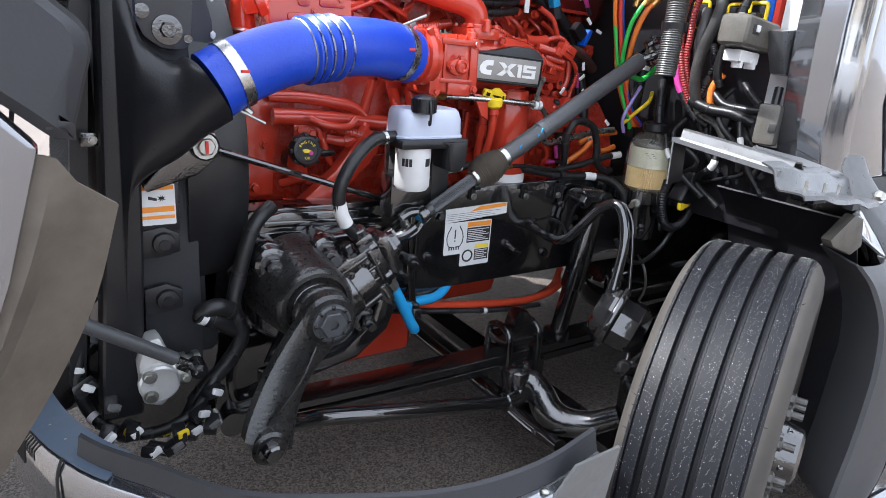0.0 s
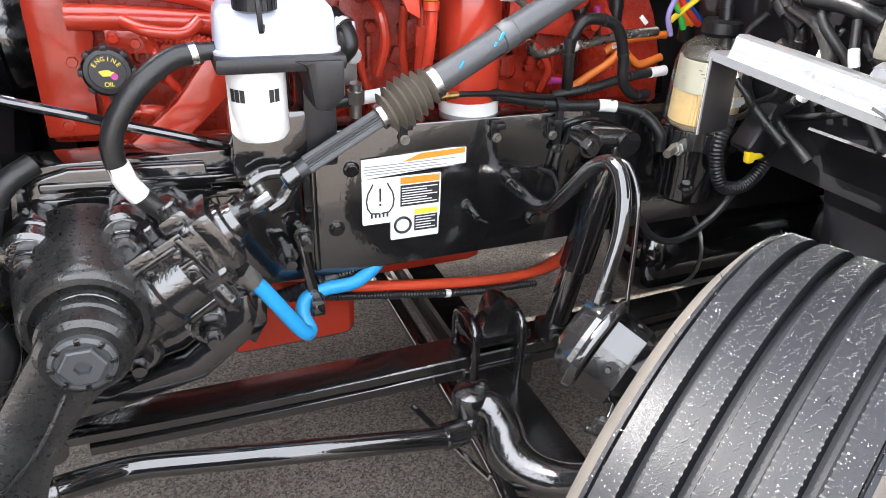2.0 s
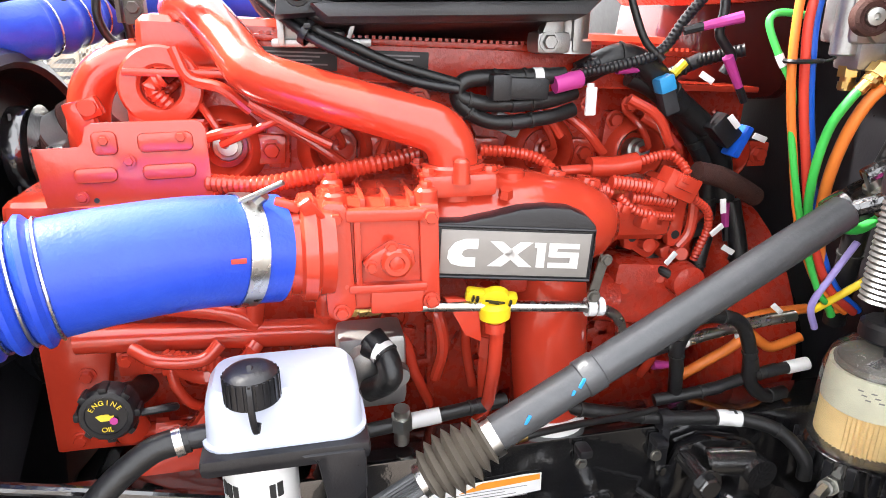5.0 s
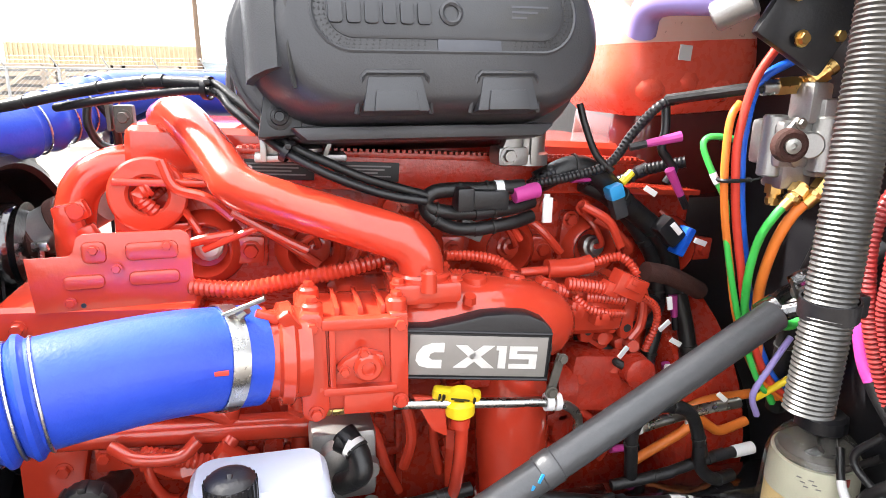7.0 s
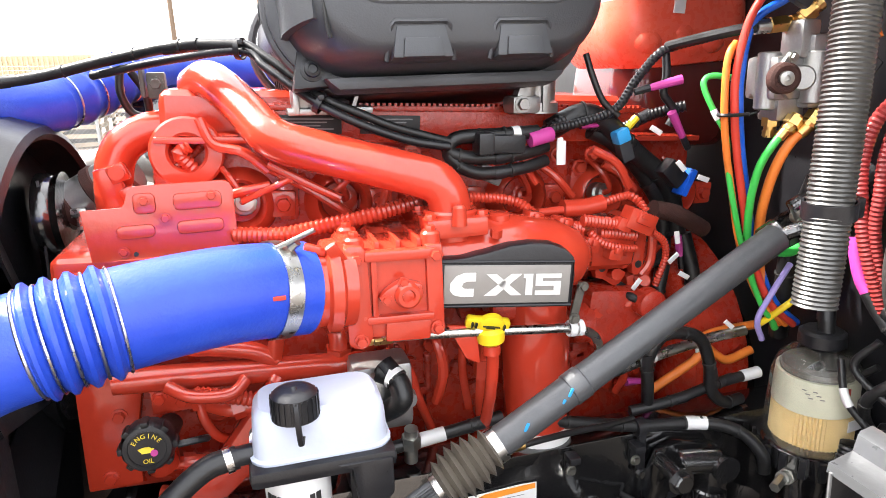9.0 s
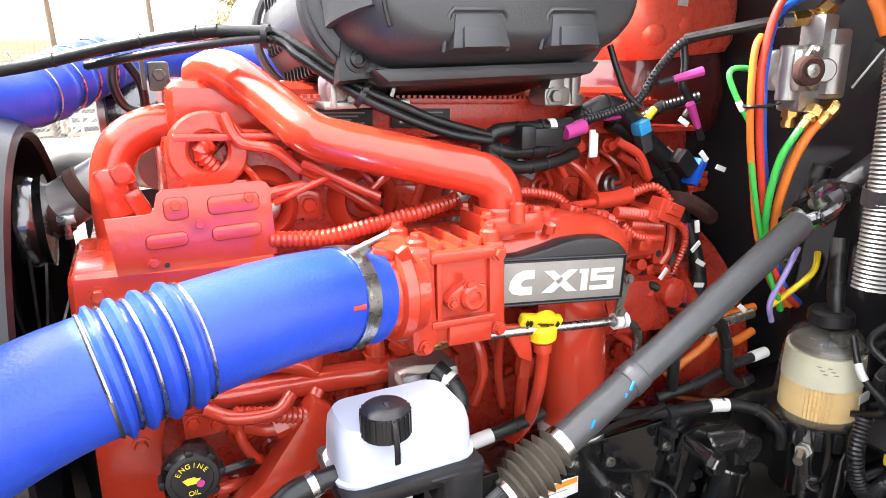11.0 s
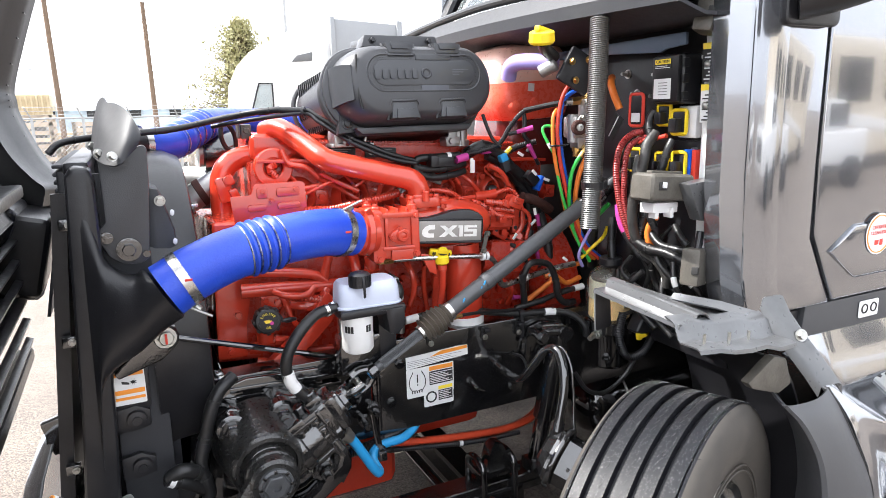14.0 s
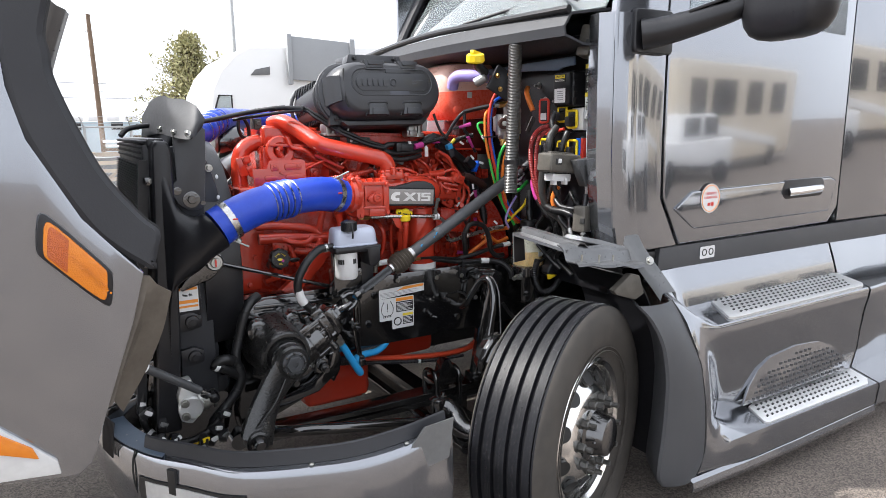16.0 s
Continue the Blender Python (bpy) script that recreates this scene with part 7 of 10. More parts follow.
mir = thing("door_mirror", (1.3, -0.8, 2.02), "black door mirror arm and housing", "mirror")
part("mirror_base", prism(round_rect(0.965, 2.05, 0.225, 0.175, 0.022, 4), "xz", CY - 0.030, 0.03, 0.010, 3), PLASTIC, mir)
part("mirror_arm", join(sweep(curve_points([(0.900, -0.675, 2.035), (0.955, -0.735, 2.045), (1.03, -0.81, 2.070), (1.12, -0.89, 2.105), (1.20, -0.945, 2.140)], 4), [0.062 - 0.0012 * i for i in range(17)], 18), box((1.06, -0.865, 2.135), (0.16, 0.035, 0.012), 0.005, (0, -18, -42))), PLASTIC, mir, "thick moulded black arm")
part("mirror_housing", ringed([[V(1.20 + v * k * 0.8 + 0.02 * math.sin(3 * u), -1.105 + u * k, z) for u, v in round_rect(0, 0, 0.375, 0.20, 0.09, 6)] for z, k in ((1.985, 0.42), (1.992, 0.62), (2.01, 0.80), (2.045, 0.93), (2.09, 0.99), (2.20, 1.0), (2.45, 0.99), (2.52, 0.90), (2.54, 0.6))]), PLASTIC, mir, "rounded black mirror shell")


# ---- step fairing ----
steps = thing("step_fairing", (2.2, -0.78, 0.12), "grey painted step fairing with two perforated aluminium treads", "side steps")
prof = [(-0.62, 1.03), (-0.65, 0.95), (-0.675, 0.875), (-0.686, 0.838), (-0.77, 0.818), (-0.862, 0.797), (-0.870, 0.782), (-0.866, 0.745), (-0.850, 0.66), (-0.838, 0.55), (-0.832, 0.44), (-0.812, 0.326), (-0.90, 0.300), (-0.962, 0.283), (-0.966, 0.262), (-0.955, 0.150)]
SEAM = [(0.99, -0.66, 1.000), (0.995, -0.70, 0.985), (1.005, -0.74, 0.965), (1.012, -0.775, 0.945), (1.02, -0.805, 0.926), (1.027, -0.825, 0.90), (1.035, -0.845, 0.87), (1.042, -0.862, 0.84), (1.068, -0.905, 0.72), (1.092, -0.923, 0.60), (1.113, -0.929, 0.48), (1.121, -0.930, 0.40), (1.128, -0.930, 0.31), (1.124, -0.930, 0.255), (1.105, -0.929, 0.20), (1.090, -0.925, 0.145)]


def ease(a):
    a = min(1.0, max(0.0, a))
    return a * a * (3 - 2 * a)


def fair_row(x):
    row = []
    for i, ((y, z), (sx, sy, sz)) in enumerate(zip(prof, SEAM)):
        px = sx + (x - 1.0) * (1.62 - sx) / 0.62 if x < 1.62 else x
        reach = 1.25 if i < 8 else 1.30 + 0.028 * (i - 8)
        k = ease((px - sx) / (reach - sx))
        row.append(V(px, sy + (y - sy) * k, sz + (z - sz) * k))
    return row


part("fairing_skin", sheet([fair_row(1.0 + 0.031 * k) for k in range(21)] + [fair_row(x) for x in (1.8, 2.1, 2.4, 2.5)], 0.006), PAINT, steps)
part("fairing_skin", sheet([[V(x, y - 0.004 + 0.03 * ease((x - 2.505) / 0.5), z) for y, z in prof] for x in (2.512, 2.6, 2.75, 3.0, 3.6, 4.6)], 0.006), PAINT, steps, "rear fairing section")
part("skirt_lip", sheet([[V(x, y - 0.010 * ease((x - 1.0) / 0.5), z + 0.018 * max(0.0, x - 1.7)) for x in (1.03, 1.2, 1.4, 1.8, 2.2, 2.5)] for y, z in ((-0.930, 0.150), (-0.948, 0.140), (-0.955, 0.115), (-0.945, 0.090))], 0.005), PAINT, steps, "flanged lower lip")


def tread(y0, z0, slope, outline, parent):
    m = frame_of((0, y0, z0), (1, 0, 0), (0, -1, -slope))
    out = [(x, -(y - y0)) for x, y in outline]
    t = part("tread", flat_prism(m, out[::-1], 0.0, 0.020, 0.005), STEPALU, parent, "perforated aluminium tread")
    n = m.to_3x3() @ V(0, 0, 1)
    lift = 0.020 if n.z > 0 else 0.0
    holes = []
    vmax = max(v for u, v in out)
    for j in range(int(vmax / 0.025)):
        for i in range(40):
            u, v = out[0][0] + 0.03 + i * 0.038 + (j % 2) * 0.019, 0.012 + j * 0.025
            if max(out[0][0], out[1][0]) + 0.02 < u < 2.42 - 0.4 * (v / vmax) ** 3 * 0.1 and v < vmax - 0.014:
                holes.append(box(tuple(m @ V(u, v, lift)), (0.021, 0.010, 0.0030), 0.0, (math.degrees(math.atan(slope)), 0, 18)))
    part("perforation", join(*holes), INK, t, "dark slotted holes")["kind"] = "stuff"


tread(-0.690, 0.848, 0.22, [(1.415, -0.700), (1.352, -0.846), (1.375, -0.862), (2.46, -0.862), (2.50, -0.84), (2.498, -0.70), (2.48, -0.690), (1.49, -0.690)], steps)
tread(-0.812, 0.338, 0.30, [(1.555, -0.838), (1.530, -0.946), (1.55, -0.960), (2.42, -0.960), (2.47, -0.93), (2.47, -0.83), (2.45, -0.815), (1.68, -0.815)], steps)
OVAL = [(1.50, 0.345), (1.54, 0.44), (1.60, 0.51), (1.69, 0.555), (1.90, 0.575), (2.10, 0.56), (2.24, 0.51), (2.36, 0.42), (2.44, 0.345)]
oval = part("kick_plate", prism(OVAL, "xz", -0.846, 0.014, 0.003), PAINT, steps, "perforated oval kick plate")
hol = []
for j in range(7):
    for i in range(24):
        x, z = 1.54 + i * 0.037 + (j % 2) * 0.018, 0.365 + j * 0.028
        if (x - 1.97) ** 2 / 0.43 ** 2 + (z - 0.34) ** 2 / 0.205 ** 2 < 0.92:
            hol.append(box((x, -0.8465, z), (0.022, 0.003, 0.012), 0.0, (0, 10, 0)))
part("perforation", join(*hol), DARKTRIM, oval, "dark pressed slots")["kind"] = "stuff"
EDGE = curve_points([(0.755, -0.850, 0.955), (0.800, -0.880, 0.895), (0.845, -0.908, 0.79), (0.868, -0.918, 0.66), (0.870, -0.920, 0.55), (0.862, -0.920, 0.40), (0.848, -0.918, 0.28), (0.850, -0.915, 0.20), (0.885, -0.912, 0.150)], 4)
REAR = curve_points([(1.012, -0.800, 0.932), (1.022, -0.832, 0.885), (1.040, -0.872, 0.80), (1.072, -0.912, 0.68), (1.092, -0.922, 0.585), (1.110, -0.927, 0.46), (1.118, -0.928, 0.33), (1.112, -0.928, 0.22), (1.070, -0.922, 0.135)], 4)
flare_rows = [[p + V(0.10, 0.16, 0.0) for p in EDGE], [p + V(0.012, 0.035, 0.0) for p in EDGE], [p + V(-0.002, 0.008, 0.0) for p in EDGE], [p + V(0.006, -0.003, 0) for p in EDGE]]
for f in (0.15, 0.35, 0.55, 0.75, 0.92, 1.0):
    flare_rows.append([p.lerp(q, f) + V(0, -0.022 * math.sin(math.pi * f), 0) for p, q in zip(EDGE, REAR)])
flare_rows.append([q + V(0.004, 0.020, 0) for q in REAR])
part("arch_flare", sheet(flare_rows, 0.006), DARKTRIM, steps, "dark grey wheel arch flare")
part("flare_seam", sweep([q + V(0.006, 0.004, 0) for q in REAR], 0.004, 6), INK, steps)

# inner fender: liner over the tyre, and bracket
fend = thing("inner_fender", (0.75, -0.5, 0.9), "bare grey inner fender bracket with black splash liner", "fender bracket")
LN = curve_points([(0.80, 0, 1.06), (0.88, 0, 0.97), (0.955, 0, 0.77), (0.985, 0, 0.45), (0.98, 0, 0.2)], 4)
part("splash_liner", sheet([[V(p.x, y, p.z) for p in LN] for y in (-0.36, -0.50, -0.64, -0.78)], 0.006), PLASTIC, fend, "black splash liner")
PROFILE = ((0.0, -0.012), (0.003, 0.0), (0.060, 0.001), (0.068, 0.022), (0.074, 0.026), (0.104, 0.026), (0.112, 0.018), (0.128, 0.0))


def shelf_z(x, y):
    return 1.237 + 0.10 * (y + 0.455) - 0.11 * (x - 0.42)


def shelf_row(y, reach):
    xf = 0.418 - 0.137 * (y + 0.455)
    row = [V(xf + dx, y + dx * 0.30 * (1 if y > -0.5 else 0.2), shelf_z(xf + dx, y) + dz) for dx, dz in PROFILE]
    return row + [V(xf + reach * 0.7, y + 0.03, shelf_z(xf + reach, y) - 0.004), V(xf + reach, y + 0.04, shelf_z(xf + reach, y))]


part("bracket_plank", sheet([shelf_row(y, r) for y, r in ((-0.452, 0.17), (-0.466, 0.185), (-0.54, 0.20), (-0.62, 0.22), (-0.70, 0.26), (-0.745, 0.30))], 0.004), BRACKET, fend, "light grey bare bracket with a raised rib")
outer = []
for dy, dz in ((-0.72, 0.014), (-0.748, 0.006), (-0.756, -0.002), (-0.770, -0.036), (-0.778, -0.042), (-0.830, -0.040), (-0.842, -0.044), (-0.846, -0.054)):
    outer.append([V(x, dy + (0.02 if i == 0 else 0) + 0.03 * (x - 0.46), 1.208 - 0.13 * (x - 0.455) + dz + 0.006 * math.sin(x * 40)) for i, x in enumerate((0.452, 0.50, 0.56, 0.62, 0.68, 0.74, 0.80))])
part("outer_plate", sheet(outer, 0.005), BRACKET, fend, "grey flanged outer plate")
part("rear_rib", sheet([[V(0.57, -0.60, 1.222), V(0.60, -0.585, 1.232), V(0.625, -0.57, 1.218)], [V(0.68, -0.67, 1.195), V(0.71, -0.655, 1.208), V(0.735, -0.635, 1.192)], [V(0.79, -0.745, 1.155), V(0.815, -0.73, 1.172), V(0.84, -0.71, 1.155)]], 0.005), BRACKET, fend, "raised rear rib")
part("front_leg", prism([(0.418, 1.228), (0.476, 1.222), (0.484, 1.112), (0.424, 1.108)], "xz", -0.458, 0.004, 0.001), PLASTIC, fend, "dark hanging front plate")
part("leg_edge", tube([(0.418, -0.4585, 1.228), (0.421, -0.4585, 1.165), (0.424, -0.4585, 1.109)], 0.0022, 6), GREYPLASTIC, fend)
for x, y in ((0.49, -0.80), (0.585, -0.795), (0.665, -0.79)):
    part("stud", cyl((x, y, 1.165 - 0.13 * (x - 0.455)), (x, y, 1.195 - 0.13 * (x - 0.455)), 0.004, seg=8), ZINC, fend)
part("strut", sheet([[V(x + dx - 0.012, y - 0.25 * dx, z + dz) for dx, dz in ((-0.040, -0.030), (-0.034, -0.002), (-0.026, 0.003), (0.020, 0.006), (0.030, 0.0), (0.034, -0.026))] for x, y, z in ((0.838, -0.735, 1.222), (0.846, -0.755, 1.18), (0.862, -0.800, 1.12), (0.888, -0.850, 1.05), (0.912, -0.880, 0.995))], 0.006), BRACKET, fend, "grey painted corner strut")
part("strut_bolt", hexbolt((0.858, -0.805, 1.125), (-0.35, -0.9, 0.3), 0.013, 0.014), ZINC, fend)
part("lower_plate", prism([(0.75, 1.085), (0.655, 1.025), (0.675, 1.005), (0.78, 0.97), (0.83, 0.99), (0.80, 1.07)], "xz", -0.81, 0.03, 0.006), TAUPE, fend, "taupe moulded corner gusset")
part("flap", sheet([[V(1.005, -0.34, 0.93), V(1.03, -0.36, 0.92)], [V(1.0, -0.41, 0.86), V(1.03, -0.43, 0.85)], [V(0.99, -0.47, 0.78), V(1.03, -0.49, 0.77)]], 0.006), TAUPE, fend, "taupe flap behind the tyre")


def clip_block(x, y, z, sx, sy, sz, rot):
    ob = thing("latch_block", (x, y, z - sz / 2), "taupe plastic hood latch block on the firewall edge", "latch", "hood latch blocks")
    part("block", box((x, y, z), (sx, sy, sz), 0.012, rot), TAUPE, ob)
    part("slot", box((x - sx * 0.35, y - sy * 0.48, z - 0.005), (0.016, 0.02, 0.024), 0.003, rot), INK, ob)
    part("stalk", cyl((x + 0.01, y, z + sz * 0.4), (x + 0.03, y + 0.01, z + sz * 0.9), 0.012, seg=10), PLASTIC, ob)


clip_block(0.750, -0.515, 1.275, 0.07, 0.06, 0.115, (0, 6, 20))
clip_block(0.775, -0.50, 2.02, 0.075, 0.06, 0.13, (8, 10, 20))

# ---- fuel water separator ----
sep = thing("fuel_separator", (0.76, -0.11, 0.82), "fuel water separator with clear bowl and pleated cream filter", "fuel filter")
SC = V(0.800, -0.078, 0)
part("base", join(lathe(SC + V(0, 0, 0.80), (0, 0, 1), [(0, 0.06), (0.012, 0.074), (0.10, 0.078), (0.13, 0.082), (0.16, 0.084)], 32), box(tuple(SC + V(0.02, 0.08, 0.90)), (0.17, 0.08, 0.14), 0.012)), BLACK, sep, "black cast base")
ring = part("lock_ring", lathe(SC + V(0, 0, 0.940), (0, 0, 1), [(0, 0.090), (0.005, 0.099), (0.046, 0.097), (0.052, 0.088)], 40), BLACK, sep)
for k in range(18):
    a = 2 * math.pi * k / 18
    part("lug", box(tuple(SC + V(0.099 * math.cos(a), 0.099 * math.sin(a), 0.964)), (0.008, 0.013, 0.040), 0.002, (0, 0, math.degrees(a))), PLASTIC, ring)
bowl = part("bowl", lathe(SC + V(0, 0, 0.985), (0, 0, 1), [(0, 0.088), (0.14, 0.082), (0.172, 0.072), (0.192, 0.050), (0.198, 0.03), (0.198, 0)], 48), CLEAR, sep, "clear plastic bowl")
bowl.visible_shadow = False
pl_r = [[SC + V(0, 0, z) + V(math.cos(2 * math.pi * i / 120), math.sin(2 * math.pi * i / 120), 0) * (0.071 if i % 2 else 0.064) for i in range(120)] for z in (0.99, 1.066)]
part("pleats", ringed(pl_r), PLEAT, sep, "cream pleated filter paper", smooth=0)
part("bowl_label", lathe(SC + V(0, 0, 1.064), (0, 0, 1), [(0, 0.066), (0, 0.0725), (0.068, 0.0710), (0.068, 0.06)], 48), CREAM, sep, "pale cream cartridge label")
part("cartridge_top", lathe(SC + V(0, 0, 1.132), (0, 0, 1), [(0, 0.064), (0.006, 0.066), (0.012, 0.062), (0.014, 0.02)], 40), TAUPE, sep)
for k in range(6):
    a = -152 + 5 * k
    part("label_print", box(tuple(SC + V(0.0728 * math.cos(radians(a)), 0.0728 * math.sin(radians(a)), 1.116 - 0.007 * (k % 3))), (0.001, 0.008, 0.002), 0.0, (0, 0, a)), GREYINK, sep)
part("label_mark", box(tuple(SC + V(0.0727 * math.cos(radians(-92)), 0.0727 * math.sin(radians(-92)), 1.118)), (0.002, 0.012, 0.014), 0.0, (0, 0, -92)), REDINK, sep)
part("code_label", box(tuple(SC + V(0.0868 * math.cos(radians(-82)), 0.0868 * math.sin(radians(-82)), 1.055)), (0.002, 0.040, 0.022), 0.0, (0, 0, -82)), PAPER, sep, "white code sticker")
part("top_cap", lathe(SC + V(0, 0, 1.180), (0, 0, 1), [(0, 0.030), (0.010, 0.044), (0.032, 0.043), (0.038, 0.036), (0.040, 0.0)], 12), PLASTIC, sep)
part("drain_fitting", join(cyl(SC + V(-0.06, -0.03, 0.935), SC + V(-0.118, -0.06, 0.952), 0.013, seg=10), cyl(SC + V(-0.118, -0.06, 0.952), SC + V(-0.148, -0.075, 0.948), 0.010, seg=6), cyl(SC + V(-0.085, -0.045, 0.943), SC + V(-0.102, -0.053, 0.948), 0.016, seg=6)), ZINC, sep)
for dx, dy in ((-0.055, -0.055), (0.035, -0.072)):
    part("bolt", hexbolt(SC + V(dx, dy, 0.85), (dx, dy, 0.2), 0.012, 0.016), CAST, sep)

# ---- suspension and brakes ----
spring = thing("leaf_spring", (0.3, 0.0, 0.24), "black taper leaf spring under the frame rail with clamp plates", "leaf spring")
for zz, x0, x1, th in ((0.0, -0.66, 1.40, 0.030), (-0.034, -0.60, 1.28, 0.030)):
    rws = []
    for i in range(25):
        x = x0 + (x1 - x0) * i / 24
        z = 0.400 + zz + 0.02 * ((x - 0.35) / 0.9) ** 2
        t = th * (0.8 + 0.3 * math.exp(-((x - 0.37) / 0.4) ** 2))
        rws.append([V(x, y, z + s * t / 2) for y, s in ((-0.048, 0.8), (-0.044, 1), (0.044, 1), (0.048, 0.8), (0.048, -0.8), (0.044, -1), (-0.044, -1), (-0.048, -0.8))])
    part("leaf", ringed(rws), CAST, spring)
part("spring_eye", lathe((-0.67, -0.05, 0.41), (0, 1, 0), [(0, 0.035), (0.1, 0.035)], 20), CAST, spring)
part("top_plate", join(box((0.34, 0.0, 0.455), (0.17, 0.11, 0.030), 0.008), prism([(0.29, 0.465), (0.315, 0.54), (0.335, 0.56), (0.365, 0.555), (0.38, 0.52), (0.40, 0.525), (0.415, 0.465)], "xz", -0.03, 0.06, 0.01)), CAST, spring)
part("axle_seat", box((0.34, 0.0, 0.335), (0.20, 0.12, 0.09), 0.012), CAST, spring)
for x in (0.265, 0.395):
    part("u_bolt", tube([(x, -0.060, 0.27), (x, -0.061, 0.44), (x, -0.05, 0.492), (x, 0.0, 0.51), (x, 0.05, 0.492), (x, 0.061, 0.44), (x, 0.06, 0.27)], 0.012, 12), BLACK, spring)
hang = thing("spring_hanger", (-0.45, -0.03, 0.50), "black cast spring hanger bracket under the frame rail", "bracket")
part("plate", prism([(-0.71, 0.46), (-0.60, 0.97), (-0.52, 0.99), (-0.30, 0.98), (-0.24, 0.70), (-0.255, 0.62), (-0.33, 0.545), (-0.60, 0.44), (-0.68, 0.43)], "xz", -0.022, 0.018, 0.005), BLACK, hang)
part("rib", tube([(-0.60, -0.03, 0.965), (-0.66, -0.03, 0.60), (-0.665, -0.03, 0.50), (-0.63, -0.03, 0.475), (-0.48, -0.03, 0.525), (-0.33, -0.03, 0.575), (-0.27, -0.03, 0.64), (-0.255, -0.03, 0.70)], 0.012, 8), BLACK, hang)
for z, y in ((0.925, -0.018), (0.955, -0.02)):
    part("top_bar", box((-0.40, y, z), (0.34, 0.02, 0.018), 0.005, (0, 2.5, 0)), BLACK, hang)
part("hanger_tab", prism([(-0.285, 0.62), (-0.25, 0.70), (-0.215, 0.70), (-0.22, 0.63), (-0.25, 0.58)], "xz", -0.05, 0.03, 0.006), BLACK, hang)
part("horn_plate", prism([(-1.02, 0.52), (-0.99, 0.80), (-0.72, 0.86), (-0.62, 0.62), (-0.655, 0.46), (-0.80, 0.40), (-0.96, 0.44)], "xz", 0.005, 0.02, 0.006), BLACK, hang, "black frame horn plate")
for x, z in ((-0.50, 0.60), (-0.40, 0.63), (-0.45, 0.56)):
    part("bolt", hexbolt((x, -0.022, z), (0, -1, 0), 0.016, 0.018), CAST, hang)
shock = thing("shock_absorber", (0.5, -0.06, 0.44), "glossy black shock absorber between rail and axle", "shock absorber")
part("outer_tube", cyl((0.578, -0.06, 0.91), (0.525, -0.055, 0.63), 0.040, seg=24, bevel=0.004), BLACK, shock)
part("inner_tube", cyl((0.530, -0.055, 0.66), (0.492, -0.05, 0.46), 0.031, seg=24, bevel=0.004), BLACK, shock)
part("upper_eye", join(cyl((0.60, -0.09, 0.955), (0.60, -0.02, 0.955), 0.028, seg=20), box((0.59, -0.055, 0.92), (0.05, 0.05, 0.06), 0.01)), CAST, shock)
part("upper_bracket", prism([(0.43, 0.80), (0.475, 0.99), (0.52, 1.0), (0.60, 0.985), (0.585, 0.94), (0.53, 0.93), (0.47, 0.79)], "xz", -0.035, 0.03, 0.006), BLACK, shock)
part("eye_bolt", join(cyl((0.485, -0.035, 0.97), (0.485, -0.10, 0.965), 0.016, seg=12), hexbolt((0.485, -0.10, 0.965), (0, -1, 0), 0.020, 0.016), cyl((0.51, -0.05, 0.968), (0.60, -0.06, 0.962), 0.026, seg=16, bevel=0.004)), CAST, shock)
part("lower_mount", join(box((0.485, -0.05, 0.455), (0.07, 0.07, 0.05), 0.01), hexbolt((0.475, -0.085, 0.455), (-0.3, -1, 0), 0.015, 0.016)), CAST, shock)
axle = thing("front_axle", (0.40, 0.43, 0.28), "black forged front axle beam", "axle")
WEB = [(-0.05, 0.06), (-0.05, 0.035), (-0.014, 0.022), (-0.014, -0.022), (-0.05, -0.035), (-0.05, -0.06), (0.05, -0.06), (0.05, -0.035), (0.014, -0.022), (0.014, 0.022), (0.05, 0.035), (0.05, 0.06)]
part("beam", prism([(0.37 + u, 0.245 + v) for u, v in WEB], "xz", -0.52, 1.9), CAST, axle)
part("knuckle", join(cyl((0.40, -0.50, 0.22), (0.40, -0.50, 0.52), 0.05, seg=20, bevel=0.006), box((0.41, -0.55, 0.42), (0.16, 0.10, 0.24), 0.03, (0, 0, -22), 3)), CAST, axle)
part("steering_arm", sweep(curve_points([(0.184, -0.206, 0.428), (0.222, -0.236, 0.420), (0.238, -0.268, 0.388), (0.238, -0.315, 0.352), (0.262, -0.368, 0.338), (0.310, -0.425, 0.352), (0.365, -0.49, 0.40)], 6), [0.036 + 0.014 * math.sin(min(1.0, i / 36) * math.pi) ** 2 for i in range(37)], 20), CAST, axle, "black forged S-shaped steering arm")
part("arm_end", join(lathe((0.182, -0.212, 0.385), (0, 0, 1), [(0, 0.030), (0.02, 0.038), (0.060, 0.042), (0.076, 0.038), (0.084, 0.026)], 24), lathe((0.205, -0.215, 0.462), (0.2, 0, 1), [(0, 0.016), (0.012, 0.016), (0.014, 0.010), (0.024, 0.009)], 6), cyl((0.186, -0.232, 0.47), (0.226, -0.198, 0.472), 0.003, seg=6)), CAST, axle)
part("tie_rod", tube([(0.20, -0.42, 0.30), (0.23, -0.1, 0.27), (0.23, 0.95, 0.27), (0.2, 1.3, 0.30)], 0.022, 14), BLACK, axle)
part("dust_shield_rod", tube([(0.06, -0.17, 0.42), (0.12, -0.23, 0.355), (0.19, -0.30, 0.285), (0.23, -0.36, 0.262), (0.31, -0.43, 0.29), (0.36, -0.49, 0.30)], 0.007, 8), BLACK, axle)
cham = thing("brake_chamber", (0.36, -0.43, 0.60), "black brake chamber behind the steer wheel", "brake chamber")
cd = V(0.52, -0.787, -0.326).normalized()
CB = V(0.318, -0.437, 0.713)
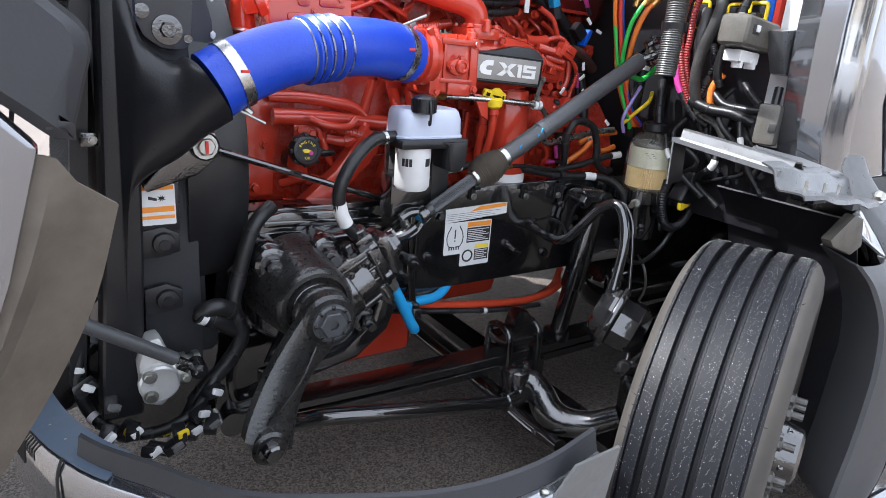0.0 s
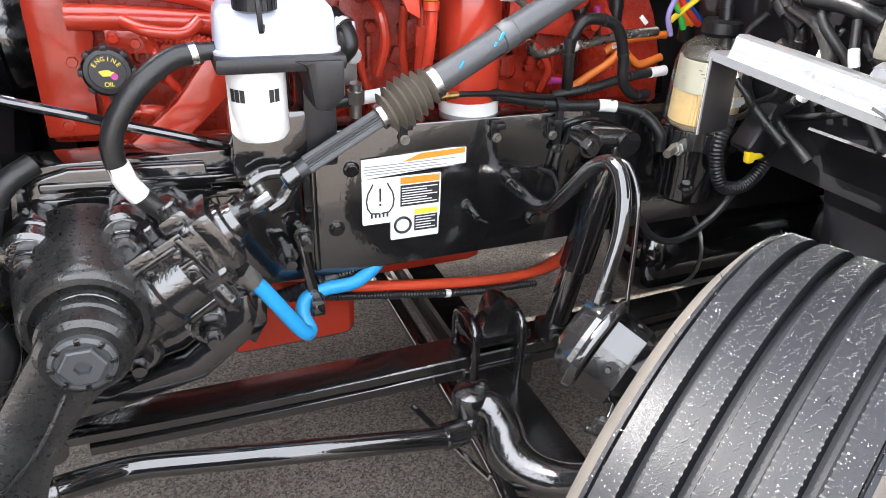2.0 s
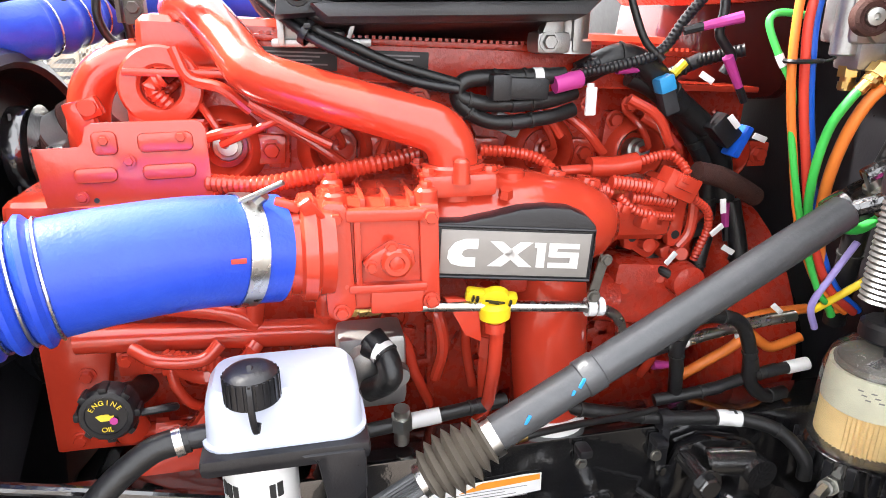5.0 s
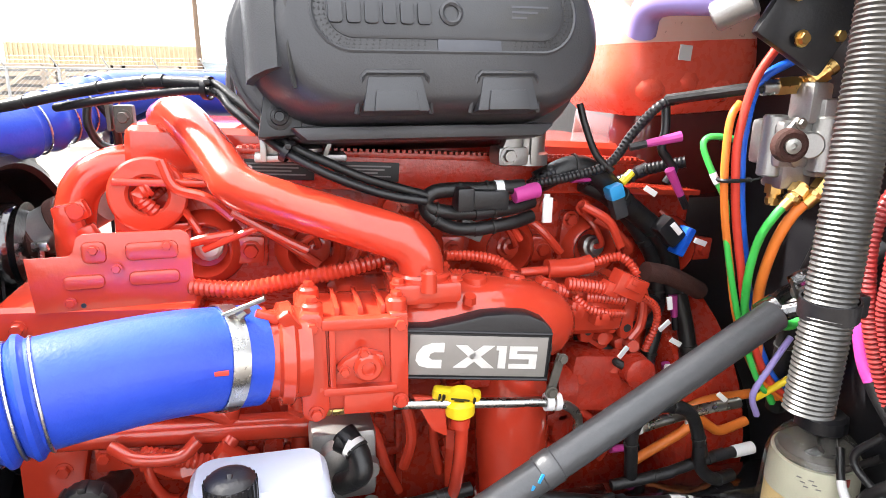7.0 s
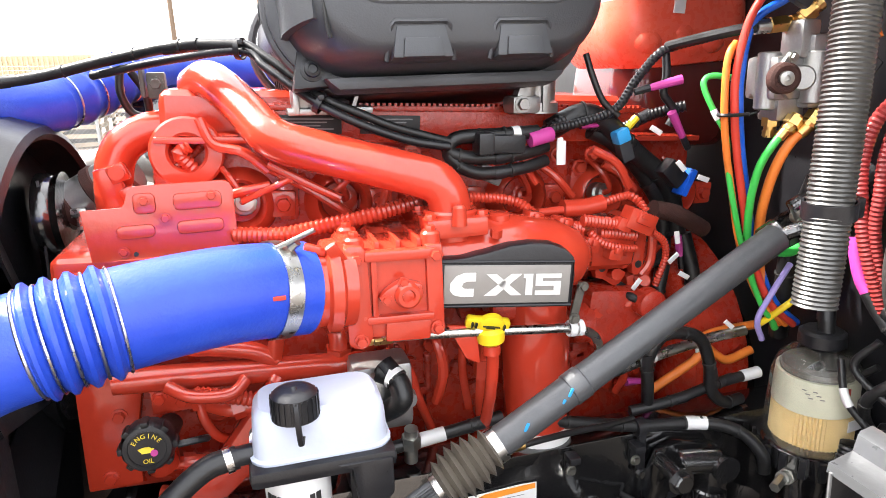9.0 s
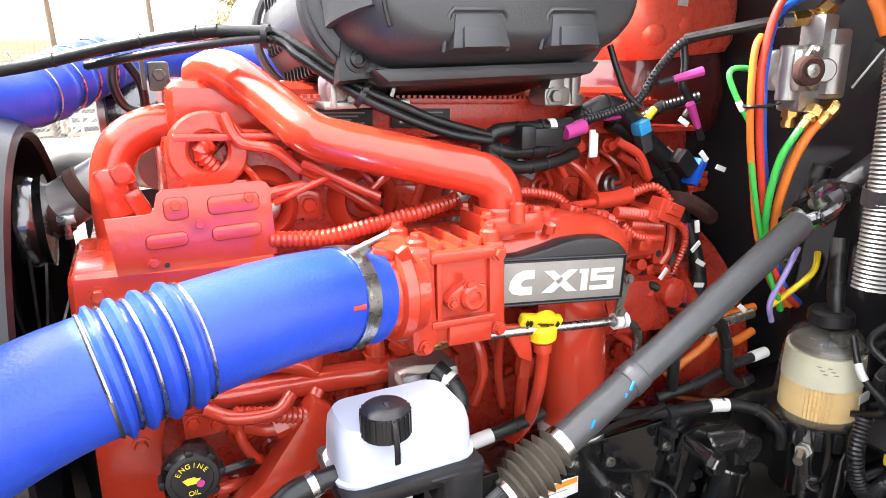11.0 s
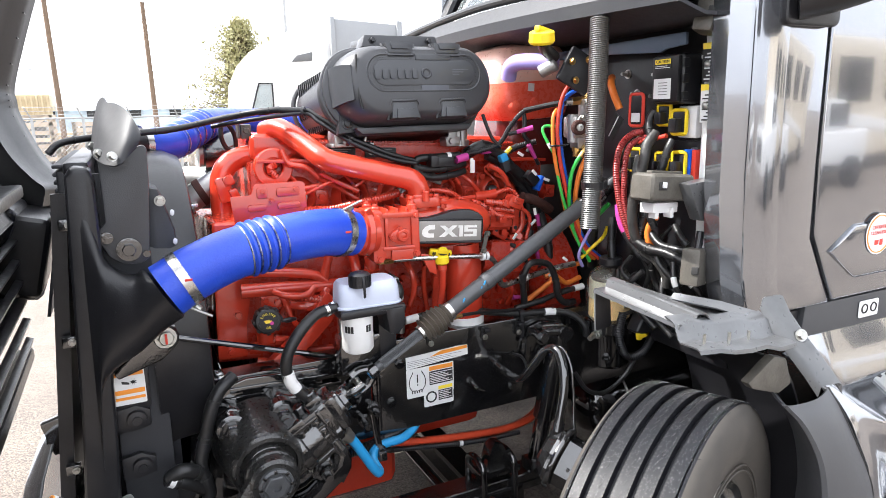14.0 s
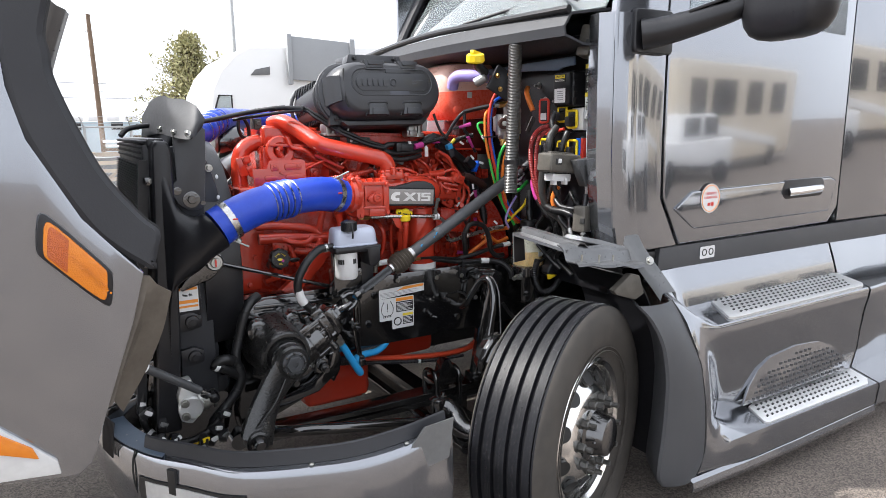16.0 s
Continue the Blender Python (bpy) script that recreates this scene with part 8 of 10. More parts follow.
part("pressure_half", lathe(CB - cd * 0.058, cd, [(0, 0.018), (0.002, 0.050), (0.010, 0.064), (0.036, 0.084), (0.046, 0.086), (0.050, 0.090)], 11), BLACK, cham, smooth=22)
part("clamp_band", lathe(CB - cd * 0.010, cd, [(0, 0.088), (0.001, 0.0965), (0.005, 0.0985), (0.013, 0.0985), (0.017, 0.0965), (0.018, 0.088)], 36), BLACK, cham)
part("spring_half", lathe(CB + cd * 0.008, cd, [(0, 0.089), (0.004, 0.082), (0.062, 0.079), (0.088, 0.060), (0.096, 0.030), (0.097, 0.0)], 9), BLACK, cham, "glossy black lower half", smooth=12)
ca, cb_a = side_axes(cd)
for t in (20, 100, 190, 260):
    part("drain_hole", lathe(CB + cd * 0.045 + (ca * math.cos(radians(t)) + cb_a * math.sin(radians(t))) * 0.0805, ca * math.cos(radians(t)) + cb_a * math.sin(radians(t)), [(0, 0.005), (0.001, 0.005)], 10), INK, cham)
part("inlet_elbow", join(cyl((0.320, -0.420, 0.768), (0.328, -0.417, 0.806), 0.017, 0.014, 14, 0.003), lathe((0.316, -0.424, 0.752), (0.33, 0.24, 0.92), [(0, 0.026), (0.014, 0.024), (0.018, 0.016)], 6)), CAST, cham)
part("push_rod", cyl(CB + cd * 0.09, CB + cd * 0.16, 0.014, seg=12), BLACK, cham)
part("mount_plate", box(tuple(CB + cd * 0.112), (0.02, 0.12, 0.16), 0.008, (0, 30, -46)), CAST, cham)
part("slack_adjuster", join(box((0.345, -0.545, 0.61), (0.05, 0.05, 0.13), 0.014, (0, 20, 0), 3), hexbolt((0.285, -0.535, 0.612), (-0.7, -0.7, 0.2), 0.015, 0.018), cyl((0.28, -0.53, 0.605), (0.345, -0.55, 0.60), 0.020, seg=16, bevel=0.004), hexbolt((0.335, -0.575, 0.64), (-0.3, -1, 0), 0.012, 0.014), cyl((0.26, -0.52, 0.60), (0.31, -0.56, 0.585), 0.006, seg=8)), CAST, cham)


def hose(name, pts, r, mat, label, category="hose", group="", kind="", rib=False, fittings=(), fmat=None, tags=()):
    ob = thing(name, tuple(pts[len(pts) // 2]), label, category, group, kind)
    part("hose_wall", ribbed(pts, r) if rib else tube(pts, r, 12, 7), mat, ob)
    line = [Vector(p) for p in pts]
    for a in fittings:
        i, j = (0, 1) if a == 0 else (len(line) - 1, len(line) - 2)
        d = (line[j] - line[i]).normalized()
        part("end_fitting", join(cyl(line[i] - d * 0.012, line[i] + d * 0.02, r * 1.25, seg=12, bevel=0.001), cyl(line[i] - d * 0.022, line[i] - d * 0.006, r * 1.5, seg=6)), fmat or ZINC, ob)
    cl = curve_points(pts, 7)
    if mat in (RUBBER, PLASTIC) and r > 0.0095:
        rt_ = random.Random(len(pts) + int(1000 * abs(pts[0][0])))
        run = 0.04
        for i in range(2, len(cl) - 2):
            run += (cl[i + 1] - cl[i]).length
            if run > 0.085 + 0.06 * rt_.random():
                run = 0
                d = (cl[i + 1] - cl[i - 1]).normalized()
                tie = part("cable_tie", lathe(cl[i] - d * 0.0025, d, [(0, r * 1.02), (0.0005, r * 1.13), (0.0045, r * 1.13), (0.005, r * 1.02)], 12), INK, ob)
                if rt_.random() < 0.4:
                    part("tape_wrap", sweep([cl[i] + d * (0.012 + 0.006 * q) for q in range(5)], r * 1.07, 12), PLASTIC, ob)
                if rt_.random() < 0.07:
                    part("tag", sweep([cl[i] + d * (0.014 + 0.005 * q) for q in range(4)], r * 1.1, 12), PAPER, ob, "white paper tag")
    for f in tags:
        i = min(len(cl) - 3, max(1, round(f * (len(cl) - 1))))
        part("tag", sweep(cl[i - 1:i + 3], r * 1.12, 12), PAPER, ob, "white paper tag")
    return ob


hose("brake_hose", [(0.338, -0.006, 0.872), (0.350, -0.06, 0.855), (0.353, -0.12, 0.852), (0.354, -0.175, 0.872), (0.356, -0.235, 0.935), (0.360, -0.295, 1.003), (0.364, -0.347, 1.024), (0.364, -0.382, 0.985), (0.355, -0.403, 0.92), (0.339, -0.413, 0.86), (0.323, -0.420, 0.800)], 0.0145, BLACK, "glossy black sleeved brake hose looping to the brake chamber", fittings=(0, 1), fmat=BLACK)
hose("sensor_cable", [(0.423, 0.0, 0.884), (0.440, -0.035, 0.880), (0.432, -0.08, 0.862), (0.40, -0.12, 0.858), (0.37, -0.15, 0.862)], 0.005, RUBBER, "thin black sensor cable on the rail", "cable")
hose("sensor_cable", [(0.372, -0.33, 1.030), (0.382, -0.362, 1.025), (0.388, -0.392, 0.98), (0.384, -0.412, 0.90), (0.372, -0.435, 0.80), (0.350, -0.475, 0.705), (0.315, -0.515, 0.64), (0.29, -0.535, 0.61)], 0.0045, BLACK, "thin black wheel sensor cable", "cable")
hose("pressure_hose", [(-0.257, -0.140, 0.797), (-0.232, -0.134, 0.762), (-0.198, -0.124, 0.702), (-0.170, -0.116, 0.652), (-0.150, -0.105, 0.622), (-0.140, -0.085, 0.618), (-0.148, -0.060, 0.640), (-0.135, -0.035, 0.662), (-0.09, -0.02, 0.668), (-0.02, -0.01, 0.668), (0.04, 0.02, 0.69), (0.07, 0.06, 0.73)], 0.0155, SKYBLUE, "light blue steering pressure hose", fittings=(0,), fmat=ZINC)
hose("conduit", [(-0.30, -0.01, 0.66), (-0.2, 0.0, 0.655), (-0.08, 0.01, 0.672), (0.05, 0.05, 0.675)], 0.016, PLASTIC, "black corrugated conduit under the rail", "conduit", rib=True)
link = thing("hose_bracket", (-0.125, -0.04, 0.64), "black bracket strip bolted to the rail", "bracket")
part("strip", join(box((-0.125, -0.035, 0.72), (0.022, 0.008, 0.20), 0.003, (0, -8, 0)), box((-0.115, -0.05, 0.645), (0.03, 0.03, 0.03), 0.006)), BLACK, link)
for z in (0.815, 0.66):
    part("bolt", hexbolt((-0.13 + (0.815 - z) * 0.09, -0.04, z), (0, -1, 0), 0.014, 0.016), CAST, link)
for x, z in ((-0.165, 0.78), (-0.13, 0.815)):
    st2 = thing("rail_stud", (x, -0.03, z), "black stud and nut on the frame rail", "bolt", "rail studs")
    part("stud", join(cyl((x, 0.0, z), (x, -0.075, z - 0.012), 0.011, seg=12), lathe((x, -0.025, z - 0.004), (0, -1, -0.15), [(0, 0.021), (0.018, 0.021)], 6)), CAST, st2)
# air lines along the rail top
hose("air_line", [(0.25, 0.02, 1.075), (0.32, 0.015, 1.055), (0.46, 0.0, 1.03), (0.58, -0.02, 1.025), (0.65, -0.05, 1.01), (0.685, -0.08, 0.97), (0.69, -0.085, 0.93)], 0.0125, RUBBER, "black air line clipped along the rail with a white tag", tags=(0.48,))
hose("air_line", [(-0.09, 0.03, 1.055), (0.0, 0.03, 1.065), (0.09, 0.03, 1.075), (0.18, 0.04, 1.08)], 0.012, RUBBER, "black hose with a printed white tag", tags=(0.35, 0.5))
hose("air_line", [(0.50, 0.04, 1.05), (0.49, 0.03, 1.10), (0.485, 0.025, 1.16), (0.51, 0.02, 1.205), (0.56, 0.02, 1.205), (0.60, 0.02, 1.185), (0.625, 0.02, 1.13), (0.635, 0.02, 1.07), (0.67, 0.02, 1.035), (0.72, 0.03, 1.03)], 0.0125, RUBBER, "black looping air line beside the engine")
hose("air_line", [(0.385, 0.03, 1.16), (0.41, 0.04, 1.135), (0.47, 0.05, 1.14), (0.56, 0.06, 1.15), (0.66, 0.06, 1.165), (0.74, 0.06, 1.17)], 0.011, STEEL, "bare steel fuel line with a white tag", tags=(0.45,))
hose("air_line", [(0.46, 0.04, 1.04), (0.56, 0.03, 1.055), (0.66, 0.03, 1.075), (0.76, 0.03, 1.085)], 0.011, RUBBER, "black harness tube resting on the rail", tags=(0.9,))
rc = thing("rail_clip", (0.455, -0.01, 0.93), "black plastic hose clip on the rail", "clip")
part("strap", join(box((0.455, -0.012, 0.985), (0.016, 0.012, 0.10), 0.003), lathe((0.445, -0.003, 1.030), (1, 0, 0), [(0, 0.018), (0.02, 0.018)], 16)), PLASTIC, rc)
part("bolt", hexbolt((0.455, -0.016, 0.935), (0, -1, 0), 0.009, 0.01), CAST, rc)
hose("orange_cable", [(0.56, 0.12, 1.03), (0.60, 0.11, 1.06), (0.65, 0.10, 1.095), (0.68, 0.10, 1.12), (0.71, 0.10, 1.10), (0.74, 0.10, 1.085), (0.80, 0.10, 1.10)], 0.010, ORANGE, "orange battery cable behind the engine", "cable")
hose("orange_cable", [(0.66, 0.14, 1.11), (0.72, 0.13, 1.14), (0.82, 0.12, 1.15)], 0.010, ORANGE, "orange battery cable behind the engine", "cable")
hose("coolant_hose", [(-0.05, 0.02, 1.14), (-0.03, 0.0, 1.16), (-0.02, -0.01, 1.18), (-0.025, 0.01, 1.205), (-0.05, 0.03, 1.215)], 0.019, RUBBER, "black coolant hose end with a white tag", tags=(0.8,))
pump = thing("steering_pump", (-0.03, 0.08, 1.08), "bare metal steering pump under the intake", "pump")
part("pump_body", join(box((-0.04, 0.09, 1.15), (0.11, 0.08, 0.13), 0.015), lathe((-0.055, 0.05, 1.18), (0, -1, 0), [(0, 0.025), (0.025, 0.022), (0.028, 0.012)], 18), lathe((0.0, 0.05, 1.15), (0, -1, 0), [(0, 0.018), (0.02, 0.016)], 14)), ALU, pump)
part("fitting", join(cyl((0.0, 0.03, 1.03), (0.0, 0.02, 1.10), 0.013, seg=12), cyl((0.0, 0.025, 1.06), (0.0, 0.022, 1.085), 0.018, seg=6)), ZINC, pump)
hose("wire_tie_cable", [(0.155, -0.085, 1.092), (0.20, -0.075, 1.090), (0.29, -0.05, 1.078), (0.37, -0.025, 1.062), (0.44, 0.0, 1.05)], 0.006, RUBBER, "thin black sensor lead with brass end", "cable", fittings=(0,), fmat=BRASS)

# ---- battery and air lines to the firewall ----
B0 = [(0.645, -0.012, 1.84), (0.621, 0.0, 1.785), (0.607, 0.003, 1.70), (0.609, 0.0, 1.632), (0.624, 0.003, 1.56), (0.650, 0.006, 1.47), (0.678, 0.01, 1.38), (0.714, 0.01, 1.30), (0.755, 0.012, 1.24), (0.82, 0.02, 1.19)]


def shifted(pts, dx, dy, dz=0.0, grow=0.0):
    n = len(pts) - 1
    return [(x + dx * (1 + grow * math.sin(math.pi * i / n)), y + dy, z + dz) for i, (x, y, z) in enumerate(pts)]


hose("air_tube", shifted(B0, 0.0, -0.006), 0.0072, REDWIRE, "bright red nylon air tube", "air tube", "nylon air tubes")
hose("air_tube", shifted([(0.672, -0.02, 1.825)] + B0[1:], 0.0148, 0.0), 0.0078, BLUEAIR, "blue nylon air tube", "air tube", "nylon air tubes")
hose("air_tube", shifted([(0.626, 0.01, 1.752), (0.612, 0.006, 1.735)] + B0[2:], -0.0135, 0.0, 0, 0.3), 0.0066, ORANGE, "orange nylon air tube", "air tube", "nylon air tubes")
hose("air_tube", [(0.635, 0.02, 1.690), (0.592, 0.034, 1.696), (0.575, 0.038, 1.690), (0.573, 0.034, 1.672), (0.588, 0.020, 1.63), (0.605, 0.006, 1.59), (0.614, 0.004, 1.53), (0.634, 0.0, 1.45), (0.67, 0.0, 1.35), (0.72, 0.0, 1.25), (0.76, 0.01, 1.21)], 0.0055, GREEN, "green nylon air tube", "air tube", "nylon air tubes", tags=(0.4,))
hose("air_tube", [(0.685, -0.050, 1.602), (0.664, -0.045, 1.575), (0.652, -0.030, 1.53), (0.654, -0.015, 1.46), (0.672, 0.0, 1.38), (0.71, 0.012, 1.30), (0.75, 0.02, 1.24), (0.79, 0.03, 1.18)], 0.0072, GREEN, "green nylon air tube from the valve", "air tube", "nylon air tubes", fittings=(0,), fmat=BRASS)
hose("air_tube", [(0.722, -0.058, 1.606), (0.694, -0.050, 1.575), (0.680, -0.035, 1.52), (0.682, -0.015, 1.44), (0.70, 0.0, 1.36), (0.745, 0.02, 1.26), (0.80, 0.03, 1.19)], 0.0092, ORANGE, "orange nylon air tube from the valve", "air tube", "nylon air tubes", fittings=(0,), fmat=BRASS)
hose("air_tube", [(0.845, 0.0, 1.31), (0.81, -0.02, 1.28), (0.77, -0.01, 1.245), (0.74, 0.02, 1.20)], 0.0068, YELLOW, "yellow nylon air tube", "air tube", "nylon air tubes")
hose("air_tube", [(0.85, 0.0, 1.40), (0.78, 0.0, 1.355), (0.72, 0.0, 1.37), (0.69, 0.02, 1.40)], 0.009, GREEN, "green nylon air tube", "air tube", "nylon air tubes")
hose("air_tube", [(0.78, 0.0, 1.33), (0.735, -0.01, 1.28), (0.715, 0.0, 1.22), (0.74, 0.01, 1.17)], 0.006, PURPLE, "thin purple nylon tube", "air tube", "nylon air tubes")
tie = thing("cable_tie", (0.585, 0.0, 1.60), "black cable tie round the air tubes", "cable tie")
part("band", sweep([V(0.610 + u, -0.002 + v, 1.628) for u, v in round_rect(0, 0, 0.056, 0.024, 0.010, 4) + [round_rect(0, 0, 0.056, 0.024, 0.010, 4)[0]]], 0.0035, 6), PLASTIC, tie)
part("tail", tube([(0.636, -0.012, 1.628), (0.648, -0.018, 1.632), (0.656, -0.012, 1.634)], 0.002, 6), PLASTIC, tie)
valve = thing("air_valve", (0.73, 0.02, 1.60), "cast metal air valve block with brass fittings on the firewall", "valve")
part("valve_body", join(box((0.690, -0.010, 1.690), (0.075, 0.075, 0.075), 0.010), box((0.700, -0.015, 1.640), (0.06, 0.05, 0.05), 0.008), box((0.735, -0.035, 1.70), (0.05, 0.06, 0.125), 0.008), box((0.712, -0.030, 1.755), (0.040, 0.05, 0.065), 0.008), cyl((0.725, -0.055, 1.645), (0.725, -0.055, 1.735), 0.019, seg=16, bevel=0.003), cyl((0.664, -0.015, 1.635), (0.664, -0.015, 1.735), 0.019, seg=16, bevel=0.003), cyl((0.70, -0.05, 1.69), (0.69, -0.068, 1.69), 0.022, seg=16, bevel=0.003)), ALU, valve)
part("flange", prism([(0.635, 1.69), (0.672, 1.735), (0.705, 1.695), (0.680, 1.652)], "xz", -0.056, 0.010, 0.004), ALU, valve, "machined diamond flange")
for x, z in ((0.672, 1.724), (0.697, 1.692), (0.722, 1.70)):
    part("bolt", hexbolt((x, -0.060, z), (0, -1, 0), 0.007, 0.008), ZINC, valve)
part("port", join(lathe((0.660, -0.052, 1.690), (-0.3, -1, 0), [(0, 0.027), (0.016, 0.026), (0.019, 0.021), (0.015, 0.010)], 28)), BROWNRUBBER, valve, "black rubber port")
part("port_nut", lathe((0.654, -0.070, 1.690), (-0.3, -1, 0), [(-0.004, 0.013), (0.004, 0.012), (0.005, 0.005), (0.001, 0.004)], 16), ZINC, valve)
for p, q in (((0.684, -0.012, 1.635), (0.684, -0.012, 1.585)), ((0.705, -0.050, 1.625), (0.684, -0.050, 1.597)), ((0.742, -0.058, 1.632), (0.720, -0.058, 1.603)), ((0.705, -0.03, 1.785), (0.735, -0.045, 1.815)), ((0.655, -0.005, 1.778), (0.715, -0.02, 1.785))):
    part("brass_fitting", join(cyl(p, q, 0.011, seg=12), cyl(Vector(p).lerp(Vector(q), 0.15), Vector(p).lerp(Vector(q), 0.6), 0.0155, seg=6), cyl(Vector(p).lerp(Vector(q), 0.75), Vector(p).lerp(Vector(q), 0.95), 0.013, seg=10)), BRASS, valve)
vh = thing("air_hose", (0.62, 0.0, 1.77), "black air hose with a steel ferrule at the valve", "hose")
part("hose_wall", tube([(0.655, -0.006, 1.778), (0.625, 0.01, 1.775), (0.59, 0.06, 1.765), (0.57, 0.15, 1.752)], 0.010, 10), RUBBER, vh)
part("ferrule", cyl((0.665, -0.006, 1.779), (0.640, -0.001, 1.777), 0.013, seg=14), STEEL, vh)
duct = thing("flexible_duct", (0.60, -0.2, 1.35), "ribbed grey metal flexible duct hanging before the firewall", "duct")
part("duct_wall", ribbed([(0.568, -0.265, 2.02), (0.550, -0.285, 1.85), (0.525, -0.308, 1.65), (0.510, -0.320, 1.50), (0.500, -0.326, 1.389)], 0.030, 0.0064, 0.07, 24), DUCTMETAL, duct)
part("duct_clamp", lathe((0.514, -0.317, 1.535), (0.08, 0.06, -1), [(0, 0.0315), (0, 0.0345), (0.024, 0.0345), (0.024, 0.0315)], 28, False), PLASTIC, duct, "black plastic strap")
part("strap_lug", box((0.552, -0.317, 1.522), (0.03, 0.02, 0.03), 0.005), PLASTIC, duct)

# ---- firewall electrics ----
ebox = thing("electrical_box", (0.82, -0.31, 1.765), "black electrical box with a yellow caution label", "electrical box")
part("case", box((0.835, -0.305, 1.842), (0.08, 0.125, 0.155), 0.014, seg=3), PLASTIC, ebox)
part("lid", box((0.788, -0.305, 1.842), (0.018, 0.112, 0.142), 0.008), PLASTIC, ebox)
for z in (1.79, 1.842, 1.89):
    part("clip", box((0.80, -0.371, z), (0.025, 0.010, 0.026), 0.003), PLASTIC, ebox)
me1 = frame_of((0.778, -0.262, 1.872), (0, -1, 0), (0, 0, 1))
cl1 = part("caution_label", flat_prism(me1, [(0, 0), (0.072, 0), (0.072, 0.034), (0, 0.034)], 0, 0.0012), INK, ebox, "black and yellow caution label")
part("header", flat_prism(me1, [(0.003, 0.016), (0.069, 0.016), (0.069, 0.031), (0.003, 0.031)], 0.0012, 0.0018), YELLOWLBL, cl1)
words("CAUTION", me1 @ Matrix.Translation((0.036, 0.0235, 0.0022)), 0.0125, INK, cl1)
part("print", bars(me1, [(0.004, 0.004, 0.066, 0.006), (0.004, 0.009, 0.055, 0.011)], 0.002), PAPER, cl1)
part("white_label", flat_prism(frame_of((0.778, -0.262, 1.782), (0, -1, 0), (0, 0, 1)), [(0, 0), (0.072, 0), (0.072, 0.062), (0, 0.062)], 0, 0.0012), PAPER, ebox, "pale printed label")
part("print", bars(frame_of((0.777, -0.262, 1.782), (0, -1, 0), (0, 0, 1)), [(0.02, 0.012 + k * 0.009, 0.058, 0.0145 + k * 0.009) for k in range(5)]), GREYINK, ebox)
fuse = thing("fuse_holder", (0.85, -0.14, 1.70), "red framed fuse holder on the firewall", "fuse holder")
part("frame", sweep([V(0.855, -0.145 + u, 1.745 + v) for u, v in round_rect(0, 0, 0.062, 0.105, 0.012, 3) + [round_rect(0, 0, 0.062, 0.105, 0.012, 3)[0]]], 0.006, 8), REDWIRE, fuse)
part("cover", box((0.862, -0.145, 1.745), (0.02, 0.055, 0.098), 0.006), PLASTIC, fuse)
part("label", box((0.8505, -0.145, 1.72), (0.002, 0.04, 0.03)), PAPER, fuse)
tri = thing("warning_plate", (0.84, -0.06, 1.66), "small dark plate with white outline", "plate")
part("plate", box((0.80, -0.075, 1.69), (0.004, 0.05, 0.09), 0.001, (35, 0, 0)), INK, tri)
part("outline", box((0.797, -0.075, 1.69), (0.003, 0.004, 0.085), 0.001, (35, 0, 0)), PAPER, tri)


def connector(y, z, mat, label, body=(0.05, 0.07), lead=None):
    ob = thing("connector", (0.84, y, z - body[1] / 2), label, "connector", "firewall connectors")
    part("lock_frame", sweep([V(0.825, y + u, z + v) for u, v in round_rect(0, 0, body[0], body[1], 0.008, 2) + [round_rect(0, 0, body[0], body[1], 0.008, 2)[0]]], 0.006, 8), mat, ob)
    part("body", join(box((0.845, y, z), (0.05, body[0] * 0.8, body[1] * 0.85), 0.006), box((0.81, y, z - 0.01), (0.035, body[0] * 0.55, body[1] * 0.6), 0.008)), PLASTIC, ob, "black body")
    return ob


connector(-0.287, 1.728, YELLOW, "black connector with a yellow lock", (0.055, 0.065))
connector(-0.352, 1.705, YELLOW, "black connector with a yellow lock", (0.06, 0.075))
connector(-0.16, 1.575, YELLOW, "black connector with a yellow lock", (0.055, 0.075))
connector(-0.285, 1.565, YELLOW, "black connector with a yellow lock", (0.055, 0.08))
connector(-0.36, 1.565, YELLOW, "blue and black connector with a yellow lock", (0.055, 0.09))
panel = thing("junction_board", (0.87, -0.27, 1.50), "white and blue backed connector panel on the firewall", "panel")
part("backing", box((0.872, -0.27, 1.57), (0.014, 0.31, 0.15), 0.004), PLASTIC, panel)
part("white_block", box((0.858, -0.372, 1.705), (0.04, 0.075, 0.10), 0.006), PAPER, panel)
part("blue_block", box((0.85, -0.388, 1.565), (0.04, 0.030, 0.11), 0.004), BLUEAIR, panel)
part("red_block", box((0.85, -0.414, 1.565), (0.04, 0.018, 0.11), 0.004), REDWIRE, panel)
for y, z in ((-0.10, 1.80), (-0.19, 1.79), (-0.20, 1.86), (-0.385, 1.72), (-0.39, 1.62), (-0.12, 1.64), (-0.41, 1.90), (-0.05, 1.87), (-0.42, 1.45)):
    sb = thing("firewall_stud", (0.86, y, z - 0.012), "zinc stud on the black firewall", "bolt", "firewall studs")
    part("stud", join(hexbolt((0.878, y, z), (-1, 0, 0), 0.012, 0.012), cyl((0.87, y, z), (0.845, y - 0.004, z), 0.006, seg=8)), ZINC, sb)
seam = thing("seam_labels", (0.84, -0.47, 1.70), "yellow and white service labels on the door seam", "label")
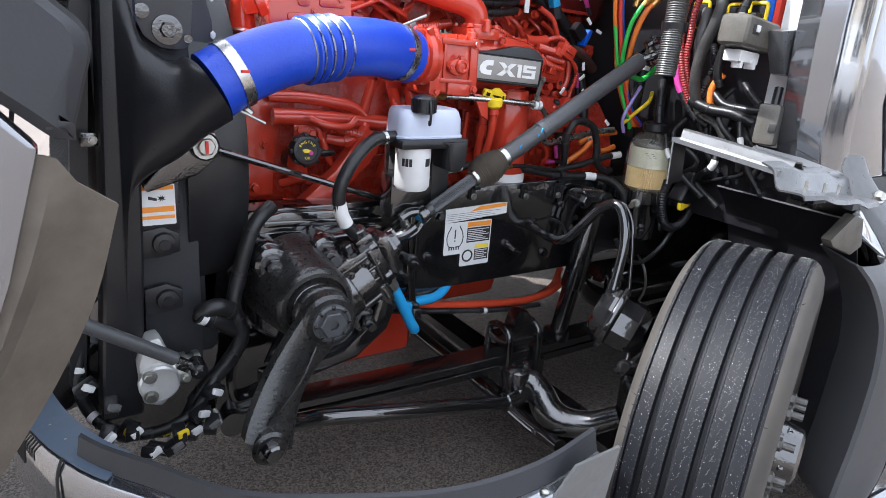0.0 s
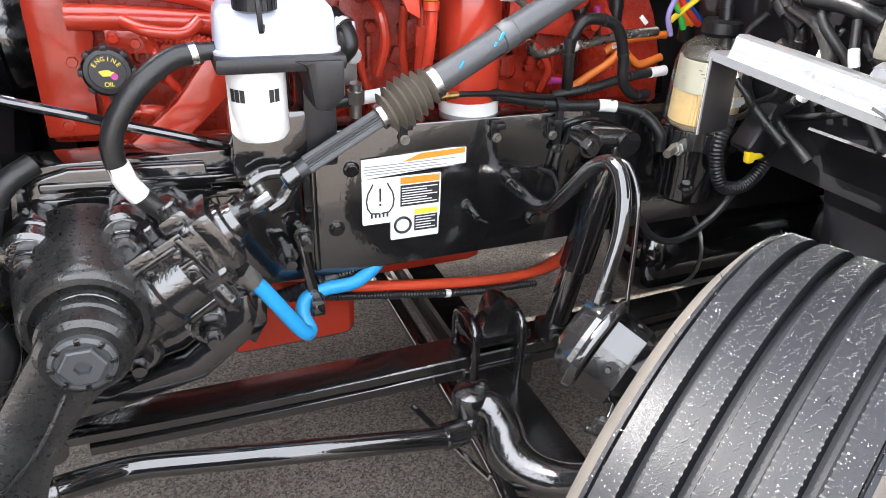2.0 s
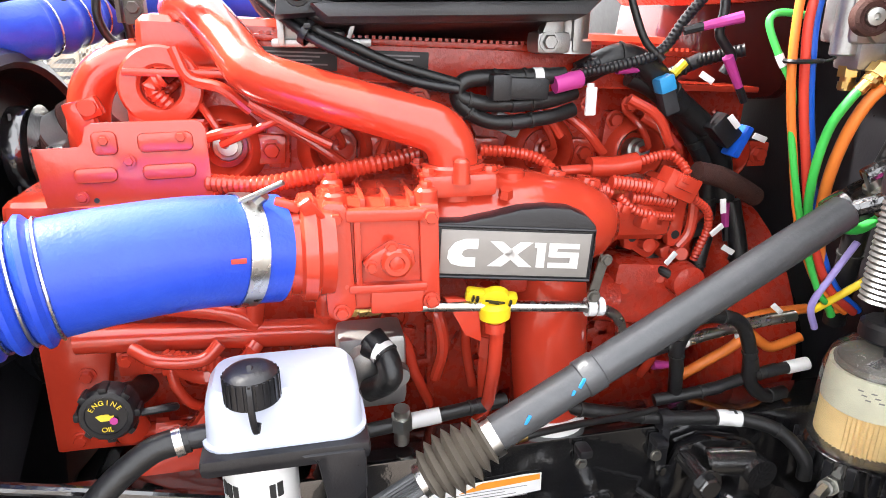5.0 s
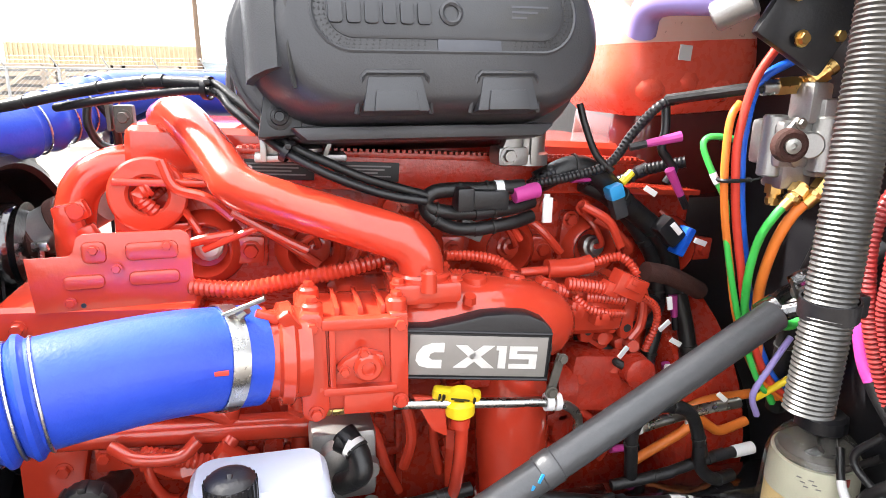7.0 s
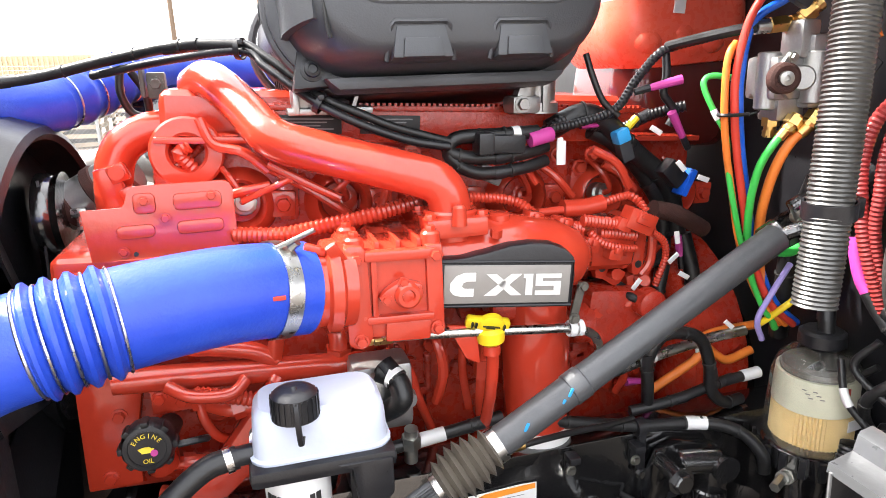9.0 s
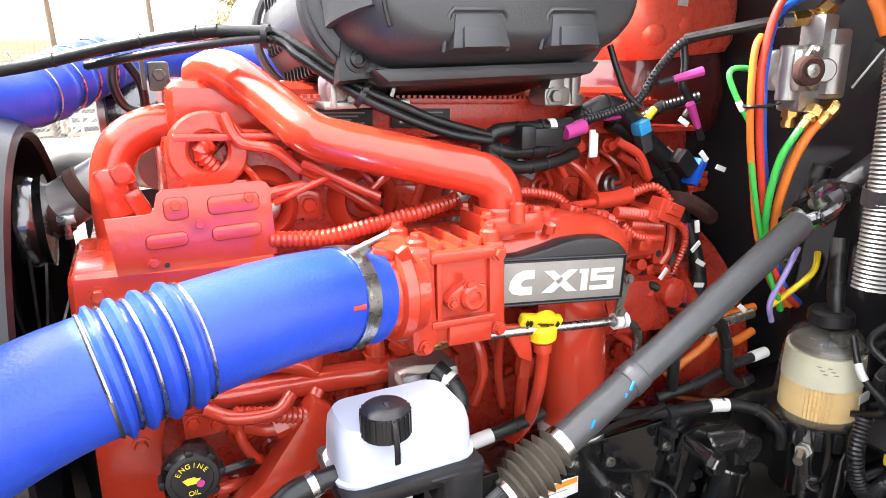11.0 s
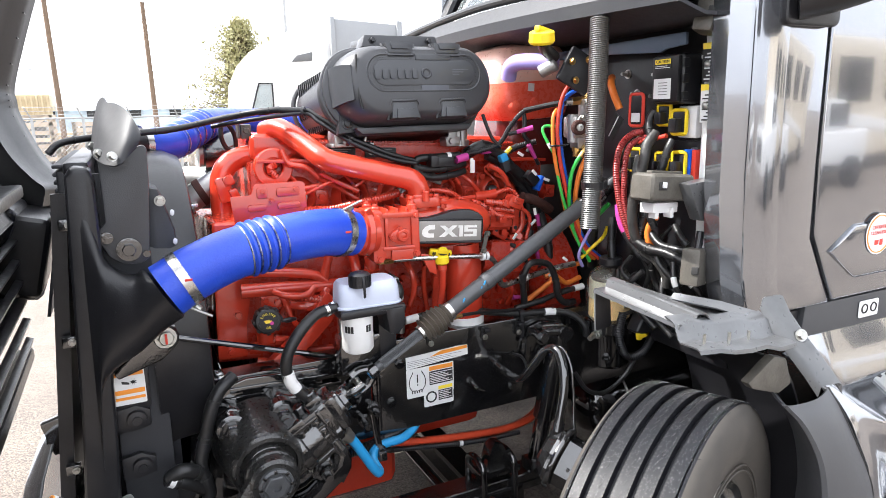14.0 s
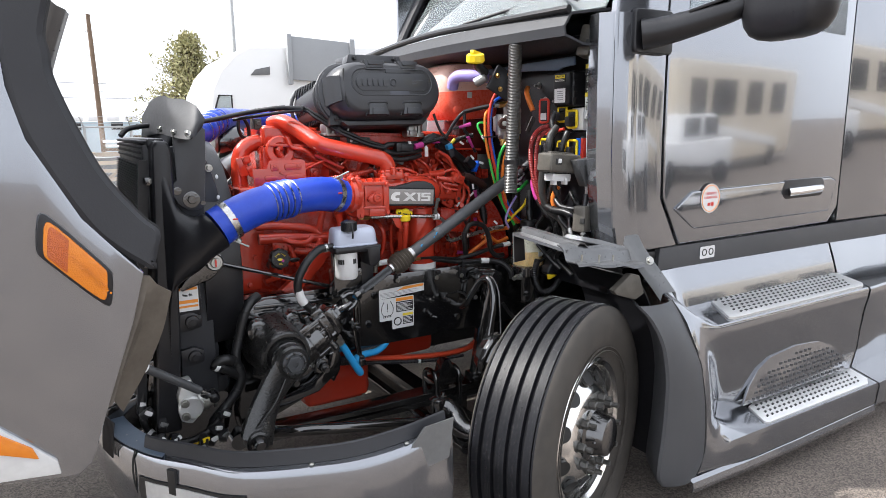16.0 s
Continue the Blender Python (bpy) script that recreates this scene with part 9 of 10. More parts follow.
for k, z in enumerate((1.870, 1.750)):
    lab = part("label", box((0.833, -0.440, z), (0.003, 0.066, 0.112)), INK if k == 0 else PAPER, seam, "black printed label" if k == 0 else "white printed label")
    part("header", box((0.8312, -0.440, z + 0.048), (0.003, 0.066, 0.018)), YELLOWLBL, lab, "yellow warning header")
    part("print", join(*[box((0.8310, -0.440 - 0.004 * (j % 3), z - 0.048 + j * 0.0105), (0.002, 0.050 - 0.008 * (j % 3), 0.0042)) for j in range(8)]), PAPER if k == 0 else INK, lab)
    part("rivet", ball((0.830, -0.425, z - 0.005), 0.011, (0.5, 1, 1)), ZINC, seam)
nudge(ebox, 0.0, -0.022, -0.004)
nudge(fuse, -0.055, -0.040, 0.0)
nudge(seam, -0.010, -0.030, 0.010)
# corrugated red cable sleeves and dark cables
for pts, r, mat, rb in (
        ([(0.800, -0.225, 1.675), (0.775, -0.188, 1.662), (0.750, -0.167, 1.620), (0.742, -0.160, 1.557), (0.742, -0.165, 1.501), (0.748, -0.175, 1.436), (0.760, -0.190, 1.371), (0.780, -0.211, 1.297)], 0.0125, CORRED, True),
        ([(0.805, -0.244, 1.659), (0.785, -0.217, 1.648), (0.762, -0.198, 1.621), (0.752, -0.191, 1.567), (0.750, -0.193, 1.504), (0.756, -0.189, 1.438), (0.768, -0.199, 1.372), (0.785, -0.215, 1.306)], 0.0110, CORRED, True),
        ([(0.805, -0.322, 1.662), (0.800, -0.281, 1.653), (0.795, -0.244, 1.648), (0.785, -0.218, 1.638)], 0.0075, REDWIRE, False),
        ([(0.800, -0.279, 1.671), (0.765, -0.278, 1.633), (0.752, -0.282, 1.590), (0.745, -0.273, 1.530), (0.742, -0.253, 1.466), (0.746, -0.242, 1.400), (0.760, -0.242, 1.333), (0.785, -0.255, 1.274)], 0.0175, TAPE, False),
        ([(0.810, -0.260, 1.741), (0.800, -0.251, 1.718), (0.790, -0.258, 1.690), (0.785, -0.273, 1.661)], 0.0135, RUBBER, False),
        ([(0.810, -0.341, 1.648), (0.795, -0.340, 1.620), (0.785, -0.333, 1.577), (0.775, -0.317, 1.518), (0.770, -0.302, 1.456), (0.772, -0.299, 1.404), (0.785, -0.306, 1.361)], 0.0130, RUBBER, False),
        ([(0.820, -0.186, 1.589), (0.800, -0.196, 1.540), (0.790, -0.199, 1.476), (0.795, -0.205, 1.428)], 0.0155, GREYPLASTIC, False),
        ([(0.800, -0.246, 1.482), (0.785, -0.275, 1.433), (0.775, -0.267, 1.385), (0.775, -0.249, 1.328)], 0.0125, PLASTIC, True),
        ([(0.790, -0.310, 1.400), (0.775, -0.290, 1.358), (0.778, -0.291, 1.310), (0.800, -0.305, 1.277)], 0.0105, ORANGE, False),
        ([(0.765, -0.148, 1.421), (0.762, -0.156, 1.389), (0.764, -0.169, 1.353), (0.768, -0.182, 1.330)], 0.0115, MAGENTA, False),
        ([(0.768, -0.182, 1.330), (0.775, -0.198, 1.303), (0.785, -0.231, 1.267), (0.800, -0.282, 1.237)], 0.0115, RUBBER, False),
        ([(0.770, -0.225, 1.310), (0.765, -0.303, 1.291), (0.775, -0.378, 1.287), (0.790, -0.445, 1.266)], 0.0165, RUBBER, False),
        ([(0.785, -0.291, 1.341), (0.780, -0.340, 1.310), (0.790, -0.404, 1.303), (0.800, -0.448, 1.303)], 0.0130, RUBBER, False),
        ([(0.785, -0.254, 1.273), (0.790, -0.322, 1.247), (0.800, -0.353, 1.202), (0.810, -0.350, 1.166)], 0.0150, TAPE, False),
        ([(0.800, -0.381, 1.376), (0.790, -0.405, 1.360), (0.785, -0.432, 1.339), (0.790, -0.445, 1.326)], 0.0110, RUBBER, False),
        ([(0.83, -0.02, 1.86), (0.80, -0.05, 1.84), (0.79, -0.08, 1.80), (0.80, -0.10, 1.75)], 0.013, ORANGE, False),
        ([(0.82, 0.0, 1.5), (0.80, 0.02, 1.38), (0.81, 0.04, 1.24), (0.83, 0.06, 1.15)], 0.02, RUBBER, False),
        ([(0.82, -0.06, 1.36), (0.80, -0.08, 1.26), (0.80, -0.10, 1.16), (0.82, -0.12, 1.08)], 0.016, RUBBER, False)):
    hose("cable" if not rb else "cable_sleeve", pts, r, mat, {True: "corrugated cable sleeve in front of the firewall", False: "thick insulated cable in front of the firewall"}[rb], "cable", "firewall cables", rib=rb)
random.seed(11)
for k in range(14):
    y, z = random.uniform(-0.42, -0.05), random.uniform(1.16, 1.36)
    x0 = random.uniform(0.76, 0.85)
    hose("wire", [(x0, y, z), (x0 - 0.02, y + random.uniform(-0.05, 0.05), z - 0.06), (x0 + 0.01, y + random.uniform(-0.09, 0.09), z - 0.13), (x0 + 0.03, y + random.uniform(-0.1, 0.1), z - 0.2)], random.uniform(0.006, 0.011), RUBBER, "loose black wire below the firewall", "wire", "loose firewall wires", tags=(0.3,) if k % 3 == 0 else ())
tray = thing("grey_bracket_tray", (0.72, -0.40, 1.40), "worn light grey plastic connector tray at the firewall edge", "bracket")
part("tray_body", join(box((0.675, -0.380, 1.487), (0.205, 0.085, 0.082), 0.018, (0, 5, 9), 3)), TAUPE, tray)
part("latch_box", box((0.625, -0.414, 1.478), (0.075, 0.022, 0.045), 0.006, (0, 5, 9)), TAUPE, tray)
part("top_ridge", box((0.69, -0.372, 1.529), (0.15, 0.020, 0.010), 0.003, (0, 5, 9)), TAUPE, tray)
part("tray_stay", prism([(0.70, 1.50), (0.80, 1.51), (0.82, 1.38), (0.76, 1.385)], "xz", -0.46, 0.05, 0.008), BRACKET, tray, "bare grey metal stay")
part("tray_tab", join(box((0.675, -0.37, 1.425), (0.12, 0.05, 0.032), 0.005, (0, 4, 9)), box((0.64, -0.385, 1.41), (0.014, 0.03, 0.03), 0.003), box((0.70, -0.385, 1.408), (0.014, 0.03, 0.03), 0.003)), PAPER, tray, "white plastic connector row")
part("slot", box((0.628, -0.427, 1.497), (0.040, 0.012, 0.026), 0.004, (0, 5, 9)), INK, tray)
part("latch_tongue", box((0.632, -0.432, 1.500), (0.018, 0.010, 0.018), 0.003, (0, 5, 9)), PAPER, tray)

nudge(tray, 0.0, -0.065, 0.030)

# ---- washer bottle, filler, purple hose ----
tank = thing("washer_bottle", (0.62, 0.45, 1.70), "red translucent plastic bottle behind the air cleaner", "tank")
bl = []
for z, k, dx in ((1.745, 0.72, 0.03), (1.75, 0.86, 0.02), (1.775, 0.95, 0.01), (1.81, 1.0, 0.0), (1.85, 1.0, 0.0), (1.895, 0.98, 0.0)):
    bl.append([V(0.70 + dx + u * k, 0.45 + v * k, z + 0.012 * math.sin(5 * u)) for u, v in round_rect(0, 0, 0.36, 0.34, 0.08, 5)])
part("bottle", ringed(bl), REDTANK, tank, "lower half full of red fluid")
bt = []
for z, k in ((1.894, 0.975), (1.93, 0.99), (1.965, 0.95), (2.0, 0.90), (2.03, 0.80), (2.045, 0.6)):
    bt.append([V(0.70 + u * k, 0.45 + v * k, z + 0.012 * math.sin(5 * u)) for u, v in round_rect(0, 0, 0.36, 0.34, 0.08, 5)])
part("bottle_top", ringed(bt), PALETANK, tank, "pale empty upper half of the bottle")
# bottom of the bottle, coloured dark red for the shade there
part("shaded_base", ringed([[V(0.72 + u * k, 0.46 + v * k, z) for u, v in round_rect(0, 0, 0.36, 0.34, 0.08, 5)] for z, k in ((1.56, 0.78), (1.58, 0.86), (1.66, 0.92), (1.74, 0.88), (1.765, 0.84))]), SHADEDTANK, tank, "glossy lower part with its shade put into the dark red")
for x, z in ((0.60, 1.80), (0.68, 1.815), (0.76, 1.80)):
    part("moulded_bulge", ball((x, 0.295, z), 0.038, (1, 0.5, 0.8)), REDTANK, tank)
part("code_label", box((0.66, 0.276, 1.87), (0.028, 0.003, 0.03), 0.0, (0, 4, 0)), PAPER, tank, "white square label")
nudge(tank, 0.030, 0.012, -0.030)
fill = thing("filler_cap", (0.49, -0.04, 1.94), "yellow filler cap on a black neck", "cap")
part("neck", tube([(0.50, -0.04, 1.955), (0.54, 0.0, 1.935), (0.60, 0.04, 1.915)], 0.02, 14), RUBBER, fill)
part("cap", join(lathe((0.49, -0.05, 1.945), (-0.15, -0.2, 1), [(0, 0.036), (0.008, 0.042), (0.035, 0.040), (0.04, 0.03)], 10), box((0.485, -0.06, 1.985), (0.06, 0.02, 0.018), 0.005, (0, 8, 20))), YELLOW, fill, "bright yellow cap")
nudge(fill, -0.060, -0.110, 0.008)
hose("vent_hose", [(0.548, 0.225, 1.872), (0.540, 0.20, 1.905), (0.545, 0.16, 1.922), (0.58, 0.09, 1.920), (0.625, 0.03, 1.912)], 0.029, PURPLE, "lavender silicone hose with a dark end", "hose")
vb = thing("valve_bracket", (0.55, -0.08, 1.83), "black bracket with four zinc bolts above the engine", "bracket")
part("plate", box((0.57, -0.06, 1.88), (0.12, 0.02, 0.12), 0.008, (0, 30, -10)), PLASTIC, vb)
for dx, dz in ((-0.035, 0.03), (0.03, 0.035), (-0.02, -0.03), (0.04, -0.025)):
    part("bolt", hexbolt((0.57 + dx, -0.072, 1.88 + dz), (0, -1, 0), 0.009, 0.01), BRASS, vb)
nudge(vb, 0.035, -0.058, -0.005)
cyl_m = thing("actuator", (0.56, -0.05, 1.83), "light metal actuator cylinder", "actuator")
part("barrel", cyl((0.50, -0.05, 1.875), (0.535, -0.09, 1.90), 0.022, seg=16, bevel=0.003), ALU, cyl_m)

# ---- engine harness ----
HN = [(-0.97, 0.30, 1.66), (-0.93, 0.32, 1.69), (-0.80, 0.36, 1.705), (-0.62, 0.40, 1.718), (-0.45, 0.36, 1.752), (-0.33, 0.295, 1.770), (-0.225, 0.25, 1.768)]
hose("main_harness", HN, 0.0105, RUBBER, "black rubber cable crossing the engine front", "cable")
hose("main_harness", [(-0.50, 0.40, 1.722), (-0.36, 0.30, 1.745), (-0.228, 0.246, 1.758), (-0.19, 0.205, 1.730), (-0.15, 0.168, 1.697), (-0.107, 0.140, 1.665), (-0.05, 0.125, 1.635), (0.01, 0.120, 1.610), (0.06, 0.118, 1.595), (0.116, 0.118, 1.585)], 0.0082, PLASTIC, "black corrugated harness draped over the engine", "harness", rib=True)
hose("main_harness", [(-0.36, 0.31, 1.762), (-0.235, 0.258, 1.772), (-0.185, 0.215, 1.745), (-0.14, 0.178, 1.708), (-0.10, 0.148, 1.676), (-0.04, 0.132, 1.648), (0.02, 0.128, 1.622), (0.12, 0.13, 1.592)], 0.0078, RUBBER, "black taped harness draped over the engine", "harness")
loops = []
for dz, r in ((0.0, 0.013), (-0.028, 0.012)):
    loops.append(hose("harness_loop", [(0.345, 0.19, 1.565 + dz), (0.29, 0.175, 1.555 + dz), (0.20, 0.17, 1.552 + dz), (0.145, 0.17, 1.565 + dz * 0.3), (0.16, 0.17, 1.590), (0.24, 0.17, 1.592), (0.32, 0.175, 1.594)], r, RUBBER, "coiled black harness loop tied to the engine", "harness"))
cb = thing("harness_connector", (0.245, 0.155, 1.552), "black connector block with magenta tape and a white tag", "connector")
part("block", join(box((0.24, 0.163, 1.577), (0.09, 0.04, 0.034), 0.007, (0, 3, 0)), box((0.205, 0.155, 1.58), (0.03, 0.045, 0.04), 0.005)), PLASTIC, cb)
part("tape", tube([(0.3, 0.165, 1.58), (0.33, 0.167, 1.586), (0.345, 0.17, 1.588)], 0.0145, 12), MAGENTA, cb)
part("tag", join(box((0.36, 0.155, 1.554), (0.018, 0.006, 0.045), 0.002), cyl((0.36, 0.16, 1.582), (0.36, 0.157, 1.562), 0.006, seg=8)), PAPER, cb)
part("grey_plug", box((0.23, 0.195, 1.517), (0.05, 0.03, 0.03), 0.006, (0, 25, 0)), GREYPLASTIC, cb)
for pts, r, mat in (([(0.325, 0.195, 1.592), (0.375, 0.19, 1.617), (0.445, 0.195, 1.602), (0.505, 0.205, 1.592), (0.565, 0.195, 1.617), (0.625, 0.155, 1.637)], 0.012, PLASTIC),
                    ([(0.345, 0.205, 1.597), (0.415, 0.195, 1.627), (0.475, 0.195, 1.602), (0.525, 0.205, 1.557), (0.575, 0.215, 1.522), (0.625, 0.215, 1.482), (0.655, 0.225, 1.432), (0.675, 0.225, 1.352)], 0.022, RUBBER),
                    ([(0.445, 0.215, 1.592), (0.505, 0.215, 1.562), (0.585, 0.235, 1.492), (0.635, 0.235, 1.412), (0.645, 0.235, 1.312), (0.625, 0.245, 1.232)], 0.018, RUBBER),
                    ([(0.32, 0.17, 1.60), (0.40, 0.17, 1.613), (0.47, 0.165, 1.635), (0.51, 0.16, 1.69), (0.55, 0.15, 1.738), (0.58, 0.14, 1.752), (0.63, 0.09, 1.768)], 0.0095, PLASTIC),
                    ([(0.415, 0.19, 1.742), (0.425, 0.18, 1.702), (0.445, 0.17, 1.652), (0.475, 0.16, 1.622)], 0.0065, RUBBER),
                    ([(0.57, 0.155, 1.745), (0.568, 0.145, 1.70), (0.560, 0.14, 1.665), (0.575, 0.14, 1.645), (0.59, 0.14, 1.625), (0.58, 0.145, 1.60)], 0.008, RUBBER),
                    ([(0.505, 0.195, 1.352), (0.545, 0.185, 1.367), (0.595, 0.205, 1.352), (0.645, 0.225, 1.332)], 0.010, RUBBER),
                    ([(0.485, 0.205, 1.272), (0.545, 0.185, 1.292), (0.605, 0.195, 1.302), (0.645, 0.215, 1.322)], 0.010, RUBBER),
                    ([(0.43, 0.185, 1.277), (0.465, 0.165, 1.257), (0.475, 0.165, 1.212), (0.495, 0.175, 1.162)], 0.013, RUBBER),
                    ([(0.625, 0.195, 1.292), (0.605, 0.185, 1.212), (0.595, 0.185, 1.132), (0.605, 0.195, 1.052)], 0.016, RUBBER),
                    ([(0.685, 0.215, 1.352), (0.705, 0.195, 1.252), (0.715, 0.185, 1.152), (0.745, 0.175, 1.052)], 0.018, RUBBER)):
    hose("engine_harness", pts, r, mat, "black taped wiring harness behind the engine", "harness", "engine harness branches", rib=mat is PLASTIC)
for p, d, mat, L in (((0.575, 0.105, 1.690), (-1, 0.3, -0.25), MAGENTA, 0.062), ((0.575, 0.13, 1.627), (0.6, 0.1, -0.9), MAGENTA, 0.06), ((0.665, 0.205, 1.352), (0.2, 0, -1), MAGENTA, 0.05), ((0.565, 0.165, 1.102), (0.3, 0, -1), MAGENTA, 0.05), ((0.515, 0.145, 1.047), (1, 0, -0.1), MAGENTA, 0.035), ((0.645, 0.175, 1.212), (0.2, 0, -1), MAGENTA, 0.04), ((0.405, 0.185, 1.607), (1, 0, 0), MAGENTA, 0.05)):
    p, d = Vector(p), Vector(d).normalized()
    w = thing("wire_end", tuple(p), "magenta taped wire end with a dark plug", "wire", "taped wire ends")
    part("tape", cyl(p, p + d * L, 0.0095, 0.007, 10), mat, w)
    part("plug", cyl(p + d * L, p + d * (L + 0.03), 0.007, seg=8), PLASTIC, w)
for x, y, z, rot in ((0.60, 0.10, 1.30, 30), (0.55, 0.07, 1.35, -40), (0.57, 0.09, 1.385, 80), (0.62, 0.09, 1.50, 20), (0.58, 0.08, 1.26, 10), (0.47, 0.07, 1.305, -50), (0.68, 0.05, 1.20, 40), (0.64, 0.08, 1.14, -20), (0.56, 0.08, 1.53, 45), (0.50, 0.08, 1.60, 30)):
    w = thing("paper_tag", (x, y, z), "small white paper wire tag", "tag", "white wire tags")
    part("tag", box((x, y - 0.012, z), (0.026, 0.004, 0.010), 0.001, (10, rot, 0)), PAPER, w)
bp2 = thing("blue_connector", (0.645, 0.185, 1.462), "black connector with a bright blue lock on the harness", "connector")
part("body", box((0.62, 0.18, 1.497), (0.055, 0.035, 0.04), 0.006, (0, 45, 0)), PLASTIC, bp2)
part("lock", box((0.65, 0.175, 1.477), (0.014, 0.04, 0.06), 0.004, (0, 25, 0)), BLUEAIR, bp2)
bp3 = thing("blue_connector", (0.495, 0.175, 1.542), "grey connector with a light blue lock on the harness", "connector")
part("body", box((0.5, 0.175, 1.554), (0.028, 0.025, 0.05), 0.005, (0, -20, 0)), LINER, bp3)
part("lock", box((0.488, 0.17, 1.582), (0.03, 0.03, 0.028), 0.005, (0, -20, 0)), SKYBLUE, bp3)
part("wire_ends", cyl((0.505, 0.175, 1.597), (0.525, 0.175, 1.617), 0.008, seg=8), YELLOW, bp3)

nudge(cb, -0.028, -0.035, 0.008)
for lp_ in loops:
    nudge(lp_, -0.028, -0.035, 0.008)

for x, y, z, d in ((-0.228, 0.250, 1.762, (1, -0.5, -0.1)), (-0.107, 0.144, 1.668, (1, -0.4, -0.7))):
    ht = thing("cable_tie", (x, y, z), "black cable tie round the draped harness", "cable tie", "harness ties")
    part("band", lathe((x, y, z), d, [(-0.005, 0.017), (-0.005, 0.0195), (0.005, 0.0195), (0.005, 0.017)], 16, False), PLASTIC, ht)
    part("head", box((x, y - 0.018, z + 0.010), (0.010, 0.010, 0.008), 0.002), PLASTIC, ht)

# ---- front end cables and horn ----
hose("front_harness", [(-0.56, -0.06, 1.02), (-0.60, -0.085, 1.0), (-0.63, -0.095, 0.955), (-0.655, -0.10, 0.87), (-0.675, -0.11, 0.79), (-0.66, -0.12, 0.71), (-0.70, -0.12, 0.64), (-0.76, -0.12, 0.58), (-0.80, -0.13, 0.52)], 0.019, RUBBER, "thick black taped harness at the frame horn", "harness")
hose("front_harness", [(-0.665, -0.11, 0.72), (-0.72, -0.125, 0.765), (-0.755, -0.13, 0.79), (-0.72, -0.135, 0.805), (-0.68, -0.12, 0.78)], 0.021, RUBBER, "looped black harness at the frame horn", "harness")
hose("front_harness", [(-0.72, -0.12, 0.62), (-0.80, -0.16, 0.545), (-0.90, -0.16, 0.52), (-0.98, -0.12, 0.54), (-1.02, -0.05, 0.60), (-1.0, -0.03, 0.75)], 0.014, RUBBER, "black wiring behind the bumper", "harness")
for k, (x, y, z) in enumerate(((-0.80, -0.19, 0.52), (-0.835, -0.21, 0.535), (-0.93, -0.20, 0.56), (-0.965, -0.14, 0.60), (-0.78, -0.18, 0.555), (-0.88, -0.2, 0.50), (-0.86, -0.12, 0.49), (-1.01, -0.10, 0.64), (-0.76, -0.20, 0.53), (-0.90, -0.24, 0.525), (-0.985, -0.22, 0.575), (-0.94, -0.16, 0.54), (-0.745, -0.17, 0.60), (-0.85, -0.22, 0.51))):
    w = thing("lamp_plug", (x, y, z - 0.015), "small black and white lamp plug behind the bumper", "connector", "lamp plugs")
    part("body", box((x, y, z), (0.05, 0.03, 0.026), 0.006, (0, random.uniform(-40, 40), random.uniform(0, 90))), PLASTIC, w)
    part("latch", box((x + 0.005, y - 0.018, z + 0.006), (0.028, 0.012, 0.016), 0.004, (0, random.uniform(-40, 40), 20)), (PAPER, YELLOW, PAPER, GREYPLASTIC, PAPER)[k % 5], w)
horn = thing("air_horn_mount", (-0.83, -0.13, 0.58), "cast aluminium hinge mount with cylinder below the radiator", "mount")
part("casting", join(prism([(-0.90, 0.60), (-0.905, 0.70), (-0.885, 0.76), (-0.855, 0.765), (-0.835, 0.71), (-0.825, 0.62), (-0.86, 0.585)], "xz", -0.165, 0.06, 0.012), cyl((-0.865, -0.16, 0.655), (-0.865, -0.185, 0.655), 0.045, seg=24, bevel=0.005)), BAREALU, horn)
part("cylinder", lathe((-0.84, -0.13, 0.655), (1, 0.05, 0.05), [(0, 0.038), (0.045, 0.038), (0.047, 0.030), (0.06, 0.030), (0.062, 0.036), (0.075, 0.036)], 24), ZINC, horn)
for z in (0.63, 0.68):
    part("bolt", hexbolt((-0.885, -0.185, z), (-0.2, -1, 0), 0.012, 0.012), ZINC, horn)
gas = thing("hood_strut", (-0.86, -0.1, 0.65), "dark hood tilt strut with a paper label", "strut")
G0, G1 = V(-1.018, -0.270, 0.878), V(-0.790, -0.222, 0.703)
part("barrel", cyl(G0.lerp(G1, 0.03), G0.lerp(G1, 0.80), 0.0155, seg=20, bevel=0.003), SHAFT, gas)
part("end_cap", cyl(G0, G0.lerp(G1, 0.04), 0.0165, seg=20, bevel=0.002), PAPER, gas, "pale worn end collar")
part("label_band", cyl(G0.lerp(G1, -0.012), G0.lerp(G1, 0.006), 0.0150, seg=20), ORANGELBL, gas)
part("rod_eye", join(cyl(G0.lerp(G1, 0.80), G1, 0.009, seg=10), lathe(G1 + V(0, 0.02, 0), (0, -1, 0), [(0, 0.019), (0.045, 0.019)], 16), hexbolt(G1 + V(0, -0.026, 0), (0, -1, 0), 0.011), box(tuple(G1 + V(-0.03, 0.0, 0.012)), (0.03, 0.03, 0.02), 0.004, (0, 35, 0))), CAST, gas)
part("bolt", hexbolt(G1 + V(-0.03, -0.03, -0.004), (0, -1, 0), 0.008, 0.010), ZINC, gas)
for z in (0.82, 0.96):
    bmnt = part("shroud_mount", join(prism([(-0.87, z - 0.035), (-0.87, z + 0.03), (-0.82, z + 0.038), (-0.785, z + 0.02), (-0.785, z - 0.025), (-0.83, z - 0.035)], "xz", -0.082, 0.02, 0.004), lathe((-0.82, -0.082, z), (0, -1, 0), [(0, 0.026), (0.012, 0.024), (0.014, 0.012), (0.02, 0.012)], 20)), PLASTIC, rad)
far_hose = thing("charge_air_hose", (-0.5, 0.7, 1.6), "blue silicone charge hose with wire rings on the far side", "hose", "charge air hoses")
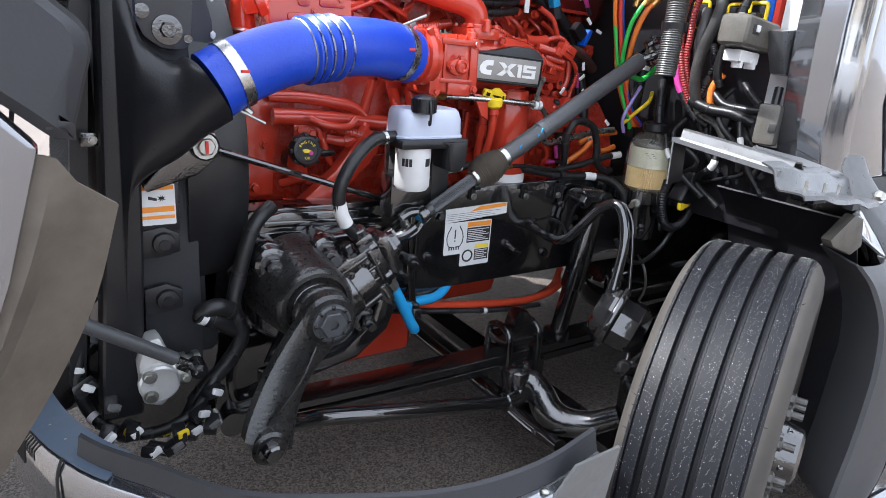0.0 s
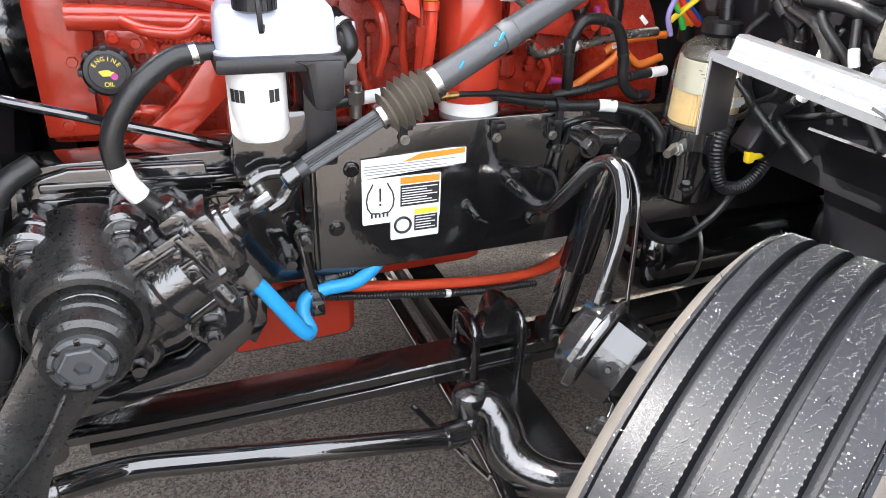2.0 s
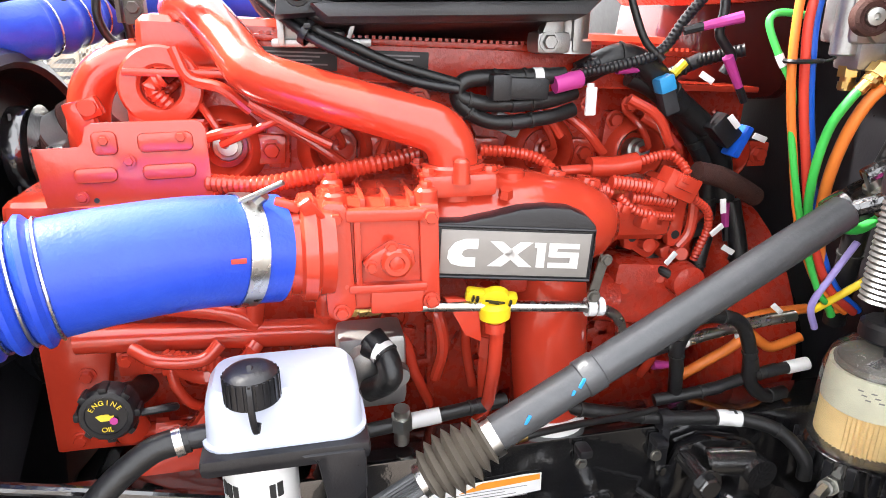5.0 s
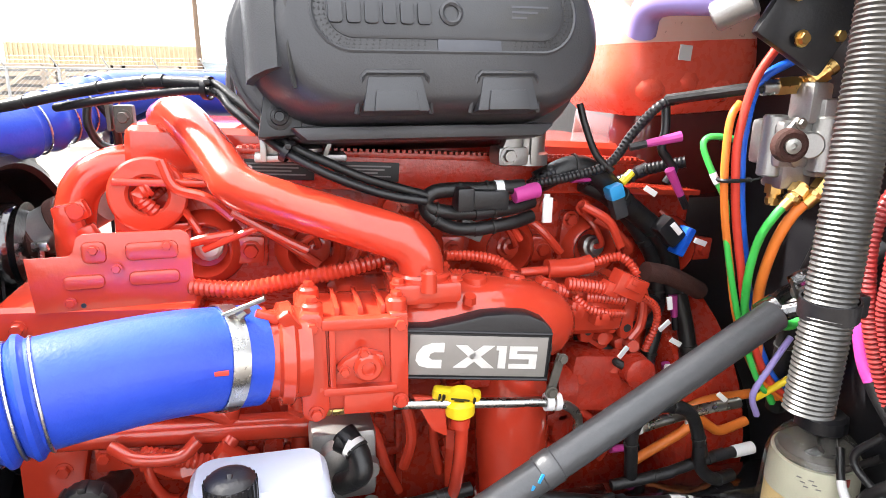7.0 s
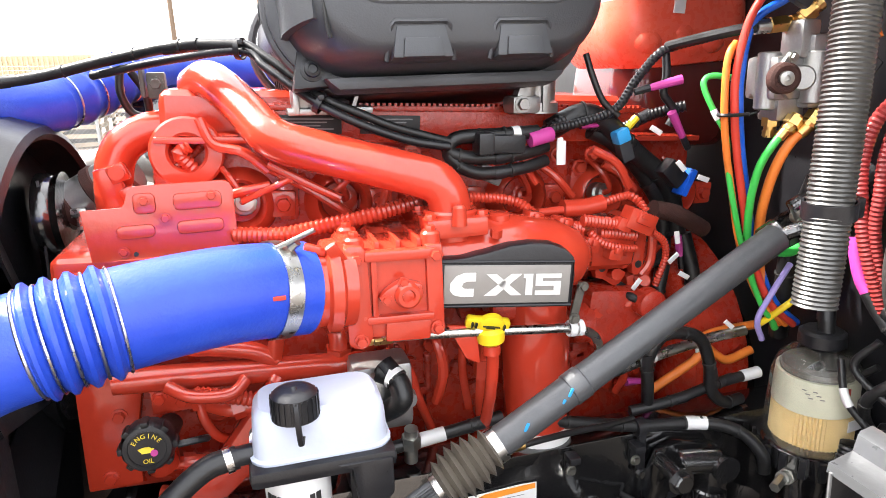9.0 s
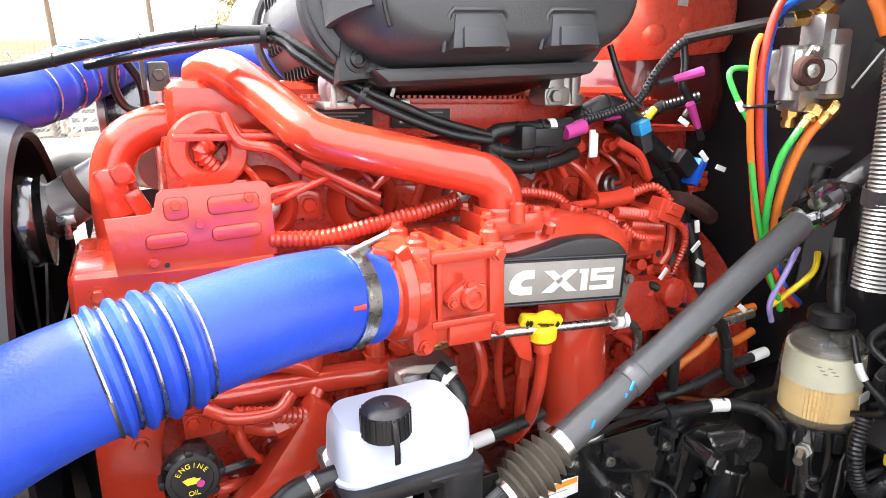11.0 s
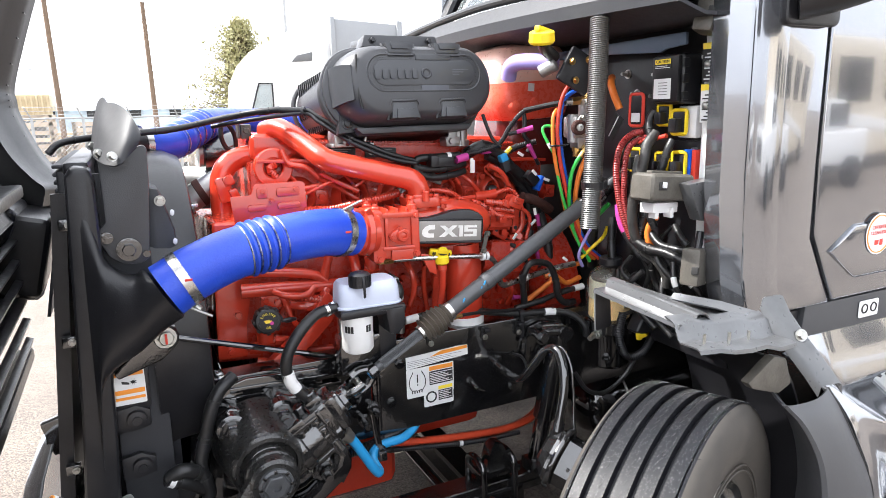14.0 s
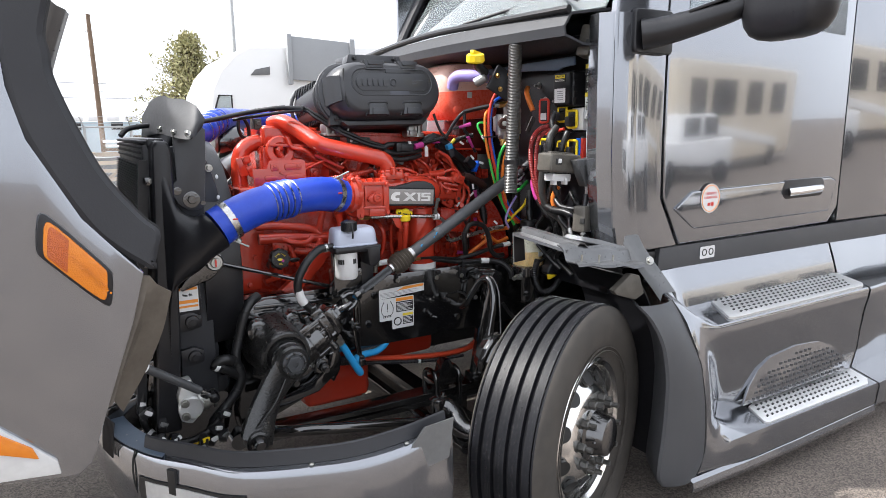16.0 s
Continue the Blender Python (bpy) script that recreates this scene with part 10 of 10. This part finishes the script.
fl_ = curve_points([(-0.735, 0.48, 1.668), (-0.68, 0.51, 1.666), (-0.63, 0.56, 1.668), (-0.575, 0.63, 1.685), (-0.53, 0.70, 1.708), (-0.475, 0.78, 1.726), (-0.41, 0.88, 1.730), (-0.30, 1.00, 1.728), (-0.15, 1.06, 1.722), (0.0, 1.08, 1.70)], 10)
fr_ = [0.059 + (0.005 * math.cos((k - 22) / 26 * 2 * math.pi * 4) if 22 < k < 48 else 0) for k in range(len(fl_))]
part("hose_wall", sweep(fl_, fr_, 32), BLUEHOSE, far_hose)
for k in (25, 32, 38, 45):
    d = (fl_[k + 1] - fl_[k - 1]).normalized()
    aa, bb = side_axes(d)
    part("wire_ring", sweep([fl_[k] + (aa * math.cos(radians(t)) + bb * math.sin(radians(t))) * 0.0595 for t in range(0, 361, 12)], 0.0022, 6), STEEL, far_hose)
cl = clamp_ring(fl_, 4, 0.0625, 0.022, STEEL, far_hose, "steel band clamp")
part("print", join(*[box(tuple(fl_[13] + V(-0.01 + 0.014 * i, -0.055 + 0.006 * i, 0.012 + 0.0 * i)), (0.004, 0.010, 0.030 - 0.008 * (i % 2)), 0.0, (0, 8, -40)) for i in range(3)]), PAPER, far_hose, "faint white print bars")
part("duct_elbow", tube([(-0.72, 0.485, 1.667), (-0.78, 0.44, 1.66), (-0.82, 0.40, 1.60), (-0.83, 0.38, 1.50)], 0.060, 24), PLASTIC, far_hose, "black plastic elbow")
alt = thing("alternator", (-0.42, 0.85, 1.55), "black and bare metal alternator on the engine's far front", "alternator")
part("body", lathe((-0.50, 0.82, 1.62), (1, 0, 0), [(0, 0.04), (0.01, 0.075), (0.06, 0.085), (0.12, 0.08), (0.15, 0.05)], 28), CAST, alt)
part("front_ring", lathe((-0.515, 0.82, 1.62), (1, 0, 0), [(0, 0.03), (0.005, 0.06), (0.02, 0.06)], 28), ALU, alt)
ft = thing("bracket_block", (-0.40, 0.20, 1.67), "zinc bracket with bolts at the front of the head", "bracket")
part("block", join(box((-0.36, 0.38, 1.672), (0.035, 0.03, 0.05), 0.006), box((-0.385, 0.38, 1.68), (0.008, 0.035, 0.06), 0.003), hexbolt((-0.36, 0.365, 1.675), (0, -1, 0), 0.011, 0.012)), TAUPE, ft)
nudge(ft, -0.030, 0.032, 0.030)
hose("loop_cable", [(-0.46, 0.46, 1.735), (-0.465, 0.46, 1.69), (-0.45, 0.47, 1.65), (-0.42, 0.47, 1.645), (-0.42, 0.46, 1.69), (-0.44, 0.45, 1.73)], 0.008, RUBBER, "black looped cable at the front of the engine", "cable")
part("exhaust_pipe", tube([(-0.80, 1.10, 1.42), (-0.70, 1.08, 1.45), (-0.55, 0.98, 1.5), (-0.40, 0.75, 1.5)], 0.055, 18), ALU, engine, "bare metal exhaust pipe")
# engine bay behind: far tyre and far fender close off the light below
far_wheel = thing("steer_wheel", (0.45, 1.56, 0.0), "black steer tyre on the far side", "wheel")
part("tyre", lathe((0.45, 1.56, 0.49), (-math.sin(radians(23)), math.cos(radians(23)), 0), [(-0.14, 0.29), (-0.15, 0.42), (-0.12, 0.485), (0.12, 0.485), (0.15, 0.42), (0.14, 0.29)], 60), TYRE, far_wheel)
fl2 = thing("far_inner_fender", (0.75, 1.4, 0.9), "black splash liner on the far side", "fender bracket")
part("liner", sheet([[V(p.x, y, p.z) for p in LN] for y in (1.16, 1.35, 1.6)], 0.006), PLASTIC, fl2)
trans = thing("transmission", (1.4, 0.43, 0.5), "dark transmission housing behind the engine", "transmission")
part("housing", join(lathe((0.84, 0.45, 0.95), (1, 0, 0), [(0, 0.30), (0.15, 0.26), (0.4, 0.20), (1.2, 0.18), (1.25, 0.1)], 30), box((1.3, 0.45, 0.80), (0.7, 0.36, 0.22), 0.04)), CAST, trans)
tanks = thing("fuel_tank", (2.6, -0.4, 0.25), "dark round tank under the cab", "tank")
part("shell", cyl((1.35, -0.35, 0.60), (3.6, -0.35, 0.60), 0.33, seg=32, bevel=0.03), CAST, tanks)

cp = thing("coolant_pipe", (-0.55, 0.5, 1.42), "bright metal coolant pipe with brown rubber sleeves", "pipe")
part("pipe", cyl((-0.64, 0.52, 1.44), (-0.47, 0.50, 1.535), 0.046, seg=24), ALU, cp)
for f in (0.18, 0.52):
    c0 = V(-0.64, 0.52, 1.44).lerp(V(-0.47, 0.50, 1.535), f)
    part("sleeve", cyl(c0, c0 + V(0.022, -0.002, 0.012), 0.050, seg=24, bevel=0.003), BROWNRUBBER, cp, "brown rubber sleeve")
part("clamp", join(cyl((-0.575, 0.46, 1.46), (-0.575, 0.455, 1.42), 0.006, seg=8), box((-0.575, 0.46, 1.455), (0.03, 0.015, 0.018), 0.003)), STEEL, cp)

hose("coolant_hose", [(-0.28, 0.06, 0.66), (-0.16, 0.07, 0.632), (0.04, 0.08, 0.592), (0.24, 0.085, 0.560), (0.42, 0.09, 0.540), (0.56, 0.10, 0.545), (0.66, 0.12, 0.575)], 0.014, ORANGERED, "orange-red coolant hose under the frame rail", "hose")
hose("coolant_hose", [(-0.24, 0.09, 0.63), (-0.12, 0.10, 0.610), (0.06, 0.11, 0.572), (0.26, 0.115, 0.535), (0.44, 0.12, 0.515), (0.60, 0.13, 0.55), (0.66, 0.15, 0.62)], 0.013, ORANGERED, "orange-red ribbed coolant hose under the frame rail", "hose", rib=True)
hose("conduit", [(-0.26, 0.05, 0.635), (-0.10, 0.055, 0.605), (0.10, 0.06, 0.568), (0.30, 0.065, 0.535), (0.5, 0.07, 0.52)], 0.010, PLASTIC, "black corrugated conduit under the frame rail", "cable", rib=True)
# small loose fittings on the frame rail's outer side
for x, z, l in ((0.09, 1.0, 0.05), (0.30, 0.985, 0.045), (0.44, 0.98, 0.05), (0.52, 0.86, 0.06)):
    cb_ = thing("cable_clip", (x, -0.02, z), "black cable clip with bolt on the frame rail", "clip", "rail cable clips")
    part("clip", join(box((x, -0.008, z), (0.016, 0.014, l), 0.004), box((x, -0.022, z + l * 0.4), (0.024, 0.03, 0.016), 0.005)), PLASTIC, cb_)
    part("bolt", hexbolt((x, -0.016, z - l * 0.25), (0, -1, 0), 0.008, 0.009), ZINC, cb_)

# sensor connector and loom behind the separator
sc = thing("sensor_connector", (0.87, -0.20, 0.86), "black corrugated sensor loom with a yellow locking clip", "connector")
loop = curve_points([(0.80, -0.17, 1.02), (0.775, -0.18, 0.95), (0.80, -0.19, 0.87), (0.87, -0.19, 0.86), (0.93, -0.18, 0.91), (0.95, -0.17, 0.98)], 6)
part("loom", ribbed(loop, 0.016, 0.008, 0.12, 10), PLASTIC, sc)
part("body", box((0.885, -0.185, 0.985), (0.075, 0.06, 0.115), 0.012, (0, 30, 0), 3), PLASTIC, sc, "black connector body")
part("clip", join(box((0.865, -0.205, 0.940), (0.045, 0.02, 0.020), 0.005, (0, -8, 0)), box((0.845, -0.205, 0.936), (0.018, 0.018, 0.028), 0.005, (0, -8, 0))), YELLOW, sc, "yellow locking clip")
part("tail", tube([(0.86, -0.19, 0.87), (0.80, -0.19, 0.79), (0.71, -0.19, 0.745), (0.64, -0.18, 0.765), (0.60, -0.16, 0.83)], 0.008, 8), RUBBER, sc)
nudge(sc, -0.040, -0.030, 0.020)
# added black cylinder, hides lit ground where shade should be
tank = thing("dark_filler_tank", (1.25, 0.12, 0.40), "black tank shape added under the frame rail to stand for shade", "air tank")
part("shell", lathe((0.80, 0.12, 0.55), (1, 0, 0), [(0, 0.01), (0.01, 0.07), (0.03, 0.11), (0.06, 0.13), (0.84, 0.13), (0.88, 0.10), (0.90, 0.01)], 24), BLACK, tank)
for x in (0.98, 1.48):
    part("strap", sweep([V(x, 0.12 + 0.133 * math.cos(radians(a)), 0.55 + 0.133 * math.sin(radians(a))) for a in range(0, 361, 15)], 0.005, 6), ZINC, tank)
    part("hanger", box((x, 0.06, 0.70), (0.04, 0.02, 0.14), 0.003), BLACK, tank)

# ---- yard behind the truck ----
white = thing("white_truck", (3.0, 10.2, 0.0), "white parked truck in the next row", "truck")
part("cab", prism([(1.10, 0.75), (1.10, 1.75), (1.13, 1.80), (1.19, 2.32), (1.36, 2.67), (1.62, 2.95), (1.90, 3.10), (4.6, 3.2), (4.6, 0.75)], "xz", 9.0, 2.4, 0.06, 3), WHITETRUCK, white)
part("side_window", prism([(1.20, 1.84), (1.50, 1.84), (1.50, 2.24), (1.32, 2.24)], "xz", 8.985, 0.03, 0.006), GLASS, white)
part("window_gasket", sweep([V(x, 8.99, z) for x, z in ((1.17, 1.82), (1.52, 1.82), (1.52, 2.26), (1.31, 2.26), (1.17, 1.82))], 0.014, 6), INK, white)
part("badge", prism([(1.86, 2.60), (2.20, 2.62), (2.21, 2.76), (1.95, 2.70)], "xz", 8.98, 0.02, 0.004), GREYPLASTIC, white, "grey vent badge")
part("roof_fairing", join(box((3.12, 8.9, 2.88), (1.12, 0.05, 0.74), 0.015, (0, 3, 0)), box((2.53, 8.88, 2.88), (0.08, 0.10, 0.86), 0.02), box((3.71, 8.88, 2.90), (0.10, 0.10, 0.76), 0.02)), GREYWHITE, white, "pale side fairing with grey edges")
part("mirror", join(box((0.84, 8.7, 1.96), (0.08, 0.20, 0.28), 0.03, seg=3), cyl((0.86, 8.7, 1.85), (1.15, 9.0, 1.85), 0.02, seg=8)), WHITETRUCK, white)
for x in (1.75, 4.2):
    tw = part("tyre", lathe((x, 8.95, 0.5), (0, 1, 0), [(0, 0.29), (0.0, 0.46), (0.04, 0.5), (0.24, 0.5), (0.28, 0.46)], 32), TYRE, white)
    wh = part("wheel_disc", lathe((x, 8.99, 0.5), (0, -1, 0), [(0, 0.29), (0.02, 0.28), (0.01, 0.20), (0.05, 0.12), (0.06, 0.0)], 28), WHITETRUCK, tw, "white steel wheel disc")
part("chassis", box((3.2, 10.2, 0.75), (3.8, 0.9, 0.3), 0.03), BLACK, white)

FY = 16.2
fence = thing("chain_fence", (0, FY, 0), "galvanised chain link fence along the yard", "fence")
for k in range(22):
    x = -10 + k * 1.06
    part("post", cyl((x, FY, 0), (x, FY, 1.82), 0.033, seg=10), GALV, fence)
    part("barb_arm", cyl((x, FY, 1.80), (x - 0.10, FY - 0.22, 2.06), 0.016, seg=6), GALV, fence)
part("rail", cyl((-12, FY, 1.80), (14, FY, 1.80), 0.022, seg=8), GALV, fence)
for k in range(3):
    part("barb_wire", cyl((-12, FY - 0.07 * (k + 1), 1.80 + 0.085 * (k + 1)), (14, FY - 0.07 * (k + 1), 1.80 + 0.085 * (k + 1)), 0.005, seg=4), GALV, fence)
wires = []
for k in range(260):
    x = -12 + k * 0.095
    wires.append(cyl((x, FY + 0.03, 0.02), (x + 1.75, FY + 0.03, 1.78), 0.0035, seg=3))
    wires.append(cyl((x + 1.75, FY + 0.04, 0.02), (x, FY + 0.04, 1.78), 0.0035, seg=3))
msh = part("mesh", join(*wires), GALV, fence)
msh["kind"] = "stuff"


def crate(x, y, w, h, z0):
    ob = thing("wooden_crate", (x, y, z0), "weathered slatted wooden crate stacked beyond the fence", "crate", "crates beyond the fence")
    for dx in (-w / 2, w / 2):
        for dy in (-0.5, 0.5):
            part("post", box((x + dx, y + dy, z0 + h / 2), (0.09, 0.09, h)), CRATE, ob)
    for k in range(5):
        z = z0 + 0.06 + k * (h - 0.12) / 4
        part("slat", box((x, y - 0.53, z), (w + 0.1, 0.03, 0.11), 0.0, (0, (-2, 1, 2, -1, 0)[k], 0)), CRATE, ob)
        part("slat", box((x + w / 2 + 0.05, y, z), (0.03, 1.05, 0.11)), CRATE, ob)
    part("brace", box((x, y - 0.56, z0 + h / 2), (0.09, 0.02, math.hypot(w, h) * 0.95), 0.0, (0, math.degrees(math.atan2(w, h)), 0)), CRATE, ob)
    part("load", box((x, y + 0.05, z0 + h * 0.45), (w * 0.8, 0.8, h * 0.8), 0.03), GREYPLASTIC, ob, "grey wrapped load")


for x, y, w, h, z0 in ((-6.6, 19.4, 1.5, 1.0, 0), (-6.5, 19.4, 1.4, 0.9, 1.0), (-4.8, 19.0, 1.5, 1.1, 0), (-4.7, 19.0, 1.3, 0.8, 1.1), (-3.0, 19.2, 1.4, 1.0, 0), (-3.1, 19.2, 1.4, 0.9, 1.0), (-1.3, 19.0, 1.5, 1.0, 0), (-1.25, 19.0, 1.2, 0.7, 1.0), (0.4, 19.3, 1.4, 1.1, 0), (2.1, 19.1, 1.5, 1.0, 0), (2.2, 19.1, 1.3, 0.8, 1.0)):
    crate(x, y, w, h, z0)


def pole(x, y, h, r, label):
    p = thing("utility_pole", (x, y, 0), label, "pole", "utility poles")
    part("shaft", cyl((x, y, 0), (x - 0.012 * h, y, h), r, r * 0.7, 14), WOOD, p)
    for k in range(7):
        part("step_peg", cyl((x, y, 2.9 + k * 0.5), (x + (0.26 if k % 2 else -0.26), y, 2.9 + k * 0.5), 0.015, seg=6), GALV, p)
    part("cross_wire", cyl((x - 4, y + 0.2, h * 0.48), (x + 4, y + 0.2, h * 0.47), 0.010, seg=5), INK, p)
    return p


pole(0.78, 30, 6.6, 0.12, "tall wooden utility pole")
pole(-2.85, 30, 8.0, 0.12, "tall wooden utility pole")
lp = thing("light_pole", (6.75, 30, 0), "slim grey yard light pole", "pole")
part("shaft", cyl((6.75, 30, 0), (6.75, 30, 12), 0.09, 0.07, 12), GALV, lp)


def spruce(x, y, h, label):
    tr = thing("spruce_tree", (x, y, 0), label, "tree")
    part("trunk", sweep([V(x + 0.05 * math.sin(k), y, h * k / 8) for k in range(9)], [0.16 * (1 - k / 8.5) for k in range(9)], 8), BARK, tr)
    rnd = random.Random(3)
    limbs, fo = [], []
    for k in range(380):
        f = rnd.random() ** 0.8
        z = h * (0.16 + 0.82 * f)
        R = (1 - f) ** 0.65 * h * 0.46 * rnd.uniform(0.35, 1.1) + 0.10
        a = rnd.uniform(0, 2 * math.pi)
        tip = V(x + R * math.cos(a), y + R * math.sin(a), z + R * rnd.uniform(0.1, 0.55))
        limbs.append(cyl((x, y, z), tip, 0.025, 0.008, 4))
        for j in range(22):
            g = rnd.uniform(0.3, 1.05)
            c = V(x, y, z).lerp(tip, g) + V(rnd.gauss(0, 0.12), rnd.gauss(0, 0.12), rnd.gauss(0, 0.12))
            d = V(rnd.gauss(0, 1), rnd.gauss(0, 1), rnd.gauss(0.5, 1)).normalized() * rnd.uniform(0.09, 0.20)
            e = d.cross(V(rnd.gauss(0, 1), rnd.gauss(0, 1), rnd.gauss(0, 1))).normalized() * rnd.uniform(0.03, 0.06)
            fo.append((c, d, e))
    part("limbs", join(*limbs), BARK, tr)
    vs, fs = [], []
    for c, d, e in fo:
        n = len(vs)
        vs += [c - d * 0.3, c + e, c + d, c - e]
        fs.append((n, n + 1, n + 2, n + 3))
    me = bpy.data.meshes.new("crown")
    me.from_pydata([tuple(v - OFFSET[tr]) for v in vs], [], fs)
    me.materials.append(LEAF)
    cr = new("crown", me)
    cr.parent = tr
    return tr


spruce(4.62, 30.0, 6.0, "thin green spruce beyond the fence")
shed = thing("far_building", (4, 62, 0), "low pale blue industrial building with roller doors", "building")
part("wall", box((10, 62, 1.25), (34, 6, 2.5), 0.05), BUILDING, shed)
for k in range(24):
    part("roof_bay", box((-6 + k * 1.35, 58.9, 2.72), (1.0, 0.3, 0.36), 0.05), PAPER, shed)
for k in range(9):
    part("opening", box((-5.6 + k * 3.1, 58.95, 2.15), (0.9, 0.2, 0.6), 0.02), INK, shed)
for k in range(30):
    part("siding_rib", box((-6.8 + k * 1.15, 58.97, 1.25), (0.10, 0.06, 2.4), 0.01), BUILDING, shed)
tan = thing("tan_shed", (-12.3, 60, 0), "tan corrugated shed behind the fence", "building")
part("wall", box((-12.3, 60, 1.85), (14, 5, 3.7), 0.05), TANWALL, tan)
for k in range(40):
    part("corrugation", box((-19.1 + k * 0.35, 57.45, 1.85), (0.14, 0.1, 3.6), 0.03), TANWALL, tan)
rnd = random.Random(9)
for k in range(14):
    x = -9 + k * 1.5 + rnd.uniform(-0.4, 0.4)
    y = 30 + rnd.uniform(-2, 6)
    pile = thing("pallet_stack", (x, y, 0), "stacked pallets and spools behind the fence", "pallets", "pallet stacks")
    for j in range(rnd.randint(5, 9)):
        part("pallet", box((x + rnd.uniform(-0.06, 0.06), y, 0.08 + j * 0.17), (1.2, 1.2, 0.11), 0.01, (0, 0, rnd.uniform(-6, 6))), (WOOD, PAPER, TANWALL)[rnd.randint(0, 2)], pile)
snow = thing("snow_bank", (-1, 16.8, 0), "dirty snow bank along the fence", "snow")
part("bank", join(*[ball((-10 + k * 0.55, 16.8 + rnd.uniform(-0.2, 0.2), 0.0), rnd.uniform(0.25, 0.5), (1.4, 0.7, 0.25)) for k in range(42)]), SNOW, snow)
street = thing("street", (0, 23, 0), "pale sunlit street beyond the fence", "road", kind="structure")
part("lane", box((0, 23, 0.0), (120, 7, 0.012)), SNOWROAD, street)
# the truck's far side, out of view, added to block light under the truck
sf = thing("step_fairing", (2.8, 1.74, 0.1), "unseen grey step fairing added on the far side to block light", "fairing")
part("fairing_skin", sheet([[V(x, 1.72, 0.12), V(x, 1.76, 0.6), V(x, 1.66, 1.05)] for x in (0.98, 2.0, 3.0, 4.6)], 0.01), PAINT, sf)
part("arch_flare", sheet([[V(0.98, y, 0.15), V(0.97, y, 0.6), V(0.86, y, 0.93), V(0.70, y, 1.06)] for y in (1.2, 1.5, 1.74)], 0.008), PLASTIC, sf)
fw = thing("steer_wheel", (0.452, 1.56, 0.0), "black steer tyre on the far side", "wheel")
part("tyre", lathe((0.452, 1.42, 0.492), (0, 1, 0), [(0, 0.29), (0.0, 0.44), (0.03, 0.492), (0.25, 0.492), (0.28, 0.44), (0.28, 0.29)], 48), TYRE, fw)
part("rim", lathe((0.452, 1.44, 0.492), (0, 1, 0), [(0, 0.29), (0.02, 0.20), (0.10, 0.15), (0.10, 0.0)], 32), CAST, fw)
# the row of vehicles that the door's paint mirrors
BEIGE = material("beige_coach_paint", (0.66, 0.58, 0.46), 0.35, other=(0.58, 0.51, 0.40), scale=2, amount=0.4, coat=0.4)
coach = thing("beige_coach", (15.0, -11.5, 0.0), "beige motor coach with a white stripe, parked opposite", "coach")
part("body", box((15.5, -11.5, 1.95), (11.0, 2.5, 3.1), 0.15, seg=3), BEIGE, coach)
part("stripe", box((15.0, -10.235, 1.25), (8.0, 0.03, 0.30), 0.01, (0, 6, 0)), WHITETRUCK, coach, "white stripe")
for x, w in ((11.3, 1.0), (13.2, 1.9), (15.9, 1.6), (18.6, 1.8)):
    part("window", box((x, -10.24, 2.45), (w, 0.03, 1.1), 0.01), INK, coach)
for x in (12.0, 18.5):
    part("wheel", lathe((x, -10.5, 0.5), (0, 1, 0), [(0, 0.3), (0, 0.46), (0.04, 0.5), (0.25, 0.5)], 24), TYRE, coach)
pick = thing("white_pickup", (8.6, -8.6, 0.0), "white pickup truck parked opposite", "pickup")
part("body", box((8.6, -8.6, 0.95), (4.6, 1.9, 0.75), 0.15, seg=3), WHITETRUCK, pick)
part("cab", box((8.9, -8.6, 1.55), (2.0, 1.75, 0.75), 0.22, seg=4), WHITETRUCK, pick)
for x in (8.5, 9.5):
    part("window", box((x, -7.72, 1.62), (0.75, 0.03, 0.42), 0.01), INK, pick)
part("grille", box((6.29, -8.6, 0.95), (0.03, 1.3, 0.4), 0.01), INK, pick)
for x in (7.2, 10.1):
    part("wheel", lathe((x, -7.66, 0.4), (0, -1, 0), [(-0.2, 0.2), (-0.2, 0.38), (0, 0.4), (0.02, 0.2)], 24), TYRE, pick)

# added panel that keeps the low sun off the ground under the truck
shd = thing("sun_blocker", (0.4, 1.12, 0.35), "black panel added by the far wheel arch to block the sun", "shield")
part("panel", sheet([[V(x, 1.10, 0.20), V(x, 1.12, 0.6), V(x, 1.10, 1.0), V(x, 1.16, 1.38)] for x in (-0.60, 0.2, 0.7, 1.2, 2.4)], 0.008), PLASTIC, shd)
